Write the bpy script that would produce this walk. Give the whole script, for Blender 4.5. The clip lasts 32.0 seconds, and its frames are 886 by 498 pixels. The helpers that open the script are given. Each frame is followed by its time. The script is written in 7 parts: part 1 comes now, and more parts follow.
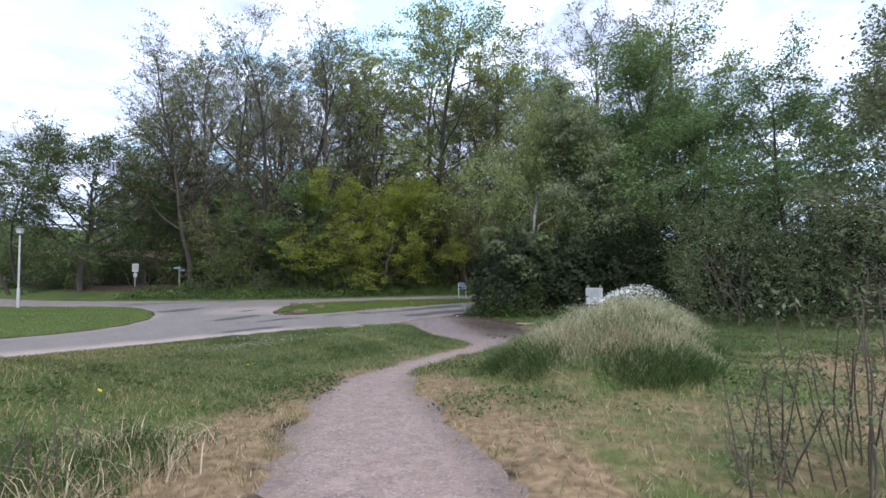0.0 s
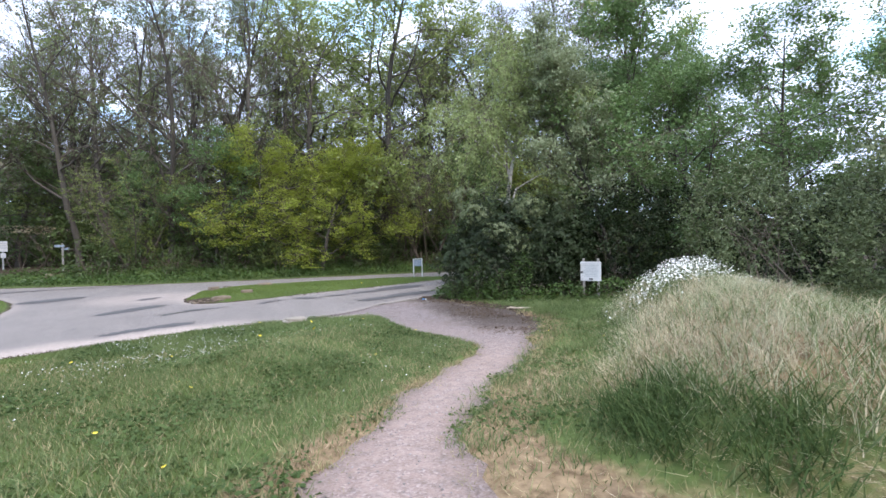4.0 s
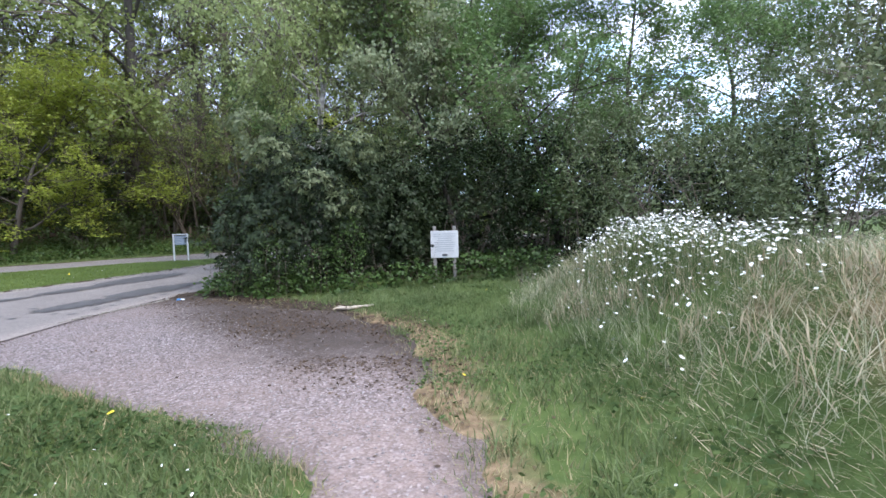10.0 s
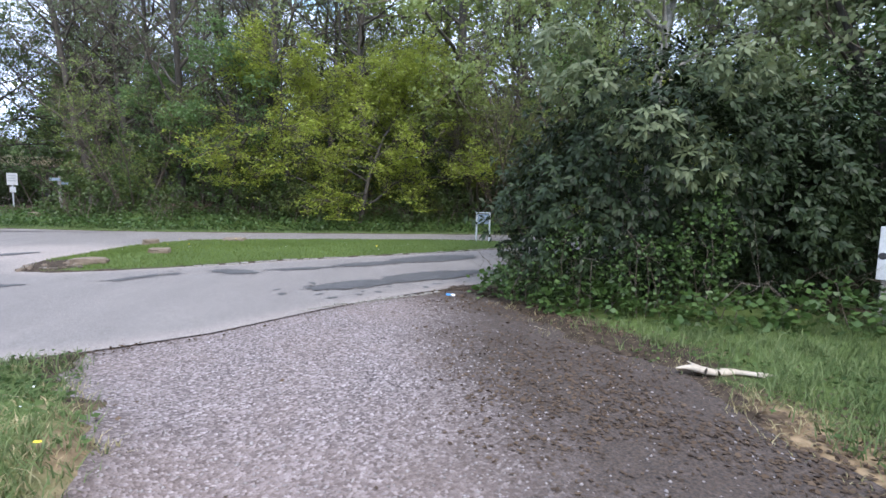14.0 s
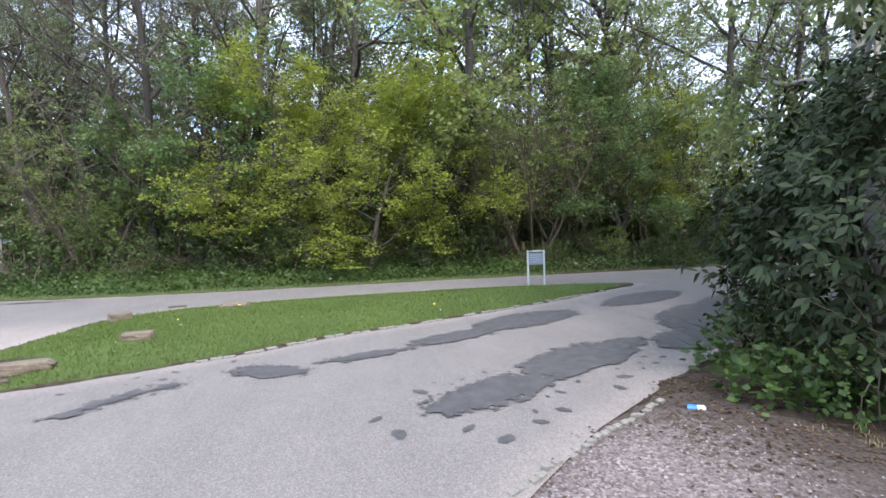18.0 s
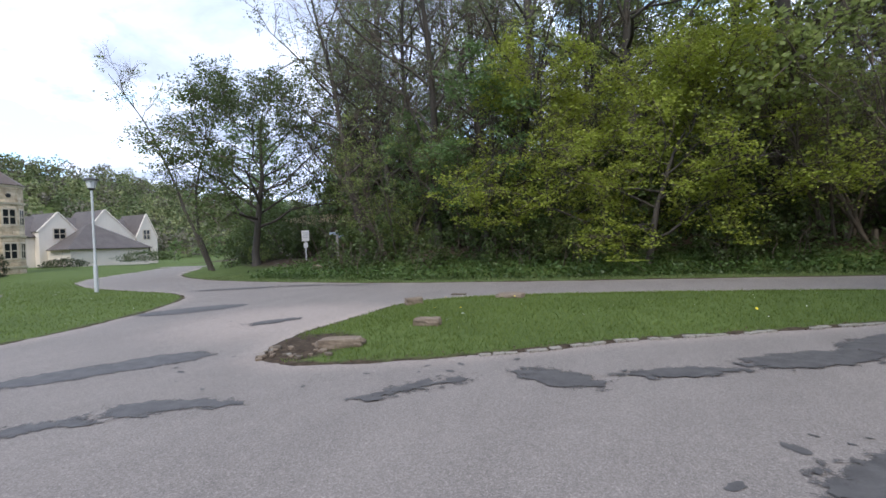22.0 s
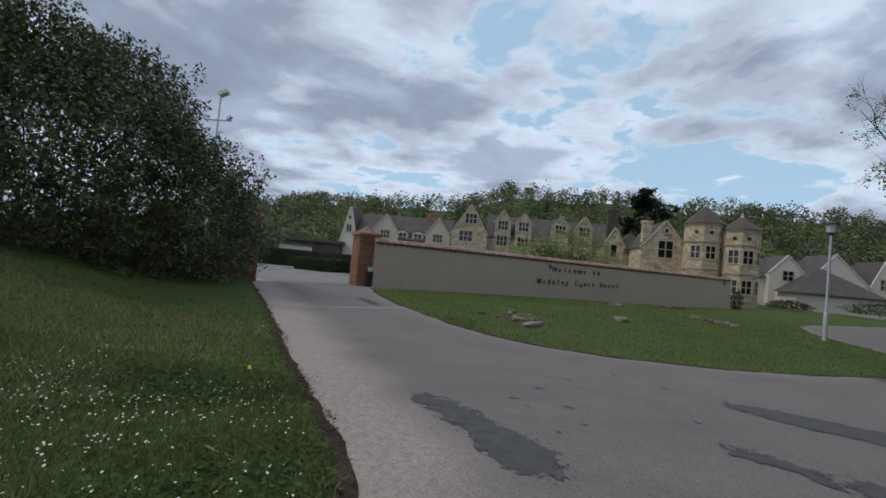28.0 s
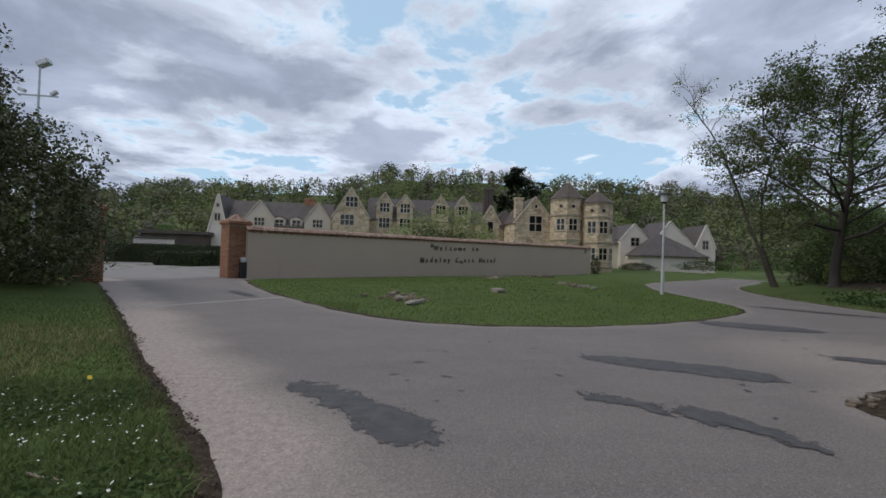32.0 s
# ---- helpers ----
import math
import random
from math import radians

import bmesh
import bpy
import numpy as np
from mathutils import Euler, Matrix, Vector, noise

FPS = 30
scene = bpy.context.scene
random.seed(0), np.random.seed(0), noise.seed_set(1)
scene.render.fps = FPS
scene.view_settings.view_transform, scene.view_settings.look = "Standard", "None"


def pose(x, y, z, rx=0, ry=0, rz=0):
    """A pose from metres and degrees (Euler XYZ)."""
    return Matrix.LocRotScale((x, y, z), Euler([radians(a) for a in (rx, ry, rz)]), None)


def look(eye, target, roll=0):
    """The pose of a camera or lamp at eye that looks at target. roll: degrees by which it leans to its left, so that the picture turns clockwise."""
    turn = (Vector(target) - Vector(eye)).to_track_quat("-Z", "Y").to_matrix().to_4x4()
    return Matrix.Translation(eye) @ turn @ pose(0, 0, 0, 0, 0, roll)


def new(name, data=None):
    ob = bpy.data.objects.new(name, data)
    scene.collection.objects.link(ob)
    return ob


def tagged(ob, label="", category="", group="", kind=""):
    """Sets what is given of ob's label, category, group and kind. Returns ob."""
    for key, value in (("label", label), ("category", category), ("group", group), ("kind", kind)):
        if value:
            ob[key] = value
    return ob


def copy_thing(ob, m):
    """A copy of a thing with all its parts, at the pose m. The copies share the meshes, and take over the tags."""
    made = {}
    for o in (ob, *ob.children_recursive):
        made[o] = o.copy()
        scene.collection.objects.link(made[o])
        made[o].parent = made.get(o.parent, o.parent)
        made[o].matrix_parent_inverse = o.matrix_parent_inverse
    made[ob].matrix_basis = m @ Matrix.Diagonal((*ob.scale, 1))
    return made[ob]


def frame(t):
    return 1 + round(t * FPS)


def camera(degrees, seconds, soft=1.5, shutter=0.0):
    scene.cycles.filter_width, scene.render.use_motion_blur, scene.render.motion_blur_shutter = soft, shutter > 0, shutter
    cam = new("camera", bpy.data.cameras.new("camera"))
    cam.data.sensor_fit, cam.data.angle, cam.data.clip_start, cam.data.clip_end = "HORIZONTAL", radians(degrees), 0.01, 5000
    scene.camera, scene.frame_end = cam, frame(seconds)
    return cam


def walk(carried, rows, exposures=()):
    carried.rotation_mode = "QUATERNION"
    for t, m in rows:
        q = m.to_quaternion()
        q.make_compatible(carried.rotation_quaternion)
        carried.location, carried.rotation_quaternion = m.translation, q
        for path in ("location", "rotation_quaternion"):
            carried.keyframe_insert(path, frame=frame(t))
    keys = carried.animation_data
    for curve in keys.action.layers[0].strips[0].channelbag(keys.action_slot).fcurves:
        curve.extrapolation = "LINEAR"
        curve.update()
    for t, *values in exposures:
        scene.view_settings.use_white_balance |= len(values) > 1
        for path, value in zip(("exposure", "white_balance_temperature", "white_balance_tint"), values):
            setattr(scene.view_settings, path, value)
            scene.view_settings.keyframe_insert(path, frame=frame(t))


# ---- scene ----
cam = camera(86.6, 32.0, soft=1.6)
PATH = [
    (0, (-7.589, -33.662, 2.359), (-7.226, -31.696, 2.436), -0.4),
    (0.5, (-7.733, -33.13, 2.361), (-7.339, -31.171, 2.444), -0.9),
    (1, (-7.826, -32.493, 2.365), (-7.426, -30.535, 2.449), -1.6),
    (1.5, (-7.902, -31.896, 2.347), (-7.46, -29.946, 2.394), -2.1),
    (2, (-7.938, -31.334, 2.335), (-7.471, -29.389, 2.367), -2.9),
    (2.5, (-7.934, -30.79, 2.322), (-7.379, -28.869, 2.34), -1.9),
    (3, (-7.945, -30.189, 2.29), (-7.285, -28.301, 2.288), -1.5),
    (3.5, (-7.975, -29.545, 2.231), (-7.341, -27.649, 2.219), -1.0),
    (5.5, (-7.778, -27.32, 2.12), (-7.074, -25.45, 2.027), -2.4),
    (6, (-7.603, -26.77, 2.051), (-6.76, -24.959, 1.946), -1.4),
    (6.5, (-7.279, -26.186, 1.973), (-6.258, -24.471, 1.844), -1.8),
    (7, (-7.078, -25.579, 1.955), (-6.018, -23.889, 1.813), -1.5),
    (7.5, (-6.855, -25.108, 1.911), (-5.802, -23.414, 1.76), -1.5),
    (8, (-6.596, -24.6, 1.913), (-5.612, -22.863, 1.803), -1.3),
    (8.5, (-6.449, -24.189, 1.908), (-5.463, -22.451, 1.814), -0.6),
    (9, (-6.215, -23.775, 1.849), (-5.119, -22.105, 1.75), -0.6),
    (9.5, (-5.968, -23.344, 1.776), (-4.756, -21.757, 1.661), -1.3),
    (10, (-5.679, -23.008, 1.747), (-4.315, -21.552, 1.609), -1.1),
    (10.5, (-5.193, -22.751, 1.709), (-3.723, -21.404, 1.556), -1.4),
    (11, (-4.864, -22.448, 1.717), (-3.364, -21.139, 1.532), -0.7),
    (11.5, (-4.588, -22.038, 1.729), (-3.215, -20.598, 1.519), 0.2),
    (12, (-4.353, -21.514, 1.747), (-3.19, -19.901, 1.534), 1.1),
    (12.5, (-4.172, -20.961, 1.7), (-3.253, -19.201, 1.456), 1.8),
    (13, (-3.992, -20.387, 1.634), (-3.336, -18.51, 1.417), 1.6),
    (13.5, (-3.947, -19.753, 1.604), (-3.552, -17.802, 1.412), 1.6),
    (14, (-3.934, -19.142, 1.555), (-3.694, -17.166, 1.36), 1.2),
    (14.5, (-3.95, -18.574, 1.534), (-3.868, -16.585, 1.341), 1.3),
    (15, (-4.156, -18.167, 1.468), (-4.139, -16.176, 1.28), 0.2),
    (15.5, (-4.373, -17.672, 1.431), (-4.371, -15.679, 1.27), -0.9),
    (17.5, (-5.868, -15.615, 1.674), (-5.59, -13.636, 1.582), -1.3),
    (18, (-5.938, -15.22, 1.649), (-5.579, -13.252, 1.612), -1.8),
    (18.5, (-5.973, -14.831, 1.611), (-5.584, -12.87, 1.608), -2.7),
    (19, (-6.001, -14.524, 1.587), (-5.491, -12.59, 1.602), -2.7),
    (19.5, (-5.947, -14.251, 1.559), (-5.392, -12.329, 1.564), -2.7),
    (20, (-6.001, -14.178, 1.557), (-5.469, -12.25, 1.535), -2.8),
    (20.5, (-6.072, -14.164, 1.564), (-5.613, -12.218, 1.533), -3.1),
    (21, (-6.091, -14.126, 1.566), (-5.817, -12.145, 1.535), -3.6),
    (21.5, (-6.185, -14.138, 1.595), (-6.289, -12.141, 1.553), -2.6),
    (21.9, (-6.381, -14.104, 1.559), (-6.961, -12.191, 1.538), -2.3),
    (22, (-6.424, -14.093, 1.558), (-7.13, -12.222, 1.533), -2.4),
    (22.5, (-6.554, -14.026, 1.563), (-7.763, -12.433, 1.515), -2.3),
    (23, (-6.587, -14.0, 1.578), (-8.007, -12.593, 1.528), -1.2),
    (23.5, (-6.612, -14.01, 1.59), (-8.176, -12.763, 1.588), 0.1),
    (24, (-6.639, -14.001, 1.598), (-8.291, -12.874, 1.641), 1.6),
    (24.5, (-6.638, -14.035, 1.606), (-8.343, -12.993, 1.684), 2.6),
    (25, (-6.66, -14.131, 1.619), (-8.445, -13.235, 1.724), 3.1),
    (25.5, (-6.669, -14.197, 1.622), (-8.549, -13.526, 1.753), 3.0),
    (26, (-6.586, -14.241, 1.659), (-8.542, -13.843, 1.782), 3.2),
    (26.5, (-6.622, -14.301, 1.631), (-8.614, -14.155, 1.74), 3.9),
    (28.5, (-6.645, -14.317, 1.578), (-8.628, -14.563, 1.648), 5.0),
    (29, (-6.668, -14.292, 1.574), (-8.651, -14.547, 1.634), 3.9),
    (29.5, (-6.691, -14.251, 1.56), (-8.686, -14.402, 1.587), 2.6),
    (30, (-6.72, -14.216, 1.537), (-8.72, -14.231, 1.536), 1.6),
    (30.5, (-6.701, -14.18, 1.532), (-8.699, -14.083, 1.517), 1.2),
    (31, (-6.689, -14.178, 1.53), (-8.681, -13.991, 1.527), 1.2),
    (31.5, (-6.674, -14.175, 1.537), (-8.661, -13.941, 1.554), 1.8),
    (32, (-6.676, -14.157, 1.536), (-8.655, -13.874, 1.571), 1.8),
]
EXPOSURES = [(0.0, 0.95, 6350, 11), (2.0, 1.30, 6400, 11), (3.5, 1.52, 6350, 11), (6.0, 1.70, 6200, 12), (9.0, 1.64, 6150, 12), (13.0, 1.62, 6050, 10), (15.0, 1.66, 6100, 10), (19.0, 1.78, 6350, 10), (21.0, 1.68, 6300, 10), (21.6, 1.35, 6300, 10), (22.2, 0.75, 6500, 10), (22.8, 0.12, 6600, 9), (24.0, -0.2, 6650, 7), (26.0, -0.42, 6560, 6), (29.0, -0.27, 6700, 7), (30.0, -0.2, 6780, 8), (32.0, -0.2, 6780, 8)]
walk(cam, [(t, look(e, g, r)) for t, e, g, r in PATH], EXPOSURES)

# ---- world and sun ----
SUN_ELEV, SUN_ROT = radians(52), radians(168)
world = bpy.data.worlds.new("world")
scene.world = world
world.use_nodes = True


def build_world():
    nt = world.node_tree
    nt.nodes.clear()
    N, L = nt.nodes.new, nt.links.new
    out, bg = N("ShaderNodeOutputWorld"), N("ShaderNodeBackground")
    sky = N("ShaderNodeTexSky")
    sky.sky_type, sky.sun_disc = "NISHITA", False
    sky.sun_elevation, sky.sun_rotation = SUN_ELEV, SUN_ROT
    dim = N("ShaderNodeVectorMath")
    dim.operation = "SCALE"
    dim.inputs["Scale"].default_value = 0.10
    L(sky.outputs[0], dim.inputs[0])
    tc, sep = N("ShaderNodeTexCoord"), N("ShaderNodeSeparateXYZ")
    L(tc.outputs["Generated"], sep.inputs[0])

    def m(op, a, b=None):
        n = N("ShaderNodeMath")
        n.operation = op
        for i, v in enumerate((a, b)):
            if v is None:
                continue
            if isinstance(v, (int, float)):
                n.inputs[i].default_value = v
            else:
                L(v, n.inputs[i])
        return n.outputs[0]

    zz = m("ADD", m("MAXIMUM", sep.outputs[2], 0.0), 0.13)
    comb = N("ShaderNodeCombineXYZ")
    L(m("DIVIDE", sep.outputs[0], zz), comb.inputs[0])
    L(m("DIVIDE", sep.outputs[1], zz), comb.inputs[1])

    def cloud_noise(scale, detail, off, dist=0.4):
        mp = N("ShaderNodeMapping")
        mp.inputs["Location"].default_value = off
        L(comb.outputs[0], mp.inputs[0])
        n = N("ShaderNodeTexNoise")
        n.inputs["Scale"].default_value, n.inputs["Detail"].default_value = scale, detail
        n.inputs["Distortion"].default_value, n.inputs["Roughness"].default_value = dist, 0.6
        L(mp.outputs[0], n.inputs["Vector"])
        return n.outputs["Fac"]

    def ramp(fac, stops):
        r = N("ShaderNodeValToRGB")
        r.color_ramp.interpolation = "EASE"
        for i, (p, c) in enumerate(stops):
            e = r.color_ramp.elements[i] if i < 2 else r.color_ramp.elements.new(p)
            e.position, e.color = p, (*c, 1)
        L(fac, r.inputs[0])
        return r.outputs[0]

    shape = m("ADD", m("MULTIPLY", cloud_noise(0.62, 3, (4.4, 1.2, 0), 0.3), 0.62), m("MULTIPLY", cloud_noise(2.3, 9, (3.1, 6.7, 0), 0.25), 0.38))
    cover = ramp(shape, [(0.425, (0, 0, 0)), (0.470, (1, 1, 1))])
    lit = ramp(shape, [(0.43, (0.90, 0.97, 1.10)), (0.47, (0.57, 0.645, 0.82)), (0.54, (0.37, 0.432, 0.585)), (0.66, (0.32, 0.376, 0.52))])
    puff = ramp(cloud_noise(1.3, 8, (7.9, 4.2, 2), 0.3), [(0.40, (0.88, 0.88, 0.89)), (0.62, (1.26, 1.25, 1.24))])
    bodies = N("ShaderNodeMix")
    bodies.data_type, bodies.blend_type = "RGBA", "MULTIPLY"
    bodies.inputs[0].default_value = 1.0
    L(lit, bodies.inputs[6])
    L(puff, bodies.inputs[7])
    body = bodies.outputs[2]
    blue = N("ShaderNodeMix")
    blue.data_type = "RGBA"
    blue.inputs[0].default_value = 0.65
    L(dim.outputs[0], blue.inputs[6])
    blue.inputs[7].default_value = (0.55, 0.80, 1.10, 1)
    mix = N("ShaderNodeMix")
    mix.data_type = "RGBA"
    L(cover, mix.inputs[0])
    L(blue.outputs[2], mix.inputs[6])
    L(body, mix.inputs[7])
    L(mix.outputs[2], bg.inputs[0])
    bg.inputs[1].default_value = 1.15
    L(bg.outputs[0], out.inputs[0])


build_world()
sun = new("sun", bpy.data.lights.new("sun", "SUN"))
sun.data.energy, sun.data.angle, sun.data.color = 1.3, radians(20), (1.0, 0.92, 0.82)
sun.matrix_world = look((math.sin(SUN_ROT) * 60, math.cos(SUN_ROT) * 60, 60 * math.tan(SUN_ELEV)), (0, 0, 0))

# ---- materials ----
def nodes_of(name):
    ma = bpy.data.materials.new(name)
    ma.use_nodes = True
    nt = ma.node_tree
    return ma, nt, nt.nodes.new, nt.links.new, nt.nodes["Principled BSDF"]


def ramp_node(nt, fac, stops):
    r = nt.nodes.new("ShaderNodeValToRGB")
    for i, (p, c) in enumerate(stops):
        e = r.color_ramp.elements[i] if i < 2 else r.color_ramp.elements.new(p)
        e.position, e.color = p, (*c, 1)
    nt.links.new(fac, r.inputs[0])
    return r.outputs[0]


def noise_node(nt, scale, detail=5.0, rough=0.55, stretch=None, dist=0.0):
    tc = nt.nodes.new("ShaderNodeTexCoord")
    n = nt.nodes.new("ShaderNodeTexNoise")
    n.inputs["Scale"].default_value, n.inputs["Detail"].default_value = scale, detail
    n.inputs["Roughness"].default_value, n.inputs["Distortion"].default_value = rough, dist
    src = tc.outputs["Object"]
    if stretch:
        mp = nt.nodes.new("ShaderNodeMapping")
        mp.inputs["Scale"].default_value = stretch
        nt.links.new(src, mp.inputs[0])
        src = mp.outputs[0]
    nt.links.new(src, n.inputs["Vector"])
    return n.outputs["Fac"]


def mix_node(nt, fac, a, b, mode="MIX"):
    n = nt.nodes.new("ShaderNodeMix")
    n.data_type, n.blend_type = "RGBA", mode
    for sock, v in ((0, fac), (6, a), (7, b)):
        if isinstance(v, (int, float)):
            n.inputs[sock].default_value = v
        elif isinstance(v, tuple):
            n.inputs[sock].default_value = (*v, 1)
        else:
            nt.links.new(v, n.inputs[sock])
    return n.outputs[2]


def bump_node(nt, fac, strength, dist, bsdf):
    b = nt.nodes.new("ShaderNodeBump")
    b.inputs["Strength"].default_value, b.inputs["Distance"].default_value = strength, dist
    nt.links.new(fac, b.inputs["Height"])
    nt.links.new(b.outputs[0], bsdf.inputs["Normal"])


def surface(name, dark, light, big=1.2, fine=30.0, rough=0.8, bump=0.3, depth=0.01, stain=None, stain_at=0.62, metal=0.0, stretch=None):
    """A two-scale surface: broad variation, fine grain, and stains of a third colour where asked."""
    ma, nt, N, L, b = nodes_of(name)
    broad, grain = noise_node(nt, big, 6, stretch=stretch), noise_node(nt, fine, 4, stretch=stretch)
    mid = tuple((p + q) / 2 for p, q in zip(dark, light))
    col = ramp_node(nt, broad, [(0.3, dark), (0.7, light)])
    col = mix_node(nt, 0.45, col, ramp_node(nt, grain, [(0.3, tuple(c * 0.72 for c in mid)), (0.7, tuple(min(1, c * 1.25) for c in mid))]))
    if stain:
        m = ramp_node(nt, noise_node(nt, big * 2.3, 7, 0.65, dist=0.6), [(stain_at, (0, 0, 0)), (stain_at + 0.1, (1, 1, 1))])
        col = mix_node(nt, m, col, stain)
    L(col, b.inputs["Base Color"])
    b.inputs["Roughness"].default_value, b.inputs["Metallic"].default_value = rough, metal
    bump_node(nt, grain, bump, depth, b)
    return ma


def leafy(name, stops, rough=0.5, through_=0.3, gloss=0.35):
    """Leaves: each has its own tint out of the stops, and lets some light through."""
    ma, nt, N, L, b = nodes_of(name)
    geo = N("ShaderNodeNewGeometry")
    col = ramp_node(nt, geo.outputs["Random Per Island"], stops)
    big = noise_node(nt, 0.45, 3)
    col = mix_node(nt, 0.5, col, mix_node(nt, big, tuple(c * 0.6 for c in stops[0][1]), tuple(min(1, c * 1.25) for c in stops[-1][1])))
    L(col, b.inputs["Base Color"])
    b.inputs["Roughness"].default_value, b.inputs["Specular IOR Level"].default_value = rough, gloss
    tr, mx = N("ShaderNodeBsdfTranslucent"), N("ShaderNodeMixShader")
    L(col, tr.inputs["Color"])
    mx.inputs[0].default_value = through_
    L(b.outputs[0], mx.inputs[1])
    L(tr.outputs[0], mx.inputs[2])
    L(mx.outputs[0], nt.nodes["Material Output"].inputs["Surface"])
    return ma


def ground_material():
    """Turf with dry straw and bare soil, spread by the attributes dry and soil."""
    ma, nt, N, L, b = nodes_of("turf")
    n1, n2, n3 = noise_node(nt, 0.5, 6), noise_node(nt, 9, 6), noise_node(nt, 60, 3)
    green = ramp_node(nt, n1, [(0.3, (0.062, 0.092, 0.024)), (0.7, (0.105, 0.150, 0.040))])
    green = mix_node(nt, 0.5, green, ramp_node(nt, n2, [(0.3, (0.035, 0.055, 0.018)), (0.7, (0.11, 0.14, 0.05))]))
    straw = ramp_node(nt, n2, [(0.3, (0.115, 0.078, 0.045)), (0.7, (0.31, 0.225, 0.135))])
    soil = ramp_node(nt, n2, [(0.3, (0.024, 0.018, 0.013)), (0.7, (0.082, 0.061, 0.044))])

    def spread(attr, col, over):
        a = N("ShaderNodeAttribute")
        a.attribute_name = attr
        s = N("ShaderNodeMath")
        s.operation = "ADD"
        L(a.outputs["Fac"], s.inputs[0])
        w = N("ShaderNodeMath")
        w.operation, w.inputs[1].default_value = "SUBTRACT", 0.5
        L(noise_node(nt, 2.2, 7, 0.7), w.inputs[0])
        L(w.outputs[0], s.inputs[1])
        return mix_node(nt, ramp_node(nt, s.outputs[0], [(0.35, (0, 0, 0)), (0.65, (1, 1, 1))]), over, col)

    col = spread("soil", soil, spread("dry", straw, green))
    L(col, b.inputs["Base Color"])
    b.inputs["Roughness"].default_value, b.inputs["Specular IOR Level"].default_value = 0.95, 0.1
    bump_node(nt, n3, 0.6, 0.02, b)
    return ma


def tarmac_material():
    ma, nt, N, L, b = nodes_of("worn_tarmac")
    n1, n2, n3 = noise_node(nt, 0.35, 6), noise_node(nt, 6, 6, 0.7), noise_node(nt, 160, 2)
    n4, n5 = noise_node(nt, 38, 4, 0.7), noise_node(nt, 1.3, 8, 0.7, stretch=(1, 0.35, 1))
    col = ramp_node(nt, n1, [(0.3, (0.145, 0.132, 0.124)), (0.7, (0.216, 0.198, 0.186))])
    col = mix_node(nt, 0.35, col, ramp_node(nt, n2, [(0.3, (0.097, 0.090, 0.086)), (0.72, (0.255, 0.234, 0.218))]))
    col = mix_node(nt, 0.34, col, ramp_node(nt, n4, [(0.36, (0.053, 0.048, 0.046)), (0.64, (0.352, 0.324, 0.304))]))
    col = mix_node(nt, 0.22, col, ramp_node(nt, n5, [(0.34, (0.062, 0.058, 0.057)), (0.62, (0.290, 0.264, 0.245))]))
    col = mix_node(nt, 0.25, col, ramp_node(nt, n3, [(0.35, (0.035, 0.035, 0.034)), (0.65, (0.396, 0.368, 0.346))]))
    tc, vo = N("ShaderNodeTexCoord"), N("ShaderNodeTexVoronoi")
    vo.inputs["Scale"].default_value = 100
    L(tc.outputs["Object"], vo.inputs["Vector"])
    col = mix_node(nt, 0.25, col, ramp_node(nt, vo.outputs["Color"], [(0.15, (0.030, 0.028, 0.028)), (0.6, (0.165, 0.150, 0.145)), (0.95, (0.50, 0.47, 0.45))]))
    a = N("ShaderNodeAttribute")
    a.attribute_name = "edge"
    e = N("ShaderNodeMath")
    e.operation = "MULTIPLY"
    L(a.outputs["Fac"], e.inputs[0])
    L(ramp_node(nt, noise_node(nt, 11, 9, 0.75), [(0.34, (0.30, 0.30, 0.30)), (0.58, (1, 1, 1))]), e.inputs[1])
    col = mix_node(nt, e.outputs[0], col, ramp_node(nt, n4, [(0.3, (0.27, 0.225, 0.20)), (0.7, (0.52, 0.45, 0.405))]))
    col = mix_node(nt, 1.0, col, (1.0, 0.97, 0.955), "MULTIPLY")
    L(col, b.inputs["Base Color"])
    b.inputs["Roughness"].default_value, b.inputs["Specular IOR Level"].default_value = 0.85, 0.22
    bump_node(nt, n3, 0.5, 0.006, b)
    return ma


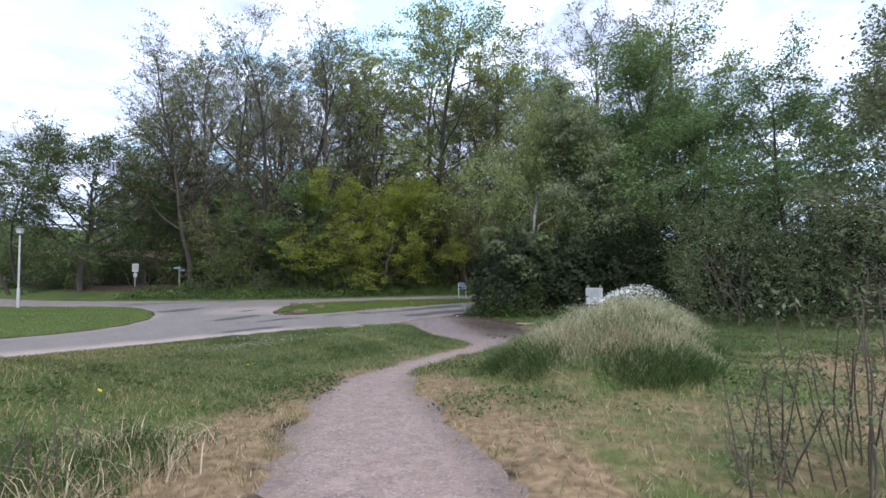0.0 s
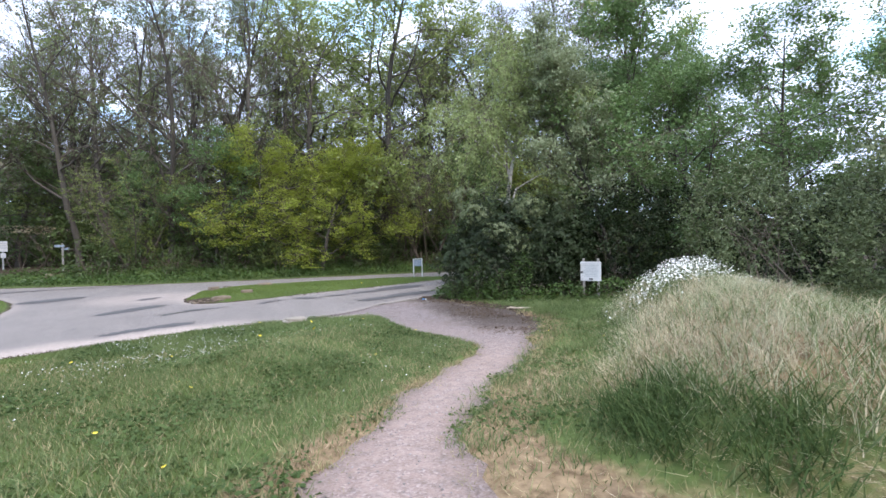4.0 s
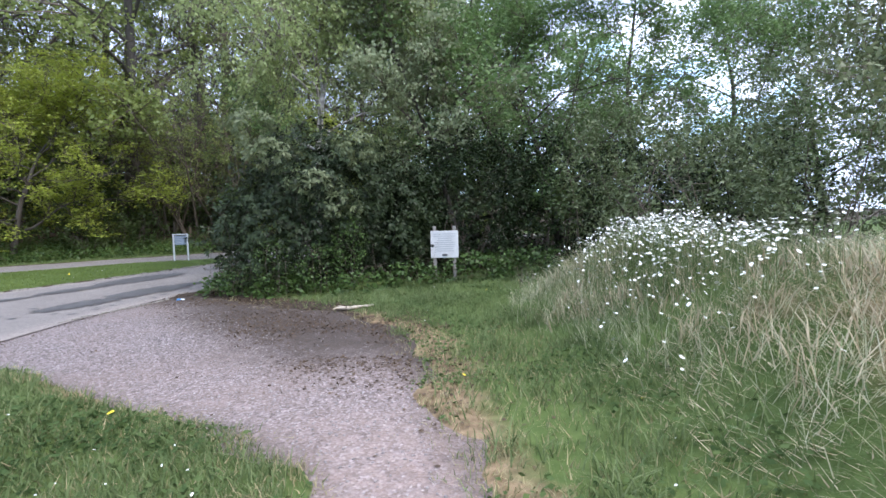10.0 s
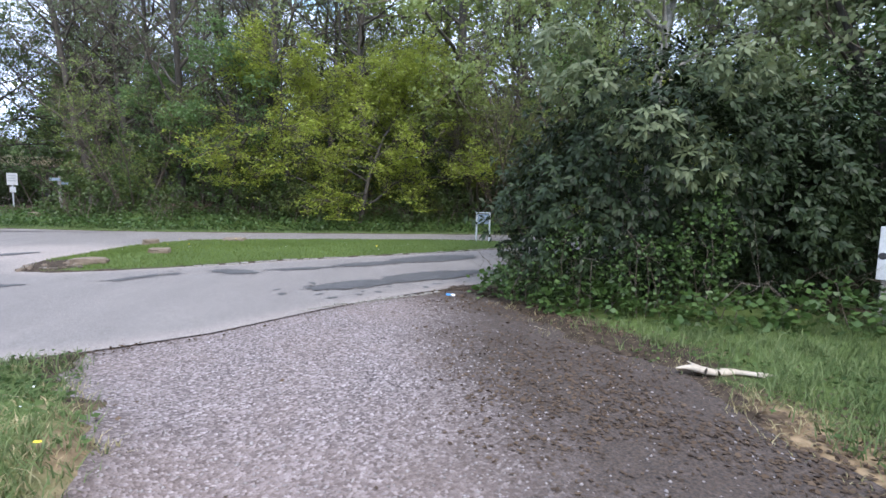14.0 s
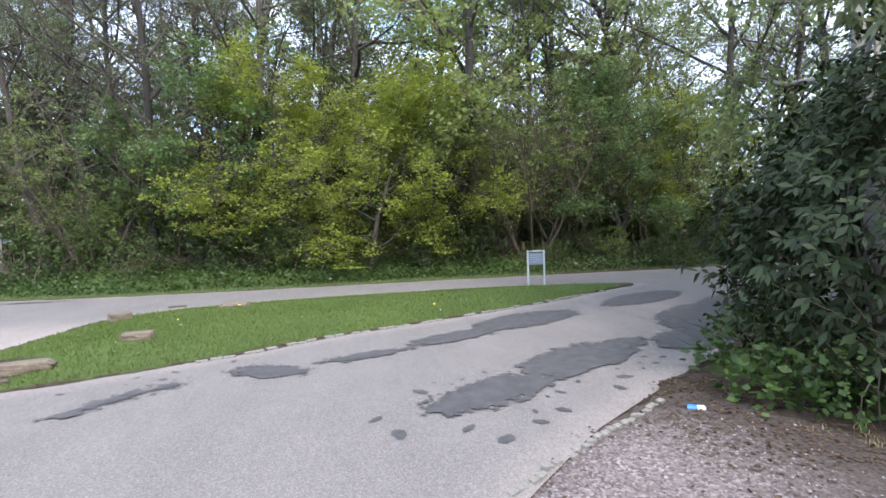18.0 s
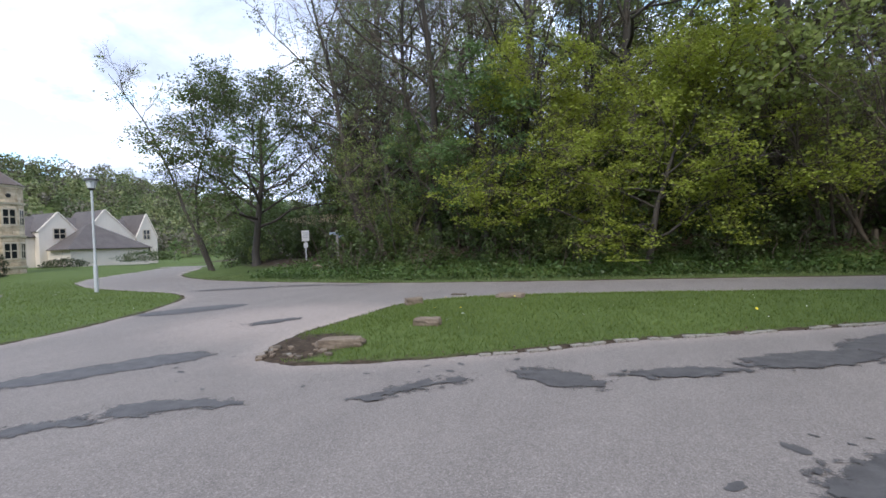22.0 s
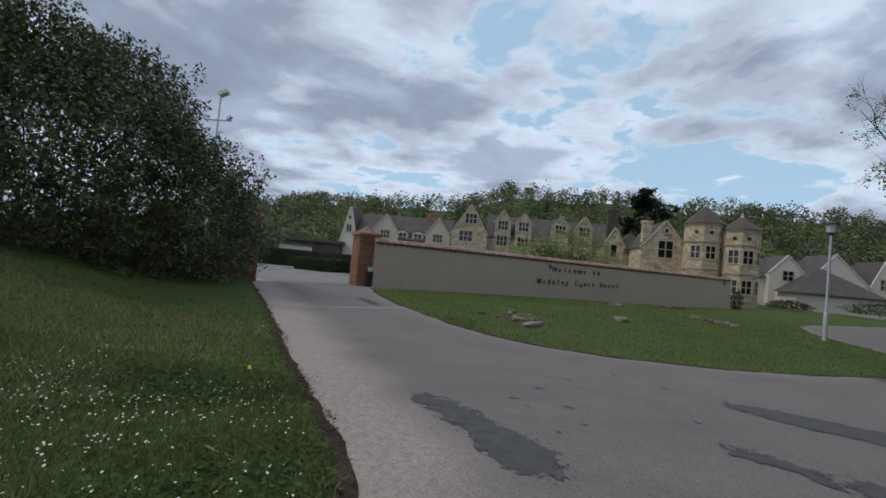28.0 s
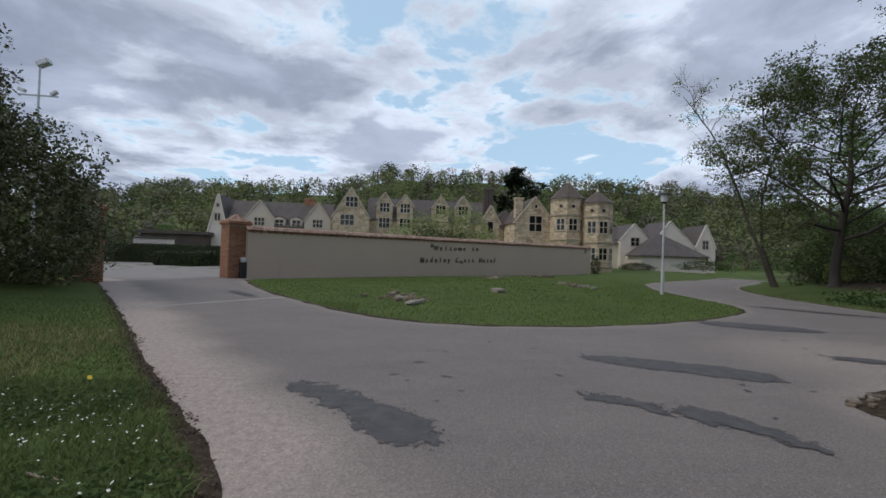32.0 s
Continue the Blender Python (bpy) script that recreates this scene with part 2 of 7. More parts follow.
def gravel_material():
    ma, nt, N, L, b = nodes_of("gravel")
    tc = N("ShaderNodeTexCoord")
    v = N("ShaderNodeTexVoronoi")
    v.inputs["Scale"].default_value = 46
    L(tc.outputs["Object"], v.inputs["Vector"])
    chips = ramp_node(nt, v.outputs["Color"], [(0.12, (0.032, 0.026, 0.026)), (0.45, (0.135, 0.110, 0.108)), (0.75, (0.255, 0.215, 0.212)), (0.95, (0.46, 0.405, 0.40))])
    n1, n2 = noise_node(nt, 0.7, 6), noise_node(nt, 5, 7, 0.7)
    base = ramp_node(nt, n2, [(0.3, (0.125, 0.086, 0.070)), (0.7, (0.245, 0.178, 0.152))])
    col = mix_node(nt, ramp_node(nt, n1, [(0.3, (0.55, 0.55, 0.55)), (0.7, (0.95, 0.95, 0.95))]), base, chips)
    du = N("ShaderNodeAttribute")
    du.attribute_name = "dust"
    dm = N("ShaderNodeMath")
    dm.operation = "MULTIPLY"
    L(du.outputs["Fac"], dm.inputs[0])
    L(ramp_node(nt, noise_node(nt, 7, 6, 0.7), [(0.32, (0.35, 0.35, 0.35)), (0.6, (1, 1, 1))]), dm.inputs[1])
    col = mix_node(nt, dm.outputs[0], col, ramp_node(nt, n2, [(0.3, (0.255, 0.178, 0.146)), (0.7, (0.385, 0.290, 0.246))]))
    a = N("ShaderNodeAttribute")
    a.attribute_name = "litter"
    s = N("ShaderNodeMath")
    s.operation = "ADD"
    L(a.outputs["Fac"], s.inputs[0])
    w = N("ShaderNodeMath")
    w.operation, w.inputs[1].default_value = "SUBTRACT", 0.5
    L(n2, w.inputs[0])
    L(w.outputs[0], s.inputs[1])
    leafmould = ramp_node(nt, noise_node(nt, 45, 4), [(0.35, (0.018, 0.013, 0.010)), (0.65, (0.074, 0.051, 0.037))])
    col = mix_node(nt, ramp_node(nt, s.outputs[0], [(0.15, (0, 0, 0)), (0.95, (0.92, 0.92, 0.92))]), col, leafmould)
    L(col, b.inputs["Base Color"])
    b.inputs["Roughness"].default_value = 0.9
    bump_node(nt, v.outputs["Distance"], 0.7, 0.015, b)
    return ma


TURF, TARMAC, GRAVEL = ground_material(), tarmac_material(), gravel_material()
def damp_material():
    """Wet tarmac whose rim breaks up into grains and small gaps."""
    ma = surface("damp_tarmac", (0.034, 0.032, 0.033), (0.104, 0.098, 0.098), 6.0, 90, 0.74, 0.5, 0.005, stain=(0.125, 0.118, 0.115), stain_at=0.63)
    nt = ma.node_tree
    at, k = nt.nodes.new("ShaderNodeAttribute"), nt.nodes.new("ShaderNodeMath")
    at.attribute_name, k.operation = "inner", "ADD"
    nt.links.new(at.outputs["Fac"], k.inputs[0])
    nt.links.new(noise_node(nt, 4.6, 11, 0.75), k.inputs[1])
    r = ramp_node(nt, k.outputs[0], [(0.495, (0, 0, 0)), (0.53, (1, 1, 1))])
    nt.links.new(r, nt.nodes["Principled BSDF"].inputs["Alpha"])
    return ma


DAMP = damp_material()
SEAM = surface("worn_seam", (0.22, 0.20, 0.185), (0.36, 0.33, 0.305), 4, 50, 0.9)
PAVING = surface("courtyard_tarmac", (0.17, 0.155, 0.142), (0.27, 0.25, 0.235), 0.6, 60, 0.9)
BARK = surface("bark", (0.035, 0.030, 0.025), (0.110, 0.095, 0.078), 1.5, 22, 0.9, 0.8, 0.03, stretch=(1, 1, 0.25), stain=(0.05, 0.065, 0.03))
BIRCH_BARK = surface("birch_bark", (0.17, 0.16, 0.14), (0.42, 0.40, 0.37), 3, 18, 0.8, 0.5, 0.02, stretch=(0.6, 0.6, 2.5), stain=(0.03, 0.028, 0.025))
TWIG = surface("twigs", (0.07, 0.055, 0.042), (0.15, 0.12, 0.09), 2, 30, 0.9)
DEADWOOD = surface("dead_wood", (0.30, 0.24, 0.18), (0.55, 0.48, 0.39), 3, 40, 0.85, 0.5, 0.01)
ROCK = surface("sandstone", (0.105, 0.078, 0.056), (0.25, 0.195, 0.145), 3, 25, 0.9, 0.7, 0.02, stain=(0.10, 0.095, 0.075))
DARK_ROCK = surface("dark_stone", (0.07, 0.055, 0.042), (0.16, 0.13, 0.10), 3, 25, 0.9, 0.7, 0.02, stain=(0.05, 0.055, 0.035))
PALE_ROCK = surface("pale_stone", (0.17, 0.15, 0.125), (0.34, 0.305, 0.26), 3, 25, 0.9, 0.7, 0.02, stain=(0.12, 0.115, 0.09))
CONCRETE = surface("concrete", (0.17, 0.155, 0.135), (0.32, 0.295, 0.26), 5, 40, 0.9, 0.4, 0.008, stain=(0.09, 0.08, 0.06), stain_at=0.5)
RENDER_WALL = surface("painted_render", (0.50, 0.405, 0.32), (0.575, 0.47, 0.38), 0.35, 30, 0.88, 0.25, 0.006, stain=(0.45, 0.355, 0.28), stain_at=0.64)
WHITE_WALL = surface("cream_render", (0.66, 0.59, 0.51), (0.80, 0.73, 0.64), 0.5, 14, 0.85, 0.2, 0.01)
PINK_WALL = surface("buff_render", (0.56, 0.475, 0.395), (0.68, 0.585, 0.49), 0.5, 14, 0.85, 0.2, 0.01)
SLATE = surface("roof_tiles", (0.055, 0.045, 0.042), (0.115, 0.096, 0.088), 0.8, 9, 0.7, 0.5, 0.03, stain=(0.11, 0.10, 0.075))
BROWN_TILES = surface("brown_roof_tiles", (0.065, 0.048, 0.04), (0.13, 0.10, 0.085), 0.8, 9, 0.8, 0.5, 0.03, stain=(0.12, 0.11, 0.08))
CLAY = leafy("clay_tiles", [(0.0, (0.16, 0.085, 0.065)), (0.4, (0.31, 0.165, 0.12)), (0.75, (0.42, 0.25, 0.19)), (1.0, (0.52, 0.41, 0.34))], 0.9, 0.0, 0.2)
BRICK = leafy("red_brick", [(0.0, (0.13, 0.060, 0.040)), (0.3, (0.27, 0.125, 0.075)), (0.7, (0.40, 0.195, 0.115)), (1.0, (0.50, 0.29, 0.19))], 0.9, 0.0, 0.2)
MORTAR = surface("mortar", (0.42, 0.36, 0.30), (0.56, 0.50, 0.42), 3, 40, 0.95)
LETTER = surface("dark_letters", (0.10, 0.09, 0.085), (0.15, 0.135, 0.125), 2, 20, 0.5, 0.05)
GALV = surface("galvanised_steel", (0.42, 0.43, 0.44), (0.58, 0.59, 0.60), 3, 50, 0.45, 0.1, 0.002, metal=0.6)
WHITE_PAINT = surface("white_paint", (0.42, 0.44, 0.45), (0.60, 0.62, 0.63), 3, 50, 0.55, 0.1, 0.002, stain=(0.32, 0.33, 0.33), stain_at=0.66)
PANEL_BLUE = surface("grey_blue_panel", (0.17, 0.22, 0.29), (0.25, 0.30, 0.37), 3, 50, 0.4, 0.1, 0.002)
BLACK = surface("black_plastic", (0.018, 0.018, 0.02), (0.035, 0.035, 0.038), 3, 50, 0.5, 0.1, 0.002)
NOTICE_WHITE = surface("weathered_white_sheet", (0.46, 0.465, 0.47), (0.62, 0.625, 0.63), 4, 60, 0.5, 0.1, 0.002, stain=(0.38, 0.40, 0.42), stain_at=0.64)
GREY_INK = surface("faded_print", (0.28, 0.30, 0.32), (0.42, 0.44, 0.46), 6, 60, 0.6, 0.05)
POST_WOOD = surface("weathered_post", (0.16, 0.15, 0.14), (0.30, 0.28, 0.26), 4, 40, 0.9, 0.4, 0.006, stretch=(1, 1, 0.2))
LAMP_GLASS = surface("frosted_lamp", (0.62, 0.64, 0.66), (0.75, 0.77, 0.79), 3, 30, 0.25, 0.05)
FRAME_STONE = surface("stone_dressing", (0.48, 0.41, 0.31), (0.66, 0.57, 0.45), 2, 20, 0.9, 0.3, 0.01)
HEDGE = leafy("hedge_leaves", [(0.0, (0.020, 0.032, 0.012)), (1.0, (0.055, 0.075, 0.028))], 0.6, 0.15)
BOTTLE = surface("pale_plastic", (0.60, 0.66, 0.72), (0.78, 0.82, 0.86), 6, 40, 0.3, 0.05)
BLUE = surface("blue_label", (0.03, 0.16, 0.42), (0.05, 0.24, 0.55), 6, 40, 0.4, 0.05)
FLOWER_WHITE = surface("white_petals", (0.62, 0.62, 0.58), (0.82, 0.82, 0.78), 4, 30, 0.7, 0.1)
FLOWER_YELLOW = surface("yellow_petals", (0.55, 0.42, 0.02), (0.75, 0.60, 0.04), 4, 30, 0.7, 0.1)


def rubble_material():
    """Coursed buff sandstone: blocks of differing tint with darker joints."""
    ma, nt, N, L, b = nodes_of("rubble_stone")
    tc, sp, cb, ad = N("ShaderNodeTexCoord"), N("ShaderNodeSeparateXYZ"), N("ShaderNodeCombineXYZ"), N("ShaderNodeMath")
    L(tc.outputs["Object"], sp.inputs[0])
    L(sp.outputs[0], ad.inputs[0])
    L(sp.outputs[1], ad.inputs[1])
    L(ad.outputs[0], cb.inputs[0])
    L(sp.outputs[2], cb.inputs[1])
    br = N("ShaderNodeTexBrick")
    br.inputs["Scale"].default_value = 1.0
    br.inputs["Brick Width"].default_value, br.inputs["Row Height"].default_value = 0.85, 0.36
    br.inputs["Mortar Size"].default_value, br.inputs["Bias"].default_value = 0.025, 0.0
    br.inputs["Color1"].default_value, br.inputs["Color2"].default_value = (0.34, 0.25, 0.155, 1), (0.80, 0.66, 0.47, 1)
    br.inputs["Mortar"].default_value = (0.30, 0.24, 0.17, 1)
    L(cb.outputs[0], br.inputs["Vector"])
    n = noise_node(nt, 1.3, 8, 0.7)
    col = mix_node(nt, 0.5, br.outputs["Color"], ramp_node(nt, n, [(0.36, (0.22, 0.165, 0.11)), (0.5, (0.56, 0.45, 0.31)), (0.64, (0.80, 0.70, 0.54))]))
    L(col, b.inputs["Base Color"])
    b.inputs["Roughness"].default_value = 0.92
    bump_node(nt, br.outputs["Fac"], -0.3, 0.02, b)
    return ma


def glass_material():
    ma, nt, N, L, b = nodes_of("window_glass")
    b.inputs["Base Color"].default_value = (0.018, 0.02, 0.022, 1)
    b.inputs["Roughness"].default_value = 0.08
    bump_node(nt, noise_node(nt, 1.5, 2), 0.08, 0.02, b)
    return ma


RUBBLE, GLASS = rubble_material(), glass_material()
OAK_LEAF = leafy("oak_leaves", [(0.0, (0.105, 0.155, 0.040)), (0.5, (0.185, 0.240, 0.062)), (1.0, (0.32, 0.37, 0.120))], through_=0.5)
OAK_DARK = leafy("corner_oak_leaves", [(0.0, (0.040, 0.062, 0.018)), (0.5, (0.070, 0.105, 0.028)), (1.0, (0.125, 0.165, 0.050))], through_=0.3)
LIME_LEAF = leafy("spring_leaves", [(0.0, (0.170, 0.230, 0.030)), (0.5, (0.275, 0.340, 0.046)), (1.0, (0.44, 0.48, 0.090))], through_=0.42)
BIRCH_LEAF = leafy("birch_leaves", [(0.0, (0.150, 0.205, 0.068)), (0.5, (0.235, 0.295, 0.108)), (1.0, (0.36, 0.42, 0.17))], through_=0.4)
SHRUB_LEAF = leafy("shrub_leaves", [(0.0, (0.036, 0.060, 0.018)), (0.5, (0.062, 0.097, 0.026)), (1.0, (0.115, 0.155, 0.048))])
SALLOW_LEAF = leafy("sallow_leaves", [(0.0, (0.050, 0.074, 0.028)), (0.5, (0.090, 0.122, 0.046)), (1.0, (0.185, 0.215, 0.105))])
GREY_LEAF = leafy("grey_green_leaves", [(0.0, (0.072, 0.100, 0.040)), (0.5, (0.125, 0.160, 0.070)), (1.0, (0.24, 0.27, 0.145))], through_=0.4)
WHITEBEAM_LEAF = leafy("whitebeam_leaves", [(0.0, (0.110, 0.150, 0.066)), (0.5, (0.190, 0.235, 0.115)), (1.0, (0.36, 0.40, 0.24))], through_=0.4)
# Evergreen green taken nearly to black, the bush's shade put into the colour.
DARK_LEAF = leafy("shaded_evergreen_leaves", [(0.0, (0.006, 0.011, 0.004)), (0.55, (0.014, 0.025, 0.009)), (1.0, (0.040, 0.060, 0.022))], 0.5, 0.06, 0.2)
IVY_LEAF = leafy("bramble_leaves", [(0.0, (0.028, 0.056, 0.014)), (0.6, (0.055, 0.100, 0.025)), (1.0, (0.105, 0.170, 0.045))], 0.45, 0.25)
HILL_LEAF = leafy("hillside_leaves", [(0.0, (0.095, 0.120, 0.045)), (0.5, (0.165, 0.195, 0.075)), (1.0, (0.27, 0.29, 0.135))], 0.8, 0.2)
HILL_GREEN = leafy("hillside_dark_leaves", [(0.0, (0.050, 0.074, 0.030)), (1.0, (0.125, 0.155, 0.064))], 0.8, 0.15)
WILLOW_LEAF = leafy("willow_leaves", [(0.0, (0.030, 0.043, 0.014)), (0.5, (0.064, 0.082, 0.029)), (1.0, (0.21, 0.225, 0.11))], through_=0.08)
HILL_BROWN = leafy("hillside_twigs", [(0.0, (0.085, 0.080, 0.056)), (1.0, (0.18, 0.165, 0.120))], 0.8, 0.1)
FIR_LEAF = leafy("conifer_needles", [(0.0, (0.014, 0.024, 0.014)), (1.0, (0.035, 0.055, 0.03))], 0.6, 0.1)
MAPLE_LEAF = leafy("green_maple_leaves", [(0.0, (0.062, 0.118, 0.038)), (0.5, (0.118, 0.200, 0.064)), (1.0, (0.215, 0.31, 0.115))], through_=0.4)
GRASS = leafy("grass_blades", [(0.0, (0.050, 0.088, 0.030)), (0.55, (0.105, 0.155, 0.052)), (1.0, (0.25, 0.29, 0.135))], 0.6, 0.25, gloss=0.08)
DULL_GRASS = leafy("mown_grass_blades", [(0.0, (0.105, 0.125, 0.050)), (0.5, (0.22, 0.225, 0.100)), (1.0, (0.54, 0.44, 0.27))], 0.65, 0.25, gloss=0.08)
LAWN_GRASS = leafy("lawn_blades", [(0.0, (0.062, 0.108, 0.022)), (0.6, (0.114, 0.172, 0.036)), (1.0, (0.205, 0.250, 0.075))], 0.6, 0.3, gloss=0.08)
VERGE_GRASS = leafy("mossy_verge_blades", [(0.0, (0.034, 0.058, 0.015)), (0.6, (0.074, 0.105, 0.028)), (1.0, (0.165, 0.185, 0.066))], 0.65, 0.2, gloss=0.06)
TUSSOCK = leafy("tussock_blades", [(0.0, (0.030, 0.062, 0.020)), (0.6, (0.062, 0.108, 0.034)), (1.0, (0.135, 0.180, 0.065))], 0.6, 0.3, gloss=0.08)
LONG_GRASS = leafy("long_grass_blades", [(0.0, (0.150, 0.190, 0.080)), (0.45, (0.30, 0.325, 0.175)), (1.0, (0.74, 0.69, 0.52))], 0.7, 0.35, gloss=0.08)
FALLEN = leafy("fallen_leaf_brown", [(0.0, (0.026, 0.017, 0.012)), (0.7, (0.070, 0.044, 0.028)), (1.0, (0.145, 0.098, 0.062))], 0.8, 0.1)
PEBBLE = leafy("pebble_mix", [(0.0, (0.075, 0.060, 0.056)), (0.5, (0.20, 0.165, 0.155)), (0.85, (0.29, 0.25, 0.24)), (1.0, (0.44, 0.40, 0.39))], 0.85, 0.0)
STRAW = leafy("straw", [(0.0, (0.23, 0.165, 0.090)), (0.6, (0.46, 0.37, 0.23)), (1.0, (0.70, 0.61, 0.44))], 0.8, 0.2)

# ---- builders ----


def fast_mesh(name, v, f):
    v, f = np.asarray(v, np.float32), np.asarray(f, np.int32)
    me = bpy.data.meshes.new(name)
    me.vertices.add(len(v))
    me.vertices.foreach_set("co", v.ravel())
    me.loops.add(f.size)
    me.loops.foreach_set("vertex_index", f.ravel())
    me.polygons.add(len(f))
    me.polygons.foreach_set("loop_start", np.arange(0, f.size, f.shape[1], dtype=np.int32))
    me.update(calc_edges=True)
    return me


def mesh_part(name, me, material, parent=None, label="", smooth=False):
    ob = new(name, me)
    me.materials.clear()
    me.materials.append(material)
    if smooth:
        me.polygons.foreach_set("use_smooth", np.ones(len(me.polygons), bool))
    if parent:
        ob.parent = parent
    if label:
        ob["label"] = label
    return ob


def part(name, bm, material, parent=None, label="", smooth=False):
    me = bpy.data.meshes.new(name)
    bm.to_mesh(me)
    bm.free()
    return mesh_part(name, me, material, parent, label, smooth)


def thing(name, m, label, category, group="", kind=""):
    ob = new(name)
    ob.empty_display_size = 0.1
    ob.matrix_world = m
    return tagged(ob, label, category, group, kind)


def box(bm, x0, x1, y0, y1, z0, z1, bevel=0.0, m=None):
    r = bmesh.ops.create_cube(bm, size=1.0)
    vs = r["verts"]
    bmesh.ops.transform(bm, matrix=Matrix.Translation(((x0 + x1) / 2, (y0 + y1) / 2, (z0 + z1) / 2)) @ Matrix.Diagonal((x1 - x0, y1 - y0, z1 - z0, 1)), verts=vs)
    if m is not None:
        bmesh.ops.transform(bm, matrix=m, verts=vs)
    if bevel:
        es = list({e for v in vs for e in v.link_edges})
        bmesh.ops.bevel(bm, geom=es, offset=bevel, segments=2, affect="EDGES", profile=0.5)


def boxes_mesh(name, items):
    """Many boxes as one mesh: rows of (pose, x0, x1, y0, y1, z0, z1)."""
    vs = []
    for m, x0, x1, y0, y1, z0, z1 in items:
        vs += [m @ Vector(p) for p in ((x0, y0, z0), (x1, y0, z0), (x1, y1, z0), (x0, y1, z0), (x0, y0, z1), (x1, y0, z1), (x1, y1, z1), (x0, y1, z1))]
    q = np.array([(0, 3, 2, 1), (4, 5, 6, 7), (0, 1, 5, 4), (1, 2, 6, 5), (2, 3, 7, 6), (3, 0, 4, 7)])
    return fast_mesh(name, np.array([tuple(v) for v in vs]), (q[None] + (np.arange(len(items)) * 8)[:, None, None]).reshape(-1, 4))


def boxed(*dims, bevel=0.0):
    bm = bmesh.new()
    box(bm, *dims, bevel=bevel)
    return bm


def cone(bm, r0, r1, z0, z1, seg=12, x=0.0, y=0.0):
    bmesh.ops.create_cone(bm, cap_ends=True, segments=seg, radius1=r0, radius2=r1, depth=z1 - z0, matrix=Matrix.Translation((x, y, (z0 + z1) / 2)))


def prism(bm, pts, z0, z1):
    """An upright prism over a plan outline."""
    lo, hi = [bm.verts.new((x, y, z0)) for x, y in pts], [bm.verts.new((x, y, z1)) for x, y in pts]
    n = len(pts)
    bm.faces.new(lo[::-1])
    bm.faces.new(hi)
    for i in range(n):
        bm.faces.new((lo[i], lo[(i + 1) % n], hi[(i + 1) % n], hi[i]))


def tubes(segs, sides=5):
    """Tapered tubes: rows of start, end, radius at start, radius at end."""
    segs = np.asarray(segs, float)
    p0, p1, r0, r1 = segs[:, :3], segs[:, 3:6], segs[:, 6], segs[:, 7]
    d = p1 - p0
    d /= np.linalg.norm(d, axis=1)[:, None] + 1e-9
    a = np.cross(d, np.where(np.abs(d[:, 2:3]) > 0.9, [[1.0, 0, 0]], [[0, 0, 1.0]]))
    a /= np.linalg.norm(a, axis=1)[:, None] + 1e-9
    b = np.cross(d, a)
    ang = np.arange(sides) * 2 * np.pi / sides
    ring = np.cos(ang)[None, :, None] * a[:, None, :] + np.sin(ang)[None, :, None] * b[:, None, :]
    v = np.concatenate([p0[:, None] + ring * r0[:, None, None], p1[:, None] + ring * r1[:, None, None]], axis=1)
    i = np.arange(sides)
    q = np.stack([i, (i + 1) % sides, (i + 1) % sides + sides, i + sides], axis=1)
    f = q[None] + (np.arange(len(segs)) * 2 * sides)[:, None, None]
    return v.reshape(-1, 3), f.reshape(-1, 4)


def stem(segs, flare, sides=9):
    """One unbroken tapered trunk along a run of segments, flared and ribbed at its foot."""
    s = np.asarray(segs, float)
    pts, rad = np.concatenate([s[:, :3], s[-1:, 3:6]]), np.concatenate([s[:, 6], s[-1:, 7]])
    pts = np.concatenate([pts[:1], pts[:1] + (pts[1:2] - pts[:1]) * 0.35, pts[1:]])
    rad = np.concatenate([[flare], rad[:1], rad[1:]])
    ang = np.arange(sides) * 2 * np.pi / sides
    rib = 1 + 0.07 * np.sin(ang * 3 + 1)
    ring = np.stack([np.cos(ang) * rib, np.sin(ang) * rib, np.zeros(sides)], 1)
    v = pts[:, None] + ring[None] * rad[:, None, None]
    i = np.arange(sides)
    q = np.stack([i, (i + 1) % sides, (i + 1) % sides + sides, i + sides], 1)
    return v.reshape(-1, 3), (q[None] + (np.arange(len(pts) - 1) * sides)[:, None, None]).reshape(-1, 4)


def unit(v):
    return v / (np.linalg.norm(v, axis=-1, keepdims=True) + 1e-9)


def leaf_quads(rng, c, length, width, droop=0.0, flat=0.0, outward=None):
    """A small pointed leaf of two folded halves' outline at each centre."""
    n = len(c)
    ax = rng.normal(size=(n, 3))
    ax[:, 2] = ax[:, 2] * (1 - flat) - droop
    if outward is not None:
        ax = unit(ax) + outward
    ax = unit(ax)
    s = unit(np.cross(ax, unit(rng.normal(size=(n, 3)) + np.array([0, 0, 1.2 * flat]))))
    if flat:
        s[:, 2] *= 1 - 0.7 * flat
        s = unit(s)
    k = rng.uniform(0.65, 1.3, (n, 1))
    l, w = ax * length * k * 0.5, s * width * k * 0.5
    v = np.stack([c - l, c + w - l * 0.1, c + l, c - w - l * 0.1], axis=1).reshape(-1, 3)
    return v, np.arange(4 * n).reshape(-1, 4)


def polyline(rng, p, d, length, n, bend, wob=0.12):
    pts = [np.array(p, float)]
    d = np.array(d, float)
    for _ in range(n):
        d = unit(d + rng.normal(size=3) * wob + np.array([0, 0, bend]))
        pts.append(pts[-1] + d * length / n)
    return pts


def chain(pts, r0, r1):
    n = len(pts) - 1
    return [(*pts[i], *pts[i + 1], r0 + (r1 - r0) * i / n, r0 + (r1 - r0) * (i + 1) / n) for i in range(n)]


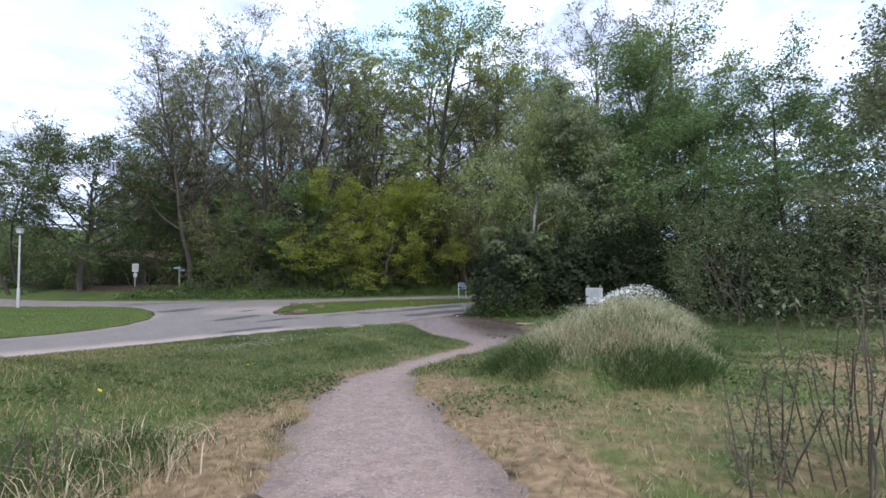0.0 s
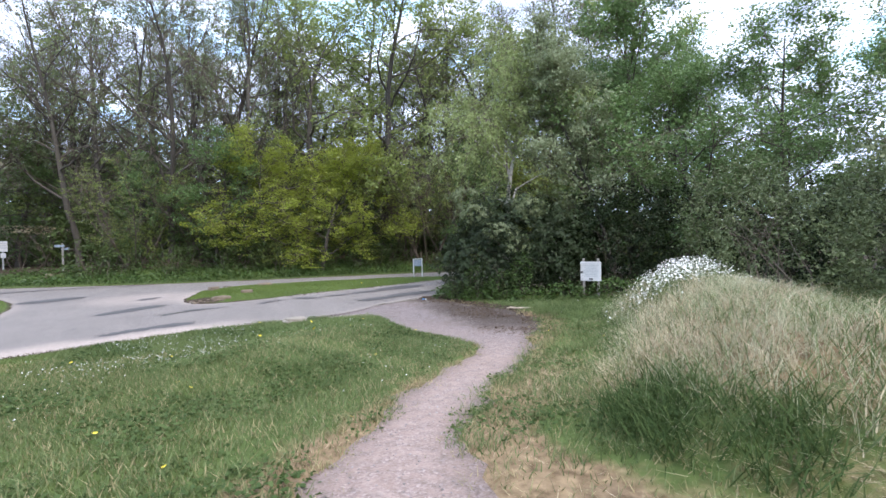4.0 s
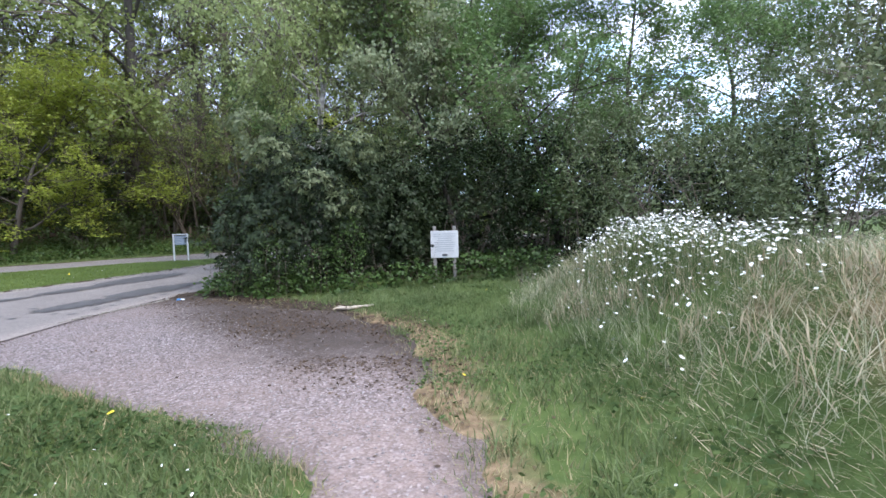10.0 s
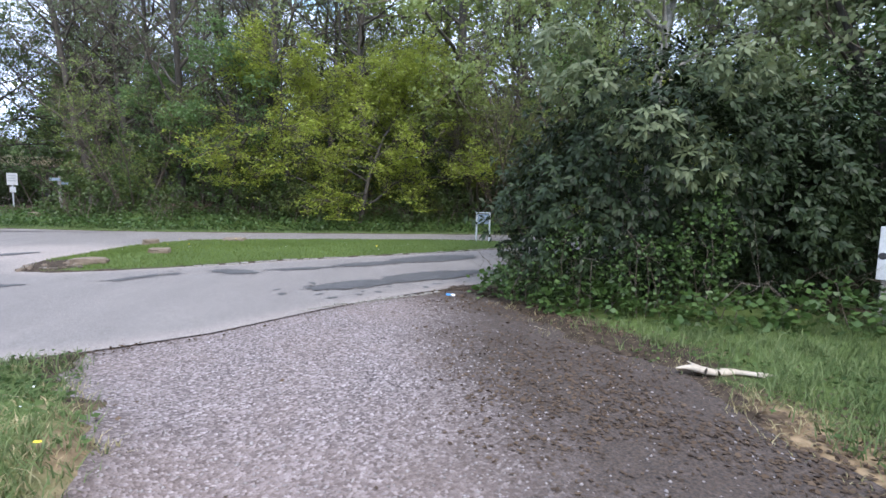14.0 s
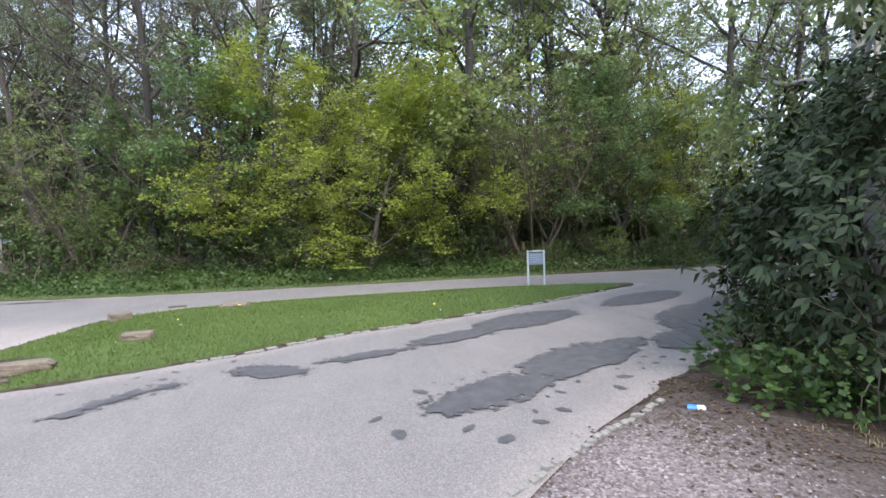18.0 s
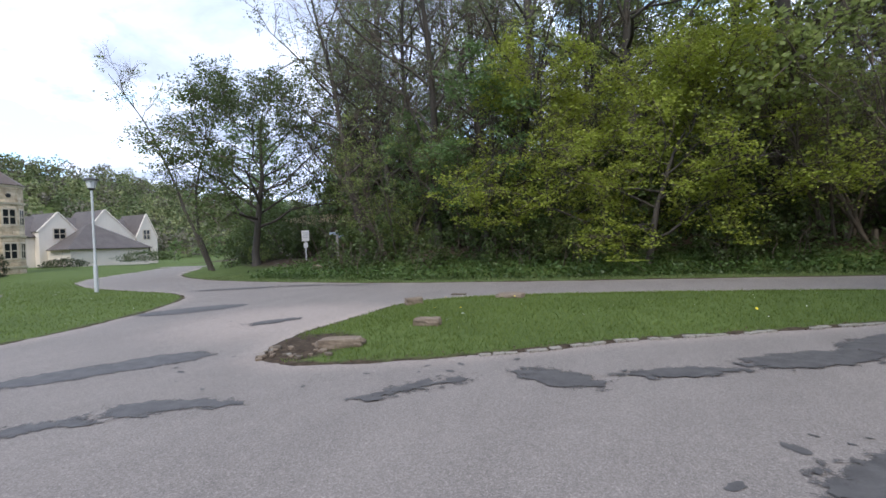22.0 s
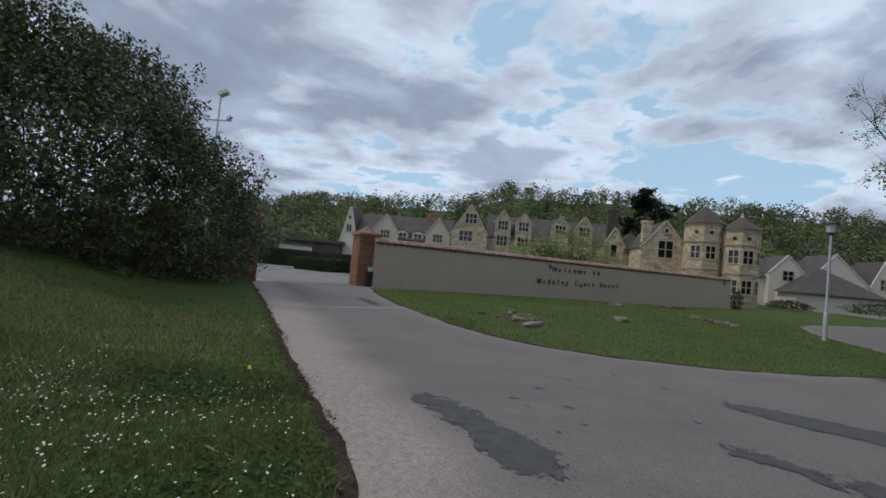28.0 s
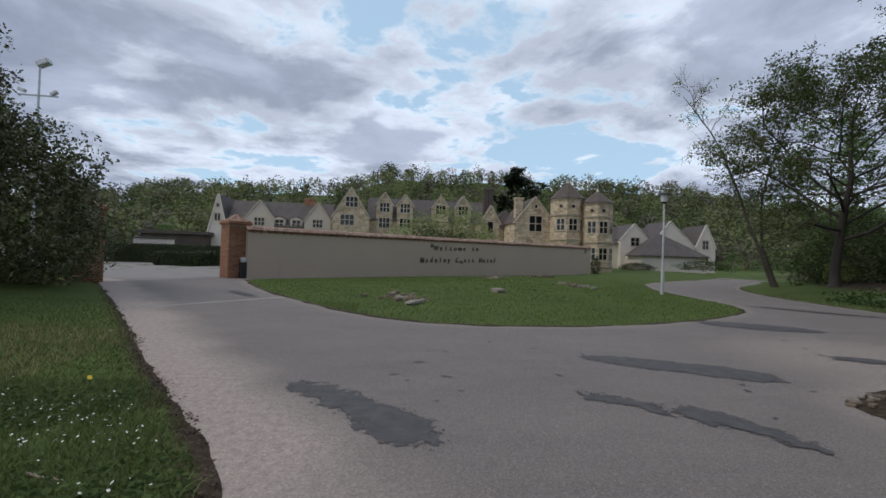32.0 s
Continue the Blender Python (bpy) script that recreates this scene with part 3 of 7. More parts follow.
def grow(rng, high, girth, first, reach, limbs, rise=0.5, bend=0.05, sub=5, twigs=4, hang=0.0, lean=(0, 0), top=0.35, stems=1, spread=0.0, crook=0.09):
    """Wood and leaf places of a tree: trunk, limbs, branches, twigs; hang lets the twigs trail down."""
    thick, thin, leaf = [], [], []
    for s in range(stems):
        a0 = rng.uniform(0, 6.28)
        off = np.array([math.cos(a0), math.sin(a0), 0]) * spread
        d0 = np.array([lean[0], lean[1], 1.0]) + off * 0.35
        h = high * (1 if s == 0 else rng.uniform(0.65, 0.95))
        trunk = polyline(rng, off * 0.4 + np.array([0, 0, -0.3]), d0, h + 0.3, 9, 0.03, crook)
        thick += [(*off * 0.4 - np.array([0, 0, 0.3]), *(trunk[0] + np.array([0, 0, 0.9])), girth * 1.5, girth)] + chain(trunk, girth, girth * 0.12)
        nl = max(3, limbs // stems)
        for i in range(nl):
            u = (i + rng.uniform(0.2, 0.8)) / nl
            f = first + (0.98 - first) * u
            k = f * 9
            p = trunk[int(k)] + (trunk[min(9, int(k) + 1)] - trunk[int(k)]) * (k - int(k))
            az = i * 2.4 + rng.uniform(-0.5, 0.5)
            el = rise + 0.7 * u + rng.uniform(-0.15, 0.15)
            prof = (math.sin(math.pi * min(1, 0.28 + 0.62 * u)) if u < 0.9 else top + 0.25)
            ln = reach * max(top, prof) * rng.uniform(0.75, 1.15)
            limb = polyline(rng, p, (math.cos(az) * math.cos(el), math.sin(az) * math.cos(el), math.sin(el)), ln, 5, bend, 0.12 + crook)
            rad = max(0.03, girth * 0.48 * (1.1 - f))
            thick += chain(limb, rad, rad * 0.25)
            for j in range(sub):
                t = 0.3 + 0.7 * (j + rng.uniform(0.1, 0.9)) / sub
                q = int(min(4, t * 5))
                b0 = limb[q] + (limb[q + 1] - limb[q]) * (t * 5 - q)
                dd = unit(unit(limb[q + 1] - limb[q]) + rng.normal(size=3) * 0.65)
                br = polyline(rng, b0, dd, ln * rng.uniform(0.25, 0.5) * (1.15 - 0.4 * t), 3, bend - hang * 0.5, 0.16)
                thin += chain(br, rad * 0.35, 0.008)
                for w in range(twigs):
                    t2 = rng.uniform(0.25, 1.0)
                    q2 = int(min(2, t2 * 3))
                    c0 = br[q2] + (br[q2 + 1] - br[q2]) * (t2 * 3 - q2)
                    dw = unit(unit(br[q2 + 1] - br[q2]) + rng.normal(size=3) * 0.8 + np.array([0, 0, -hang * 3]))
                    lw = rng.uniform(0.5, 1.1) * (1 + 1.6 * hang)
                    c1 = c0 + dw * lw
                    thin.append((*c0, *c1, 0.012, 0.004))
                    leaf += [c0 + (c1 - c0) * x for x in ((0.4, 0.7, 1.0) if hang == 0 else (0.2, 0.4, 0.6, 0.8, 1.0))]
    return thick, thin, np.array(leaf)


def tree(name, label, category, wood, m, bark, leafmat, count, size, spread_, seed, droop=0.0, flat=0.0, twig_parts=True, narrow=0.62, group=""):
    rng = np.random.default_rng(seed)
    thick, thin, leaf = wood
    t = thing(name, m, label, category, group)
    v, f = stem(thick[1:10], thick[0][6])
    mesh_part("trunk", fast_mesh("trunk", v, f), bark, t, smooth=True)
    v, f = tubes(thick[10:], 6)
    tagged(mesh_part("limbwork", fast_mesh("limbwork", v, f), bark, t, smooth=True), kind="stuff")
    if thin:
        v, f = tubes(thin, 3)
        tagged(mesh_part("branchwork", fast_mesh("branchwork", v, f), TWIG, t), kind="stuff")
    if count:
        per = 12
        n = count // per
        hub = leaf[rng.integers(0, len(leaf), n)] + rng.normal(size=(n, 3)) * spread_ * 0.45
        off = rng.normal(size=(n, per, 3)) * np.array([1, 1, 0.42 if not droop else 1.5]) * (spread_ * rng.uniform(0.35, 0.85, (n, 1, 1)))
        c = (hub[:, None] + off).reshape(-1, 3)
        c[:, 2] = np.maximum(c[:, 2], 0.15)
        v, f = leaf_quads(rng, c, size, size * narrow, droop, flat)
        mesh_part("crown", fast_mesh("crown", v, f), leafmat, t)
    return t


def lump_points(rng, lumps, n, shell=0.35):
    """Points in a shell of several overlapping lumps, kept to the outer skin of them all."""
    vol = np.array([(l[3] * l[4] + l[4] * l[5] + l[3] * l[5]) for l in lumps])
    out, nor = [], []
    for l, k in zip(lumps, (vol / vol.sum() * n * 1.6).astype(int)):
        d = unit(rng.normal(size=(k, 3)))
        rough = 1 + 0.20 * np.sin(d[:, 0] * 7 + l[0] * 3) * np.sin(d[:, 1] * 8 + l[1]) + 0.15 * np.sin(d[:, 2] * 12 + l[2] * 5 + d[:, 0] * 9) * np.sin(d[:, 1] * 11 + l[2])
        r = rough * (1 - shell * rng.random(k) ** 1.6)
        p = d * np.array(l[3:6]) * r[:, None] + np.array(l[:3])
        out.append(p)
        nor.append(d)
    p, d = np.concatenate(out), np.concatenate(nor)
    keep = p[:, 2] > 0.03
    for l in lumps:
        q = (p - np.array(l[:3])) / np.array(l[3:6])
        keep &= (q ** 2).sum(1) > 0.42
    p, d = p[keep], d[keep]
    sel = rng.permutation(len(p))[:n]
    return p[sel], d[sel]


def bush(name, label, category, m, lumps, n, leafmat, size, seed, narrow=0.45, droop=0.25, flat=0.2, shell=0.35, stems=9, bark=None, group="", out=0.5, stout=0.045, shoot=0.0, whorl=0):
    """shoot: leaves stand along short sprigs of that length; whorl: so many leaves hang from each twig end."""
    rng = np.random.default_rng(seed)
    t = thing(name, m, label, category, group)
    segs = []
    for i in range(stems):
        l = lumps[i % len(lumps)]
        a = rng.uniform(0, 6.28)
        p0 = np.array([l[0] + rng.normal() * l[3] * 0.25, l[1] + rng.normal() * l[4] * 0.25, -0.1])
        tip = np.array(l[:3]) + np.array([math.cos(a) * l[3], math.sin(a) * l[4], l[5] * rng.uniform(-0.2, 0.9)]) * 0.85
        pts = [p0 + (tip - p0) * k + np.array([0, 0, 0.5 * math.sin(k * 3.1)]) + rng.normal(size=3) * 0.06 for k in np.linspace(0, 1, 6)]
        segs += chain(pts, stout, stout * 0.25)
        for _ in range(4):
            k = rng.integers(2, 6)
            segs.append((*pts[k], *(pts[k] + rng.normal(size=3) * 0.5 + np.array([0, 0, 0.2])), stout * 0.33, stout * 0.11))
    v, f = tubes(segs, 5)
    tagged(mesh_part("stemwork", fast_mesh("stemwork", v, f), bark or TWIG, t), kind="stuff")
    if shoot:
        p, d = lump_points(rng, lumps, n // 12, shell)
        way = unit(d * 0.6 + rng.normal(size=p.shape) * 0.55 + np.array([0, 0, 0.45 - droop]))
        k = rng.random((len(p), 12, 1))
        p = (p[:, None] + way[:, None] * shoot * k + rng.normal(size=(len(p), 12, 3)) * size * 0.45).reshape(-1, 3)
        p[:, 2] = np.maximum(p[:, 2], 0.02)
        v, f = leaf_quads(rng, p, size, size * narrow, droop, flat, np.repeat(way, 12, 0) * out)
    elif whorl:
        p, d = lump_points(rng, lumps, n // whorl, shell)
        a = (np.arange(whorl) * 6.283 / whorl)[None] + rng.uniform(0, 6.28, (len(p), 1))
        d = unit(d + np.array([0, 0, 0.25]))
        e1 = unit(np.cross(d, np.array([0.0, 0.0, 1.0]) + rng.normal(size=d.shape) * 0.1))
        e2 = np.cross(d, e1)
        ax = unit(np.cos(a)[..., None] * e1[:, None] + np.sin(a)[..., None] * e2[:, None] + d[:, None] * 0.55 + np.array([0, 0, -droop]) + rng.normal(size=(len(p), whorl, 3)) * 0.38)
        sd = unit(np.cross(ax, d[:, None] + rng.normal(size=ax.shape) * 0.25))
        ln = size * rng.uniform(0.7, 1.25, (len(p), whorl, 1))
        b = p[:, None]
        v = np.stack([b + ax * ln * 0.08, b + ax * ln * 0.55 + sd * ln * narrow * 0.5, b + ax * ln + np.array([0, 0, -1.0]) * ln * 0.12, b + ax * ln * 0.55 - sd * ln * narrow * 0.5], 2).reshape(-1, 3)
        v[:, 2] = np.maximum(v[:, 2], 0.01)
        f = np.arange(len(v)).reshape(-1, 4)
    else:
        p, d = lump_points(rng, lumps, n, shell)
        v, f = leaf_quads(rng, p, size, size * narrow, droop, flat, d * out)
    mesh_part("foliage", fast_mesh("foliage", v, f), leafmat, t)
    return t


def sdf(px, py, poly):
    """Signed distance to a closed outline, negative inside."""
    d = np.full(px.shape, 1e18)
    inside = np.zeros(px.shape, bool)
    n = len(poly)
    for i in range(n):
        (ax, ay), (bx, by) = poly[i], poly[(i + 1) % n]
        ex, ey = bx - ax, by - ay
        wx, wy = px - ax, py - ay
        t = np.clip((wx * ex + wy * ey) / (ex * ex + ey * ey + 1e-12), 0, 1)
        d = np.minimum(d, (wx - ex * t) ** 2 + (wy - ey * t) ** 2)
        c = (ay <= py) != (by <= py)
        with np.errstate(divide="ignore", invalid="ignore"):
            xi = ax + (py - ay) * ex / (ey if ey else 1e-12)
        inside ^= c & (px < xi)
    return np.where(inside, -1, 1) * np.sqrt(d)


def smooth_line(pts, rounds=2, closed=True):
    for _ in range(rounds):
        q = []
        n = len(pts)
        for i in range(n if closed else n - 1):
            (ax, ay), (bx, by) = pts[i], pts[(i + 1) % n]
            q += [(0.75 * ax + 0.25 * bx, 0.75 * ay + 0.25 * by), (0.25 * ax + 0.75 * bx, 0.25 * ay + 0.75 * by)]
        pts = q if closed else [pts[0]] + q + [pts[-1]]
    return pts


def wave(x, y, s, seed=0.0):
    """Cheap smooth noise of about -1 to 1."""
    return (np.sin(x * s + 1.7 * np.sin(y * s * 0.83 + seed) + seed) + np.sin(y * s * 1.13 + 1.9 * np.sin(x * s * 0.71 + 2.1 + seed)) + 0.6 * np.sin((x + y) * s * 2.3 + seed * 3) + 0.5 * np.sin((x - y) * s * 3.1 + 2 * np.sin(y * s * 1.7))) / 3.1


def smooth(x, a, b):
    t = np.clip((x - a) / (b - a), 0, 1)
    return t * t * (3 - 2 * t)


# ---- plan of the ground ----
ROAD_EDGE = [(-40, -33.5), (-29, -26), (-19.4, -20.4), (-13.4, -17.1), (-10.6, -15.4), (-9, -14.8), (-6.5, -14.1), (-4.4, -11.8), (-2.9, -10.75), (-0.8, -9.35), (3, -7.2), (10, -4.4), (25, 0), (60, 6)]
ROAD_BACK = [(60, 13), (25, 7), (10, 4.2), (4.1, 4.2), (-3, 3.9), (-9.2, 3.3), (-16, 3.2), (-20, 4.0), (-23.5, 4.6), (-28, 6.0), (-33, 8.6), (-38.8, 13), (-46, 21), (-60, 38), (-90, 60), (-96, 52)]
LAWN = [(-34.8, -21.6), (-27.8, -19.3), (-23.3, -17.2), (-18.6, -14.5), (-17.1, -12.4), (-17.1, -8.8), (-18.6, -5.0), (-20.4, -2.2), (-22.4, -0.6), (-25, 0.2), (-28.6, 1.0), (-33, 2.4), (-40, 6.2), (-46, 13), (-56, 26), (-80, 44), (-96, 52), (-96, 0), (-58.5, 10.5)]
ISLAND = [(-11.2, -9.2), (-9.2, -8.5), (-7.8, -7.7), (-6.4, -6.7), (-4.7, -5.9), (-1.7, -4.3), (1.2, -2.4), (3.6, -0.9), (2.0, -0.2), (-1.9, 0.2), (-7.0, -0.3), (-10.5, -1.2), (-12.0, -2.6), (-12.0, -5.6), (-12.0, -7.6)]
ROAD_OUT = smooth_line(ROAD_EDGE + ROAD_BACK, 1)
LAWN_S, ISLAND_S = smooth_line(LAWN, 1), smooth_line(ISLAND, 1)
EDGE_SOUTH = ROAD_EDGE + [(60, -90), (-90, -90), (-90, -60)]
NORTH = ROAD_BACK + [(-96, 200), (200, 200), (200, 13)]
GRAVEL_AREA = [(-8.4, -40), (-8.25, -33.6), (-8.25, -30), (-8.2, -27.3), (-7.9, -25.6), (-7.25, -24.4), (-6.45, -23.1), (-5.7, -22.1), (-4.9, -21.2), (-4.3, -20.3), (-4.3, -19.4), (-4.7, -18.1), (-5.3, -17.0), (-5.9, -15.8), (-6.8, -14.7), (-7.0, -13.9), (-4.3, -11.8), (-2.7, -10.6), (-2.2, -11.2), (-2.2, -12.4), (-1.8, -13.7), (-1.3, -14.6), (-1.1, -15.8), (-1.1, -16.9), (-1.8, -18.2), (-2.5, -19.2), (-3.2, -20.1), (-3.9, -21.3), (-4.9, -22.7), (-5.8, -23.7), (-6.5, -24.7), (-6.8, -26.0), (-6.75, -27.2), (-6.6, -30), (-6.7, -33.6), (-6.8, -40)]
GRAVEL_S = smooth_line(GRAVEL_AREA, 2)


def tan_strip(x, y):
    """1 on the leaf-strewn straw strip between the gravel and the bushes."""
    g = sdf(x, y, GRAVEL_S) + 0.35 * wave(x, y, 1.6, 3.0)
    mid = np.interp(y, [-40, -30, -25, -22, -20, -18, -14], [-7.5, -7.5, -7.0, -5.0, -3.7, -3.3, -3.8])
    return (1 - smooth(g, 0.25, 1.5)) * smooth(x - mid, 0.1, 0.8) * smooth(y, -28.5, -26.5) * (0.8 + 0.2 * smooth(y, -22, -19)) + 0.5 * (1 - smooth(g, 0.15, 0.9)) * smooth(mid - x, 0.4, 1.2) * smooth(y, -18.6, -17.0)


def thatch(x, y):
    """1 on the worn, straw-covered flank of the mound beside the path."""
    return 1 - smooth(np.hypot(x + 3.9, y + 24.0) + 0.3 * wave(x, y, 1.8, 6.0), 0.9, 2.1)


def road_wide(x, y):
    return road_sdf(x, y) - 0.32 * smooth(sdf(x, y, GRAVEL_S), 0.1, 0.7) - 0.03


def road_sdf(x, y):
    return np.maximum(sdf(x, y, ROAD_OUT), np.maximum(-sdf(x, y, LAWN_S), -sdf(x, y, ISLAND_S)))


def seg_dist(x, y, a, b):
    ex, ey = b[0] - a[0], b[1] - a[1]
    t = np.clip(((x - a[0]) * ex + (y - a[1]) * ey) / (ex * ex + ey * ey), 0, 1)
    return np.hypot(x - a[0] - ex * t, y - a[1] - ey * t), t


def mound(x, y):
    d, t = seg_dist(x, y, (-3.4, -26.0), (1.5, -19.6))
    r = 2.45 - 0.10 * t + 0.35 * wave(x, y, 0.9, 1.0)
    return (0.86 + 0.24 * t) * (1 - smooth(d, 0.15, r)) * (1 + 0.10 * wave(x, y, 1.6, 4.0))


def land(x, y):
    """Height of the land, before the made surfaces are let into it."""
    x, y = np.asarray(x, float), np.asarray(y, float)
    dS = np.maximum(-sdf(x, y, EDGE_SOUTH), 0)
    rise = np.interp(y, [-60, -33.6, -30, -27, -24.5, -22.5, -20, -17.5, -15], [1.0, 0.82, 0.80, 0.58, 0.40, 0.24, 0.10, -0.03, -0.05])
    west = smooth(-x, 10, 16)
    h = rise * smooth(dS, 0.2, 6.5) * (1 - west) + west * (1.5 * smooth(dS, 2.0, 9.0) + 0.1 * smooth(dS, 0, 2))
    d, _ = seg_dist(x, y, (-8.2, -20.5), (-6.4, -17.2))
    h += 0.30 * (1 - smooth(d, 0.3, 2.4)) * smooth(-x, 4.6, 5.8)
    h += mound(x, y)
    h += smooth(x, 2, 14) * 0.5 * (dS > 0) * smooth(dS, 0, 6)
    dN = np.maximum(-sdf(x, y, NORTH), 0)
    h += (0.75 + 0.75 * smooth(x, -26, -12)) * smooth(dN, 0.8, 8) + 5.0 * smooth(dN, 9, 45)
    dl = np.maximum(-sdf(x, y, LAWN_S), 0)
    h += 0.32 * smooth(dl, 1, 14) + 0.25 * smooth(-x, 62, 90) * (dl > 0)
    di = np.maximum(-sdf(x, y, ISLAND_S), 0)
    h += 0.14 * smooth(di, 0, 2.0)
    h += (50 + 2.2 * np.sin(y * 0.045 + 0.6) + 1.6 * np.sin(y * 0.11 + 2) - 7 * smooth(-y, 0, 60) + 3 * smooth(y, 20, 120)) * smooth(-x, 120, 320) * (0.88 + 0.12 * np.sin(y * 0.011 + 1)) * smooth(y, -420, -60)
    return h


def ground_z(x, y):
    x, y = np.asarray(x, float), np.asarray(y, float)
    r, g = road_sdf(x, y), sdf(x, y, GRAVEL_S)
    gg, rr = g + 0.22 * wave(x, y, 2.4, 2.0) + 0.08 * wave(x, y, 6.0, 1.0), r + 0.10 * wave(x, y, 2.1, 3.0)
    h = land(x, y) + 0.03 * wave(x, y, 1.9) * smooth(r, 0.3, 2) * smooth(g, 0.0, 1)
    off = np.minimum(-0.055 + 0.11 * smooth(rr, -0.35, 0.35), -0.075 + 0.09 * smooth(gg, -0.4, 0.4) + 0.05 * (1 - smooth(rr, -0.3, 0.3)))
    return h + off


def gz(x, y):
    return float(ground_z(np.array([x]), np.array([y]))[0])


def set_attr(me, name, values):
    a = me.attributes.new(name, "FLOAT", "POINT")
    a.data.foreach_set("value", np.asarray(values, np.float32))


def graded(lo, hi, step, far):
    c = list(np.arange(lo, hi + 1e-6, step))
    k, a, b = step, lo, hi
    while a > -far:
        k *= 1.22
        a -= k
        c.insert(0, a)
    k = step
    while b < far:
        k *= 1.22
        b += k
        c.append(b)
    return np.array(c)


def build_ground():
    xs, ys = graded(-36, 10, 0.2, 2500), graded(-40, 12, 0.2, 2500)
    X, Y = np.meshgrid(xs, ys, indexing="ij")
    x, y = X.ravel(), Y.ravel()
    z = ground_z(x, y)
    nx, ny = len(xs), len(ys)
    i, j = np.meshgrid(np.arange(nx - 1), np.arange(ny - 1), indexing="ij")
    a = (i * ny + j).ravel()
    me = fast_mesh("ground", np.stack([x, y, z], 1), np.stack([a, a + ny, a + ny + 1, a + 1], 1))
    g, r = sdf(x, y, GRAVEL_S), road_sdf(x, y)
    md = mound(x, y)
    dry = 0.70 * (1 - smooth(g, 0.0, 1.2)) * smooth(-y, 19.5, 27) + 0.38 * (1 - smooth(g, 0, 0.45)) + 0.5 * smooth(x, -3.5, 0.5) * smooth(-y, 19, 26) + 0.25 * smooth(md, 0.3, 0.9)
    dry += 0.5 * smooth(-y, 22, 29) * smooth(x, -13, -9)
    soil = 0.35 * smooth(-x, 105, 125) + 0.8 * (1 - smooth(np.abs(r), 0.02, 0.28)) + 0.35 * (1 - smooth(g, 0.0, 0.4)) + 0.75 * smooth(-sdf(x, y, NORTH), 2.5, 6) + 0.7 * smooth(x, 0.5, 4) * smooth(y, -16, -13) * (r > 0)
    soil += 0.9 * (1 - smooth(np.hypot(x + 11.3, y + 8.0), 0.5, 1.4))
    soil += 0.55 * smooth(wave(x, y, 1.4, 2.0), -0.1, 0.6) * smooth(-y, 22, 27) * (1 - smooth(g, 0.3, 2.2))
    dry -= 0.35 * smooth(wave(x, y, 0.8, 7.0), 0.0, 0.6) * smooth(g, 0.4, 1.2)
    ts = tan_strip(x, y)
    dry += 0.62 * ts * (1 - smooth(y, -16.5, -14.0)) + 0.45 * smooth(md, 0.25, 0.6) * smooth(-x, 1.0, 3.5)
    dry += 0.35 * thatch(x, y)
    soil += 0.9 * ts * smooth(y, -17.0, -14.2)
    set_attr(me, "dry", np.clip(dry, 0, 1))
    set_attr(me, "soil", np.clip(soil, 0, 1))
    ob = mesh_part("ground", me, TURF, smooth=True)
    return tagged(ob, "uneven green turf with dry straw and bare soil patches", "ground", kind="structure")


def drape(name, field, bounds, step, lift, material, height=None, ragged=0.0, freq=3.0):
    """A sheet laid on the land where field(x, y) is negative, its edge drawn in to the outline."""
    xs, ys = np.arange(bounds[0], bounds[1], step), np.arange(bounds[2], bounds[3], step)
    X, Y = np.meshgrid(xs, ys, indexing="ij")

    def f(a, b):
        return field(a, b) + (ragged * wave(a, b, freq, 2.0) + 0.5 * ragged * wave(a, b, freq * 3.7, 5.0) + 0.3 * ragged * wave(a, b, freq * 9.1, 1.0) if ragged else 0)

    S = f(X, Y)
    ny = len(ys)
    i, j = np.meshgrid(np.arange(len(xs) - 1), np.arange(ny - 1), indexing="ij")
    a = (i * ny + j).ravel()
    q = np.stack([a, a + ny, a + ny + 1, a + 1], 1)
    s = S.ravel()
    q = q[(s[q] < -0.02 * step).any(1)]
    used, inv = np.unique(q.ravel(), return_inverse=True)
    x, y, sv = X.ravel()[used].copy(), Y.ravel()[used].copy(), s[used]
    e = step * 0.25
    for _ in range(2):
        sv = f(x, y)
        gx, gy = (f(x + e, y) - sv) / e, (f(x, y + e) - sv) / e
        k = np.where(sv > 0, sv / (gx * gx + gy * gy + 1e-6), 0)
        k = np.clip(k, 0, 0.9 * step)
        x, y = x - gx * k, y - gy * k
    z = (height or land)(x, y) + lift
    me = fast_mesh(name, np.stack([x, y, z], 1), inv.reshape(-1, 4))
    return mesh_part(name, me, material, smooth=True), x, y


build_ground()


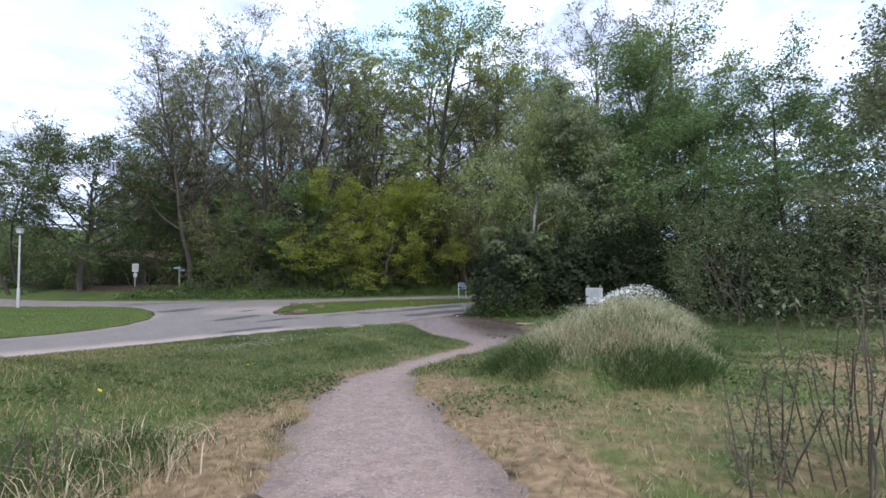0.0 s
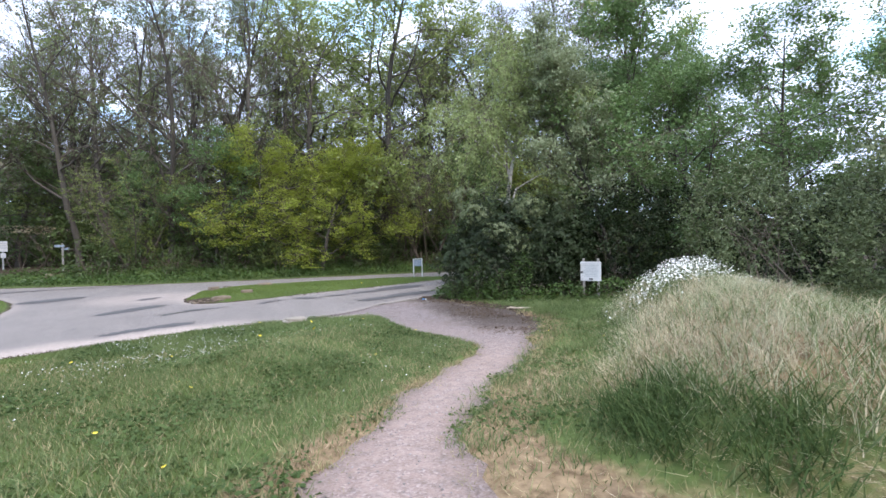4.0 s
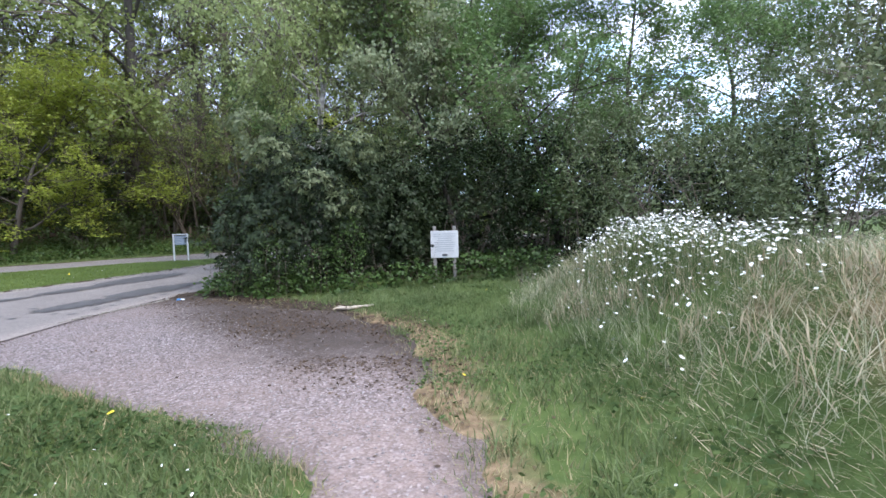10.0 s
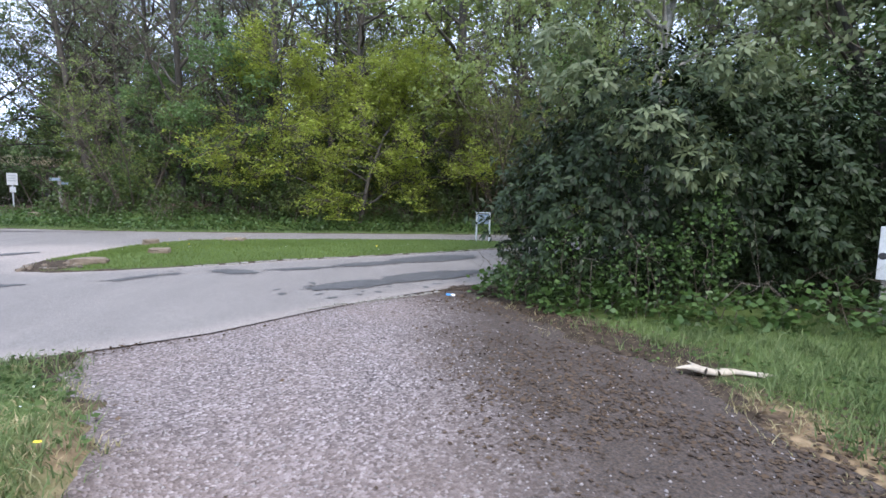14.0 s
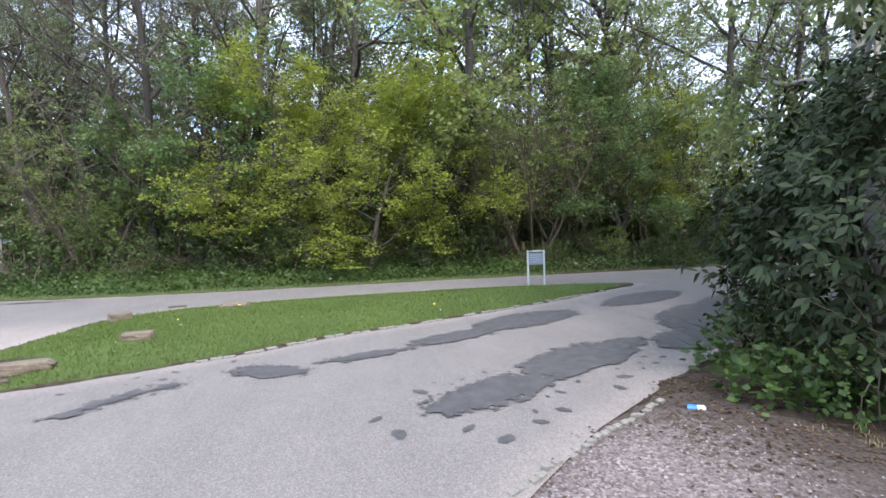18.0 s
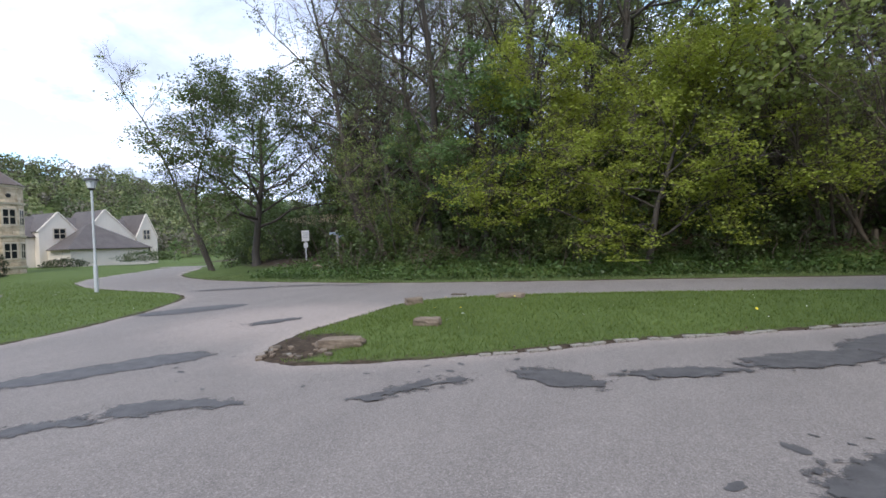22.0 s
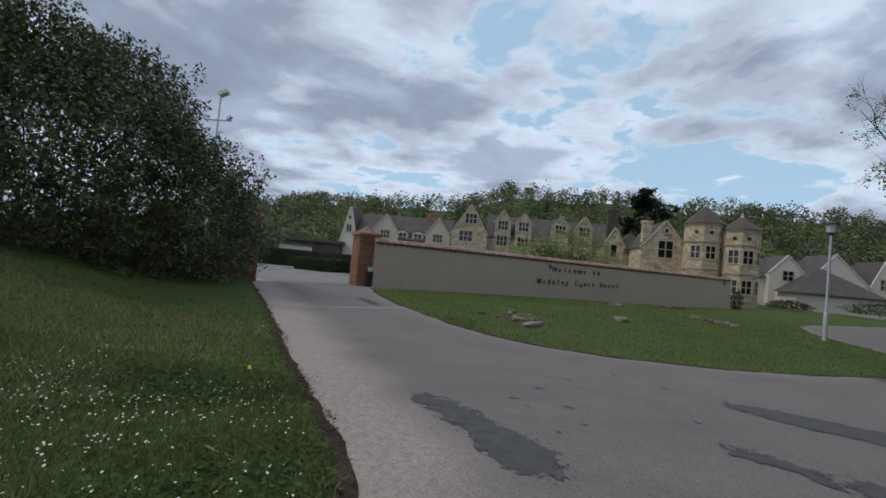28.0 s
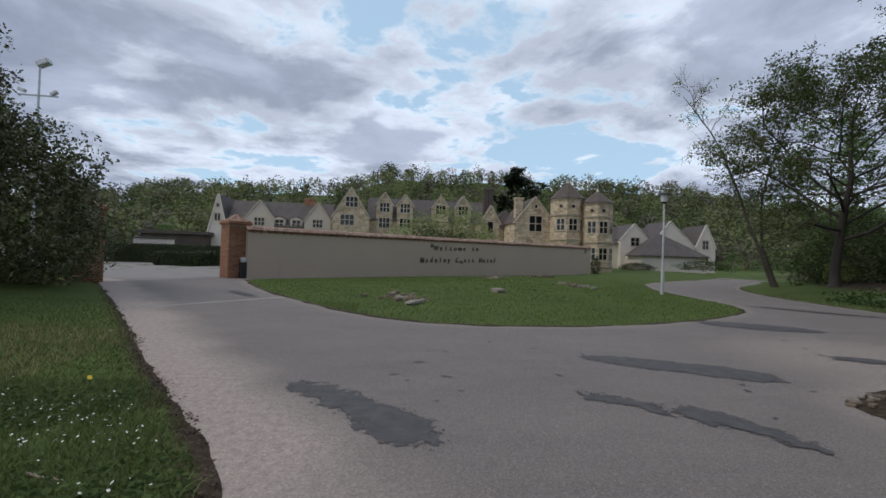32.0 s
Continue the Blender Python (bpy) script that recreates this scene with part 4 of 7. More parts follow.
def build_surfaces():
    ob, x, y = drape("road", road_wide, (-60, 30, -36, 30), 0.25, 0.0, TARMAC)
    r = road_sdf(x, y)
    ds = sdf(x, y, EDGE_SOUTH) + 0.25 * wave(x, y, 1.7, 3.0)
    edge = 1.25 * (1 - smooth(ds, 0.35, 1.5)) * smooth(-x, 8, 11) + 0.35 * (1 - smooth(-r, 0.0, 0.5)) + 0.55 * (1 - smooth(np.hypot((x + 13.5), (y + 5.5)) / 3.5, 0.3, 1))
    set_attr(ob.data, "edge", np.clip(edge, 0, 1))
    tagged(ob, "worn pale grey tarmac road with crumbling edges", "road", kind="structure")
    ob, x, y = drape("footpath", lambda a, b: np.maximum(sdf(a, b, GRAVEL_S) - 0.5, -road_sdf(a, b) - 0.05), (-9.5, 1.5, -38, -10), 0.12, -0.018, GRAVEL)
    lit = 0.95 * smooth(x + 0.6 * wave(x, y, 0.9, 4.0), -4.6, -2.2) * smooth(y, -20, -16.5) + 0.5 * (1 - smooth(-sdf(x, y, GRAVEL_S), -0.2, 0.5)) + 0.2 * smooth(x, -2.8, -1.6)
    set_attr(ob.data, "litter", np.clip(lit, 0, 1))
    set_attr(ob.data, "dust", 0.3 * smooth(-y, 15.5, 18.5) + 0.5 * smooth(-y, 19.0, 21.5))
    tagged(ob, "pinkish grey gravel footpath with trodden leaf litter", "footpath", kind="structure")


build_surfaces()

# ---- garden wall and gate ----
def place(x, y, rz=0.0, dz=0.0, s=1.0):
    return pose(x, y, gz(x, y) + dz, 0, 0, rz) @ Matrix.Scale(s, 4)


WALL_A, WALL_B = Vector((-34.6, -21.4)), Vector((-58.3, 10.4))
WALL_DIR = (WALL_B - WALL_A).normalized()
WALL_RZ = math.degrees(math.atan2(WALL_DIR.y, WALL_DIR.x))
WALL_LEN = (WALL_B - WALL_A).length


def build_wall():
    t = thing("garden_wall", pose(WALL_A.x, WALL_A.y, 0, 0, 0, WALL_RZ), "long beige rendered garden wall with a clay tile coping", "wall", kind="structure")
    bm = bmesh.new()
    box(bm, 0, WALL_LEN, -0.17, 0.17, -0.3, 2.72)
    for v in bm.verts:
        if v.co.z > 0:
            v.co.z += 0.36 * v.co.x / WALL_LEN
    part("rendered_wall", bm, RENDER_WALL, t)
    rng = random.Random(5)
    items = []
    x = 0.0
    while x < WALL_LEN:
        w = 0.19
        z = 2.72 + 0.36 * x / WALL_LEN
        for side in (-1, 1):
            for row in range(2):
                m = Matrix.Translation((x, side * (0.21 - row * 0.12), z + 0.075 + row * 0.10)) @ Matrix.Rotation(-side * radians(38 + rng.uniform(-5, 5)), 4, "X") @ Matrix.Rotation(rng.uniform(-0.05, 0.05), 4, "Z")
                items.append((m, -w * 0.48, w * 0.48, -0.10, 0.10, -0.012, 0.014))
        x += w
    mesh_part("coping_tiles", boxes_mesh("coping_tiles", items), CLAY, t, "weathered red clay coping tiles")["kind"] = "stuff"
    items = []
    for i in range(int(WALL_LEN / 0.225)):
        x = i * 0.225
        z = 2.72 + 0.36 * x / WALL_LEN
        items.append((Matrix(), x + 0.005, x + 0.215, -0.225, 0.225, z - 0.075, z - 0.008))
        if i % 2:
            items.append((Matrix(), x + 0.05, x + 0.155, -0.20, 0.20, z - 0.145, z - 0.083))
    mesh_part("dentil_course", boxes_mesh("dentil_course", items), BRICK, t, "projecting red brick course")["kind"] = "stuff"
    return t


def brick_pillar(x, y, label):
    t = thing("gate_pillar", pose(x, y, gz(x, y) - 0.02, 0, 0, WALL_RZ), label, "pillar", "gate pillars", kind="structure")
    w, high = 0.60, 3.05
    part("core", boxed(-w + 0.02, w - 0.02, -w + 0.02, w - 0.02, -0.3, high), MORTAR, t)
    rng = random.Random(3)
    items = []
    rows = int(high / 0.075)
    for r in range(rows):
        z0 = r * 0.075
        o = (r % 2) * 0.112
        for a in range(4):
            m = Matrix.Rotation(a * math.pi / 2, 4, "Z")
            u = -w
            first = True
            while u < w - 0.03:
                ln = (0.112 if (first and r % 2) else 0.225)
                e = min(u + ln, w)
                d = rng.uniform(-0.004, 0.005)
                items.append((m, u + 0.005, e - 0.005, w - 0.06, w + d, z0 + 0.005, z0 + 0.070))
                u, first = e, False
    mesh_part("brickwork", boxes_mesh("brickwork", items), BRICK, t)["kind"] = "stuff"
    bm = bmesh.new()
    for k, (e, z) in enumerate(((0.05, high), (0.10, high + 0.08), (0.05, high + 0.16))):
        box(bm, -w - e, w + e, -w - e, w + e, z, z + 0.075, 0.012)
    part("corbel_course", bm, BRICK, t)
    bm = bmesh.new()
    for k in range(5):
        e = w * (0.98 - k * 0.2)
        z = high + 0.235 + k * 0.09
        for i in range(-3, 4):
            for a in range(4):
                if abs(i) * 0.18 > e:
                    continue
                m = Matrix.Rotation(a * math.pi / 2, 4, "Z") @ Matrix.Translation((i * 0.18, e - 0.06, z)) @ Matrix.Rotation(radians(-35), 4, "X")
                box(bm, -0.085, 0.085, -0.09, 0.09, -0.015, 0.015, m=m)
    cone(bm, w * 1.2, 0.05, high + 0.22, high + 0.66, 4)
    part("tiled_cap", bm, CLAY, t)
    return t


build_wall()
GATE_R, GATE_L = (-34.95, -22.1), (-29.0, -26.6)
brick_pillar(*GATE_R, "tall red brick gate pillar with a tiled cap")
brick_pillar(*GATE_L, "red brick gate pillar half hidden by a shrub")


# ---- street lamp, signs ----
def street_lamp(x, y):
    t = thing("street_lamp", place(x, y), "slim white street lamp with a square lantern", "street lamp")
    bm = bmesh.new()
    cone(bm, 0.085, 0.085, -0.2, 1.15, 14)
    cone(bm, 0.085, 0.05, 1.15, 1.25, 14)
    part("base_column", bm, WHITE_PAINT, t, smooth=False)
    bm = bmesh.new()
    cone(bm, 0.055, 0.048, 1.2, 4.55, 14)
    part("pole", bm, WHITE_PAINT, t)
    bm = bmesh.new()
    cone(bm, 0.06, 0.16, 4.52, 4.62, 14)
    part("collar", bm, BLACK, t)
    bm = bmesh.new()
    bmesh.ops.create_cone(bm, cap_ends=True, segments=8, radius1=0.15, radius2=0.225, depth=0.33, matrix=Matrix.Translation((0, 0, 4.785)))
    part("lantern", bm, LAMP_GLASS, t)
    bm = bmesh.new()
    cone(bm, 0.30, 0.27, 4.95, 5.03, 8)
    cone(bm, 0.27, 0.05, 5.03, 5.10, 8)
    part("lamp_cap", bm, BLACK, t)
    return t


street_lamp(-28.28, 0.0)


def island_board():
    t = thing("notice_board", place(0.03, -0.05, -17), "small white two-post notice board facing the road on grass", "notice board")
    for x in (-0.27, 0.27):
        part("post", boxed(x - 0.032, x + 0.032, -0.032, 0.032, -0.25, 1.16, bevel=0.008), WHITE_PAINT, t)
    part("panel", boxed(-0.23, 0.23, -0.02, 0.02, 0.72, 1.12, bevel=0.006), PANEL_BLUE, t, "grey blue panel")
    part("top_rail", boxed(-0.31, 0.31, -0.05, 0.05, 1.162, 1.20, bevel=0.006), WHITE_PAINT, t)
    for k in range(4):
        part("print_line", boxed(-0.19, 0.15 - 0.06 * (k % 2), -0.026, -0.021, 1.03 - k * 0.075, 1.042 - k * 0.075), NOTICE_WHITE, t)
    return t


island_board()


def white_notice():
    x, y = 3.14, -13.66
    t = thing("warning_sign", pose(x, y, gz(x, y), 0, 0, -42), "weathered white notice on two wooden posts by dark bushes", "sign")
    z0 = 0.62 - gz(x, y)
    for px in (-0.27, 0.27):
        part("post", boxed(px - 0.045, px + 0.045, 0.0, 0.09, -0.3, z0 + 0.86, bevel=0.008), POST_WOOD, t)
    part("panel", boxed(-0.38, 0.38, -0.022, -0.002, z0, z0 + 0.74, bevel=0.004), NOTICE_WHITE, t)
    rng = random.Random(2)
    for k in range(9):
        w = rng.uniform(0.18, 0.31)
        part("print_line", boxed(-w, w, -0.027, -0.0225, z0 + 0.64 - k * 0.058, z0 + 0.66 - k * 0.058), GREY_INK, t)
    part("emblem", boxed(-0.07, 0.07, -0.027, -0.0225, z0 + 0.05, z0 + 0.10), BLACK, t)
    bm = bmesh.new()
    bmesh.ops.create_circle(bm, cap_ends=True, segments=9, radius=0.05, matrix=Matrix.Translation((-0.33, -0.0245, z0 + 0.33)) @ Matrix.Rotation(radians(90), 4, "X"))
    part("torn_patch", bm, BLACK, t)
    return t


white_notice()


# ---- trees of the wood ----
def r_(seed):
    return np.random.default_rng(seed)


WOODS = dict(
    oak=lambda s: tree("oak_tree", "tall oak in fresh olive-green leaf at the wood's edge", "tree", grow(r_(s), 22, 0.36, 0.18, 7.8, 22, 0.28, 0.05, 7, 5, crook=0.11), Matrix(), BARK, OAK_LEAF, 12000, 0.22, 0.52, s, flat=0.4, group="woodland trees"),
    bare=lambda s: tree("ash_tree", "tall thin ash, nearly bare with sparse young leaves", "tree", grow(r_(s), 20, 0.25, 0.24, 6.8, 21, 0.50, 0.09, 8, 6, crook=0.10), Matrix(), BARK, GREY_LEAF, 6000, 0.14, 0.34, s, group="woodland trees"),
    lime=lambda s: tree("field_maple", "spreading young maple in bright yellow-green leaf", "tree", grow(r_(s), 8.6, 0.17, 0.12, 5.4, 19, 0.06, 0.04, 8, 6, crook=0.13), Matrix(), BARK, LIME_LEAF, 27000, 0.145, 0.34, s, flat=0.7, group="roadside maples"),
    green=lambda s: tree("sycamore_tree", "dense sycamore in mid-green spring leaf", "tree", grow(r_(s), 13.5, 0.22, 0.10, 5.8, 19, 0.22, 0.04, 7, 5, crook=0.10), Matrix(), BARK, MAPLE_LEAF, 9000, 0.26, 0.48, s, flat=0.5, group="woodland trees"),
    near=lambda s: tree("hawthorn_tree", "twiggy hawthorn in fine mid-green leaf", "tree", grow(r_(s), 12.6, 0.20, 0.10, 5.4, 20, 0.20, 0.05, 8, 6, crook=0.12), Matrix(), BARK, MAPLE_LEAF, 26000, 0.155, 0.44, s, flat=0.5, group="woodland trees"),
    hazel=lambda s: tree("hazel_tree", "many-stemmed hazel with thin brown stems and sparse leaf", "tree", grow(r_(s), 9.0, 0.07, 0.18, 2.6, 42, 0.75, 0.06, 5, 4, stems=7, spread=1.4, crook=0.07), Matrix(), TWIG, OAK_LEAF, 5500, 0.13, 0.30, s, flat=0.4, group="woodland hazels"),
)
PLACES = dict(
    near=[(11.5, -6.5, 0.9), (13.5, -14, 0.78), (17.0, -1.5), (8.4, 8.2, 0.8), (18, -20, 1.0), (14.5, -24, 0.7), (10.0, -13.0, 0.78), (16.5, -17.0, 0.95), (9.0, -9.6, 0.9)],
    oak=[(-5.3, 11.6), (0.1, 12.2), (6, 16), (13, 13), (2, 27), (-1, 20), (-4.5, 25), (-8.5, 29), (20, 20), (10, 25), (30, 15), (-6, 34), (16, 34), (40, 25), (26, 28), (-35, 42, 0.7), (-24, 40, 0.8), (-28.0, 23.0, 1.0)],
    bare=[(-16, 10.5, 1.1), (-18.5, 13, 1.12), (-21, 17, 1.1), (-14.2, 17, 1.1), (-23, 14.5, 1.05), (-12, 10.2), (-25.0, 17.5, 0.95), (-29.0, 19.5, 1.0), (-26.5, 24.0, 1.1), (-26, 21, 0.72), (8.5, 14), (10, 17), (4.5, 13.5), (-17, 24), (-30, 26, 0.8), (-28, 33, 0.72), (-22, 30, 0.72), (14, 9), (22, 13), (3, 22), (-10, 26), (19, 9.5), (-8, 15), (-13, 15), (-10.5, 19), (-15.5, 21), (-19, 27), (-25, 28, 0.8), (-13, 29), (-20, 35), (-7, 37), (-27, 38, 0.8), (-16, 41), (1, 40), (-33, 35, 0.8), (-11.5, 33)],
    lime=[(-5.4, 6.9, 0.95), (-9.4, 8.8, 0.85), (-2.2, 9.4, 0.95), (12.5, 9.6)],
    green=[(-12.8, 8.8, 0.58), (-27.5, 21.5, 0.62), (25, -6, 0.8), (20, -11, 0.78), (-37, 30), (-45, 29), (-52, 38), (-60, 50), (32, 10), (28, -16, 0.65), (-16.4, 10.4, 0.7), (-20.5, 21, 0.8), (36, -3, 0.85), (5, 33), (22, 36)],
    hazel=[(3.3, 8.6), (5.4, 9.6), (1.9, 9.8, 0.9), (7.6, 9.2, 0.85), (-13.5, 10.8, 0.8), (10.2, 8.6, 0.8), (-18.0, 9.4, 0.7)],
)


def plant_woods():
    for kind, spots in PLACES.items():
        protos = [WOODS[kind](s) for s in (11, 12, 13)]
        rng = random.Random(len(kind) * 17 + len(spots))
        for i, (x, y, *sc) in enumerate(spots):
            m = pose(x, y, gz(x, y), rng.uniform(-2, 2), rng.uniform(-2, 2), rng.uniform(0, 360)) @ Matrix.Scale(rng.uniform(0.85, 1.15) * (sc[0] if sc else 1.0), 4)
            if i < 3:
                protos[i].matrix_world = m
            else:
                copy_thing(protos[i % 3], m)


plant_woods()
tree("ash_tree", "bare slanting ash beside the drive, thin grey stem", "tree", grow(r_(77), 17, 0.17, 0.35, 5.0, 12, 0.6, 0.05, 6, 7, lean=(-0.26, -0.36)), place(-39.0, 16.4), BARK, OAK_LEAF, 900, 0.16, 0.3, 77, group="woodland trees")
tree("ash_tree", "bare slanting ash beside the drive, thin grey stem", "tree", grow(r_(78), 15, 0.13, 0.40, 4.5, 11, 0.6, 0.05, 6, 7, lean=(-0.16, -0.26)), place(-37.0, 14.8), BARK, OAK_LEAF, 700, 0.16, 0.3, 78, group="woodland trees")
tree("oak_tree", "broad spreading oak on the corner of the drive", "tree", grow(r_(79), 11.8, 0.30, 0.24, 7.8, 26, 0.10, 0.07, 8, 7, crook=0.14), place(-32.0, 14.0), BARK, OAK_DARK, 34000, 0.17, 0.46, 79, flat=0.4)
tree("birch_tree", "weeping birch with fine hanging pale green leaves", "tree", grow(r_(31), 13.2, 0.15, 0.25, 4.2, 18, 0.75, 0.0, 7, 8, hang=0.5), place(1.6, -9.6), BIRCH_BARK, BIRCH_LEAF, 42000, 0.11, 0.16, 31, droop=0.9)
tree("whitebeam", "upright whitebeam with silvery pale green leaves", "tree", grow(r_(33), 11.0, 0.13, 0.15, 3.4, 18, 0.5, 0.06, 7, 5), place(6.2, -11.2), BARK, WHITEBEAM_LEAF, 24000, 0.14, 0.32, 33)

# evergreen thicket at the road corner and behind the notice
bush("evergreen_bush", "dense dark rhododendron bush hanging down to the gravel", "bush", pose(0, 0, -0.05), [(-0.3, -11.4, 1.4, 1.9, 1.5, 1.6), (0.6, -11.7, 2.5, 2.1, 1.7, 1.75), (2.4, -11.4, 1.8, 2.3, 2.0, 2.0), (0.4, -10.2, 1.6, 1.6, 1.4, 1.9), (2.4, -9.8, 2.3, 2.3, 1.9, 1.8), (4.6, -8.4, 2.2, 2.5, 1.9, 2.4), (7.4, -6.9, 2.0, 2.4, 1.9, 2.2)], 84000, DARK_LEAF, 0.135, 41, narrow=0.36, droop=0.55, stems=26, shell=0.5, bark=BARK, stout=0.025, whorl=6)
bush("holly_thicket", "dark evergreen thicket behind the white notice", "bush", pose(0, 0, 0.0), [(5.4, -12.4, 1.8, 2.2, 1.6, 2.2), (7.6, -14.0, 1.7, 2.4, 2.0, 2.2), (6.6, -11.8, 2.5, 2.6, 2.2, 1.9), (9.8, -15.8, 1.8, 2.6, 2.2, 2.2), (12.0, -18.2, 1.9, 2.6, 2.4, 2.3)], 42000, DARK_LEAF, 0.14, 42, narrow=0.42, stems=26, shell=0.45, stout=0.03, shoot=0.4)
bush("bramble_patch", "low green brambles creeping out from under the bush", "bramble", pose(0, 0, -0.03), [(-1.7, -11.3, 0.1, 0.8, 0.45, 0.45), (-0.9, -12.6, 0.1, 0.9, 0.5, 0.42), (0.6, -13.5, 0.12, 1.0, 0.45, 0.40), (2.0, -13.7, 0.15, 0.9, 0.5, 0.5), (4.0, -14.0, 0.2, 1.2, 0.8, 0.6), (5.2, -15.0, 0.2, 1.3, 0.9, 0.65), (-1.2, -10.2, 0.1, 0.8, 0.5, 0.5), (0.6, -8.7, 0.1, 1.1, 0.5, 0.5), (3.6, -6.9, 0.1, 1.6, 0.5, 0.5)], 9500, IVY_LEAF, 0.11, 43, narrow=0.75, droop=0.1, flat=0.55, shell=0.9, stems=30, stout=0.007)
bush("grey_sallow", "grey-green sallow scrub beyond the grassy mound", "shrub", pose(0, 0, 0.4), [(6.0, -19.0, 1.5, 2.2, 2.0, 1.9), (8.0, -21.5, 1.7, 2.4, 2.2, 2.1), (9.5, -24.5, 1.5, 2.2, 2.4, 1.9), (7.0, -17.0, 2.2, 2.2, 1.8, 2.2), (10.5, -20.5, 3.0, 2.6, 2.4, 2.6)], 42000, SALLOW_LEAF, 0.10, 44, narrow=0.5, shell=0.6, stems=46, stout=0.022, shoot=0.55, droop=0.1)
tree("sallow_tree", "small grey-green sallow with open twiggy crown", "tree", grow(r_(35), 8.5, 0.12, 0.12, 4.0, 15, 0.45, 0.05, 6, 6, stems=3, spread=0.8), place(11.0, -24.0), BARK, GREY_LEAF, 15000, 0.13, 0.34, 35)


def shrub_rows():
    proto = []
    for s in (51, 52, 53, 54):
        rr = r_(s)
        lumps = [(rr.normal() * 0.9, rr.normal() * 0.9, rr.uniform(0.8, 2.2), rr.uniform(1.0, 1.6), rr.uniform(1.0, 1.6), rr.uniform(0.9, 1.5)) for _ in range(5)]
        proto.append(bush("hazel_shrub", "leafy green understorey shrub at the foot of the wood", "shrub", Matrix(), lumps, 3000, SHRUB_LEAF if s != 54 else OAK_LEAF, 0.19, s, narrow=0.6, shell=0.8, stems=12, flat=0.4, group="understorey shrubs", shoot=0.5, stout=0.03, droop=0.1))
    rng = random.Random(8)
    k = 0
    for row, (off, n, s0) in enumerate(((0.9, 30, 0.72), (4.2, 24, 1.15), (9.5, 18, 1.9), (17, 14, 2.4))):
        for i in range(n):
            x = -25 + (i + rng.uniform(0.1, 0.9)) * 56 / n
            base = float(np.interp(x, [-25, -20, -16, -9, -3, 4, 10, 31], [7.5, 6.2, 4.9, 4.9, 5.5, 5.9, 5.7, 9]))
            y = base + off + rng.uniform(0, 1.6)
            if row == 0 and rng.random() < 0.3 or (x < -19 and row < 2):
                continue
            m = pose(x, y, gz(x, y) - 0.1, 0, 0, rng.uniform(0, 360)) @ Matrix.Scale(s0 * rng.uniform(0.75, 1.25), 4)
            if k < 4:
                proto[k].matrix_world = m
            else:
                copy_thing(proto[k % 4], m)
            k += 1
    for x, y, s in ((-36.5, 16.8, 0.9), (-35, 18.2, 1.0), (-33.6, 23.5, 1.0), (-39, 22, 1.3), (-30, 27, 1.3), (-26, 24, 1.2), (-31.5, 20.5, 1.2), (-33.2, 15.6, 0.75), (-24, 18.5, 1.4), (-22, 24, 1.9), (-35, 33, 2.2), (-41, 36, 2.4), (-19.0, 15.6, 1.0), (-28.5, 30, 1.8), (-44, 27, 1.8), (15, -3.5, 1.3), (20, 1.0, 1.6), (26, -1, 1.7), (16, -9, 1.9), (22, -15, 2.0)):
        copy_thing(proto[k % 4], pose(x, y, gz(x, y) - 0.1, 0, 0, k * 47) @ Matrix.Scale(s, 4))
        k += 1


shrub_rows()
bush("dead_bough", "pale brown dead bough spreading flat under the trees", "branch", pose(-28.5, 17.5, gz(-28.5, 17.5)), [(0, 0, 3.1, 3.2, 1.6, 0.35), (2.6, -1.2, 2.9, 1.8, 1.0, 0.25)], 1500, STRAW, 0.16, 71, narrow=0.25, shell=0.95, stems=14)


def ground_ivy():
    rng = r_(90)
    n = 22000
    x = rng.uniform(-26, 16, n)
    y = np.interp(x, [-26, -20, -16, -9, -3, 4, 10, 16], [6.6, 5.2, 4.2, 4.4, 5.0, 5.3, 5.2, 6.2]) + rng.random(n) ** 1.5 * 5.0
    c = np.stack([x, y, ground_z(x, y) + rng.random(n) ** 2 * 0.45], 1)
    v, f = leaf_quads(rng, c, 0.15, 0.09, 0.0, 0.5)
    ob = mesh_part("woodland_floor_plants", fast_mesh("woodland_floor_plants", v, f), IVY_LEAF)
    tagged(ob, "low green ground plants along the wood's edge", "undergrowth", kind="stuff")


ground_ivy()

bush("climbing_ivy", "fresh green ivy climbing the foot of the dark bush", "ivy", pose(0, 0, 0), [(-1.1, -12.45, 0.7, 0.55, 0.35, 0.7), (-0.2, -12.95, 0.6, 0.6, 0.3, 0.6), (0.5, -13.1, 1.1, 0.45, 0.3, 0.7), (-1.75, -11.9, 0.3, 0.4, 0.45, 0.4)], 2600, IVY_LEAF, 0.065, 47, narrow=0.8, droop=0.35, flat=0.3, shell=0.6, stems=14, stout=0.007)

# thicket across the side road
bush("woodland_thicket", "dark leafy thicket at the bend of the side road", "thicket", pose(0, 0, 0.4), [(-34.5, 19.5, 2.0, 3.2, 2.4, 2.6), (-31.5, 22.0, 2.6, 3.0, 2.4, 3.0), (-25.5, 21.0, 2.4, 3.0, 2.4, 3.0), (-38.0, 22.5, 2.4, 3.4, 2.8, 3.0), (-23.5, 16.5, 1.8, 2.6, 2.2, 2.4), (-42.0, 26.5, 2.6, 3.6, 3.0, 3.4)], 26000, SHRUB_LEAF, 0.20, 62, narrow=0.6, shell=0.5, stems=34, shoot=0.6)

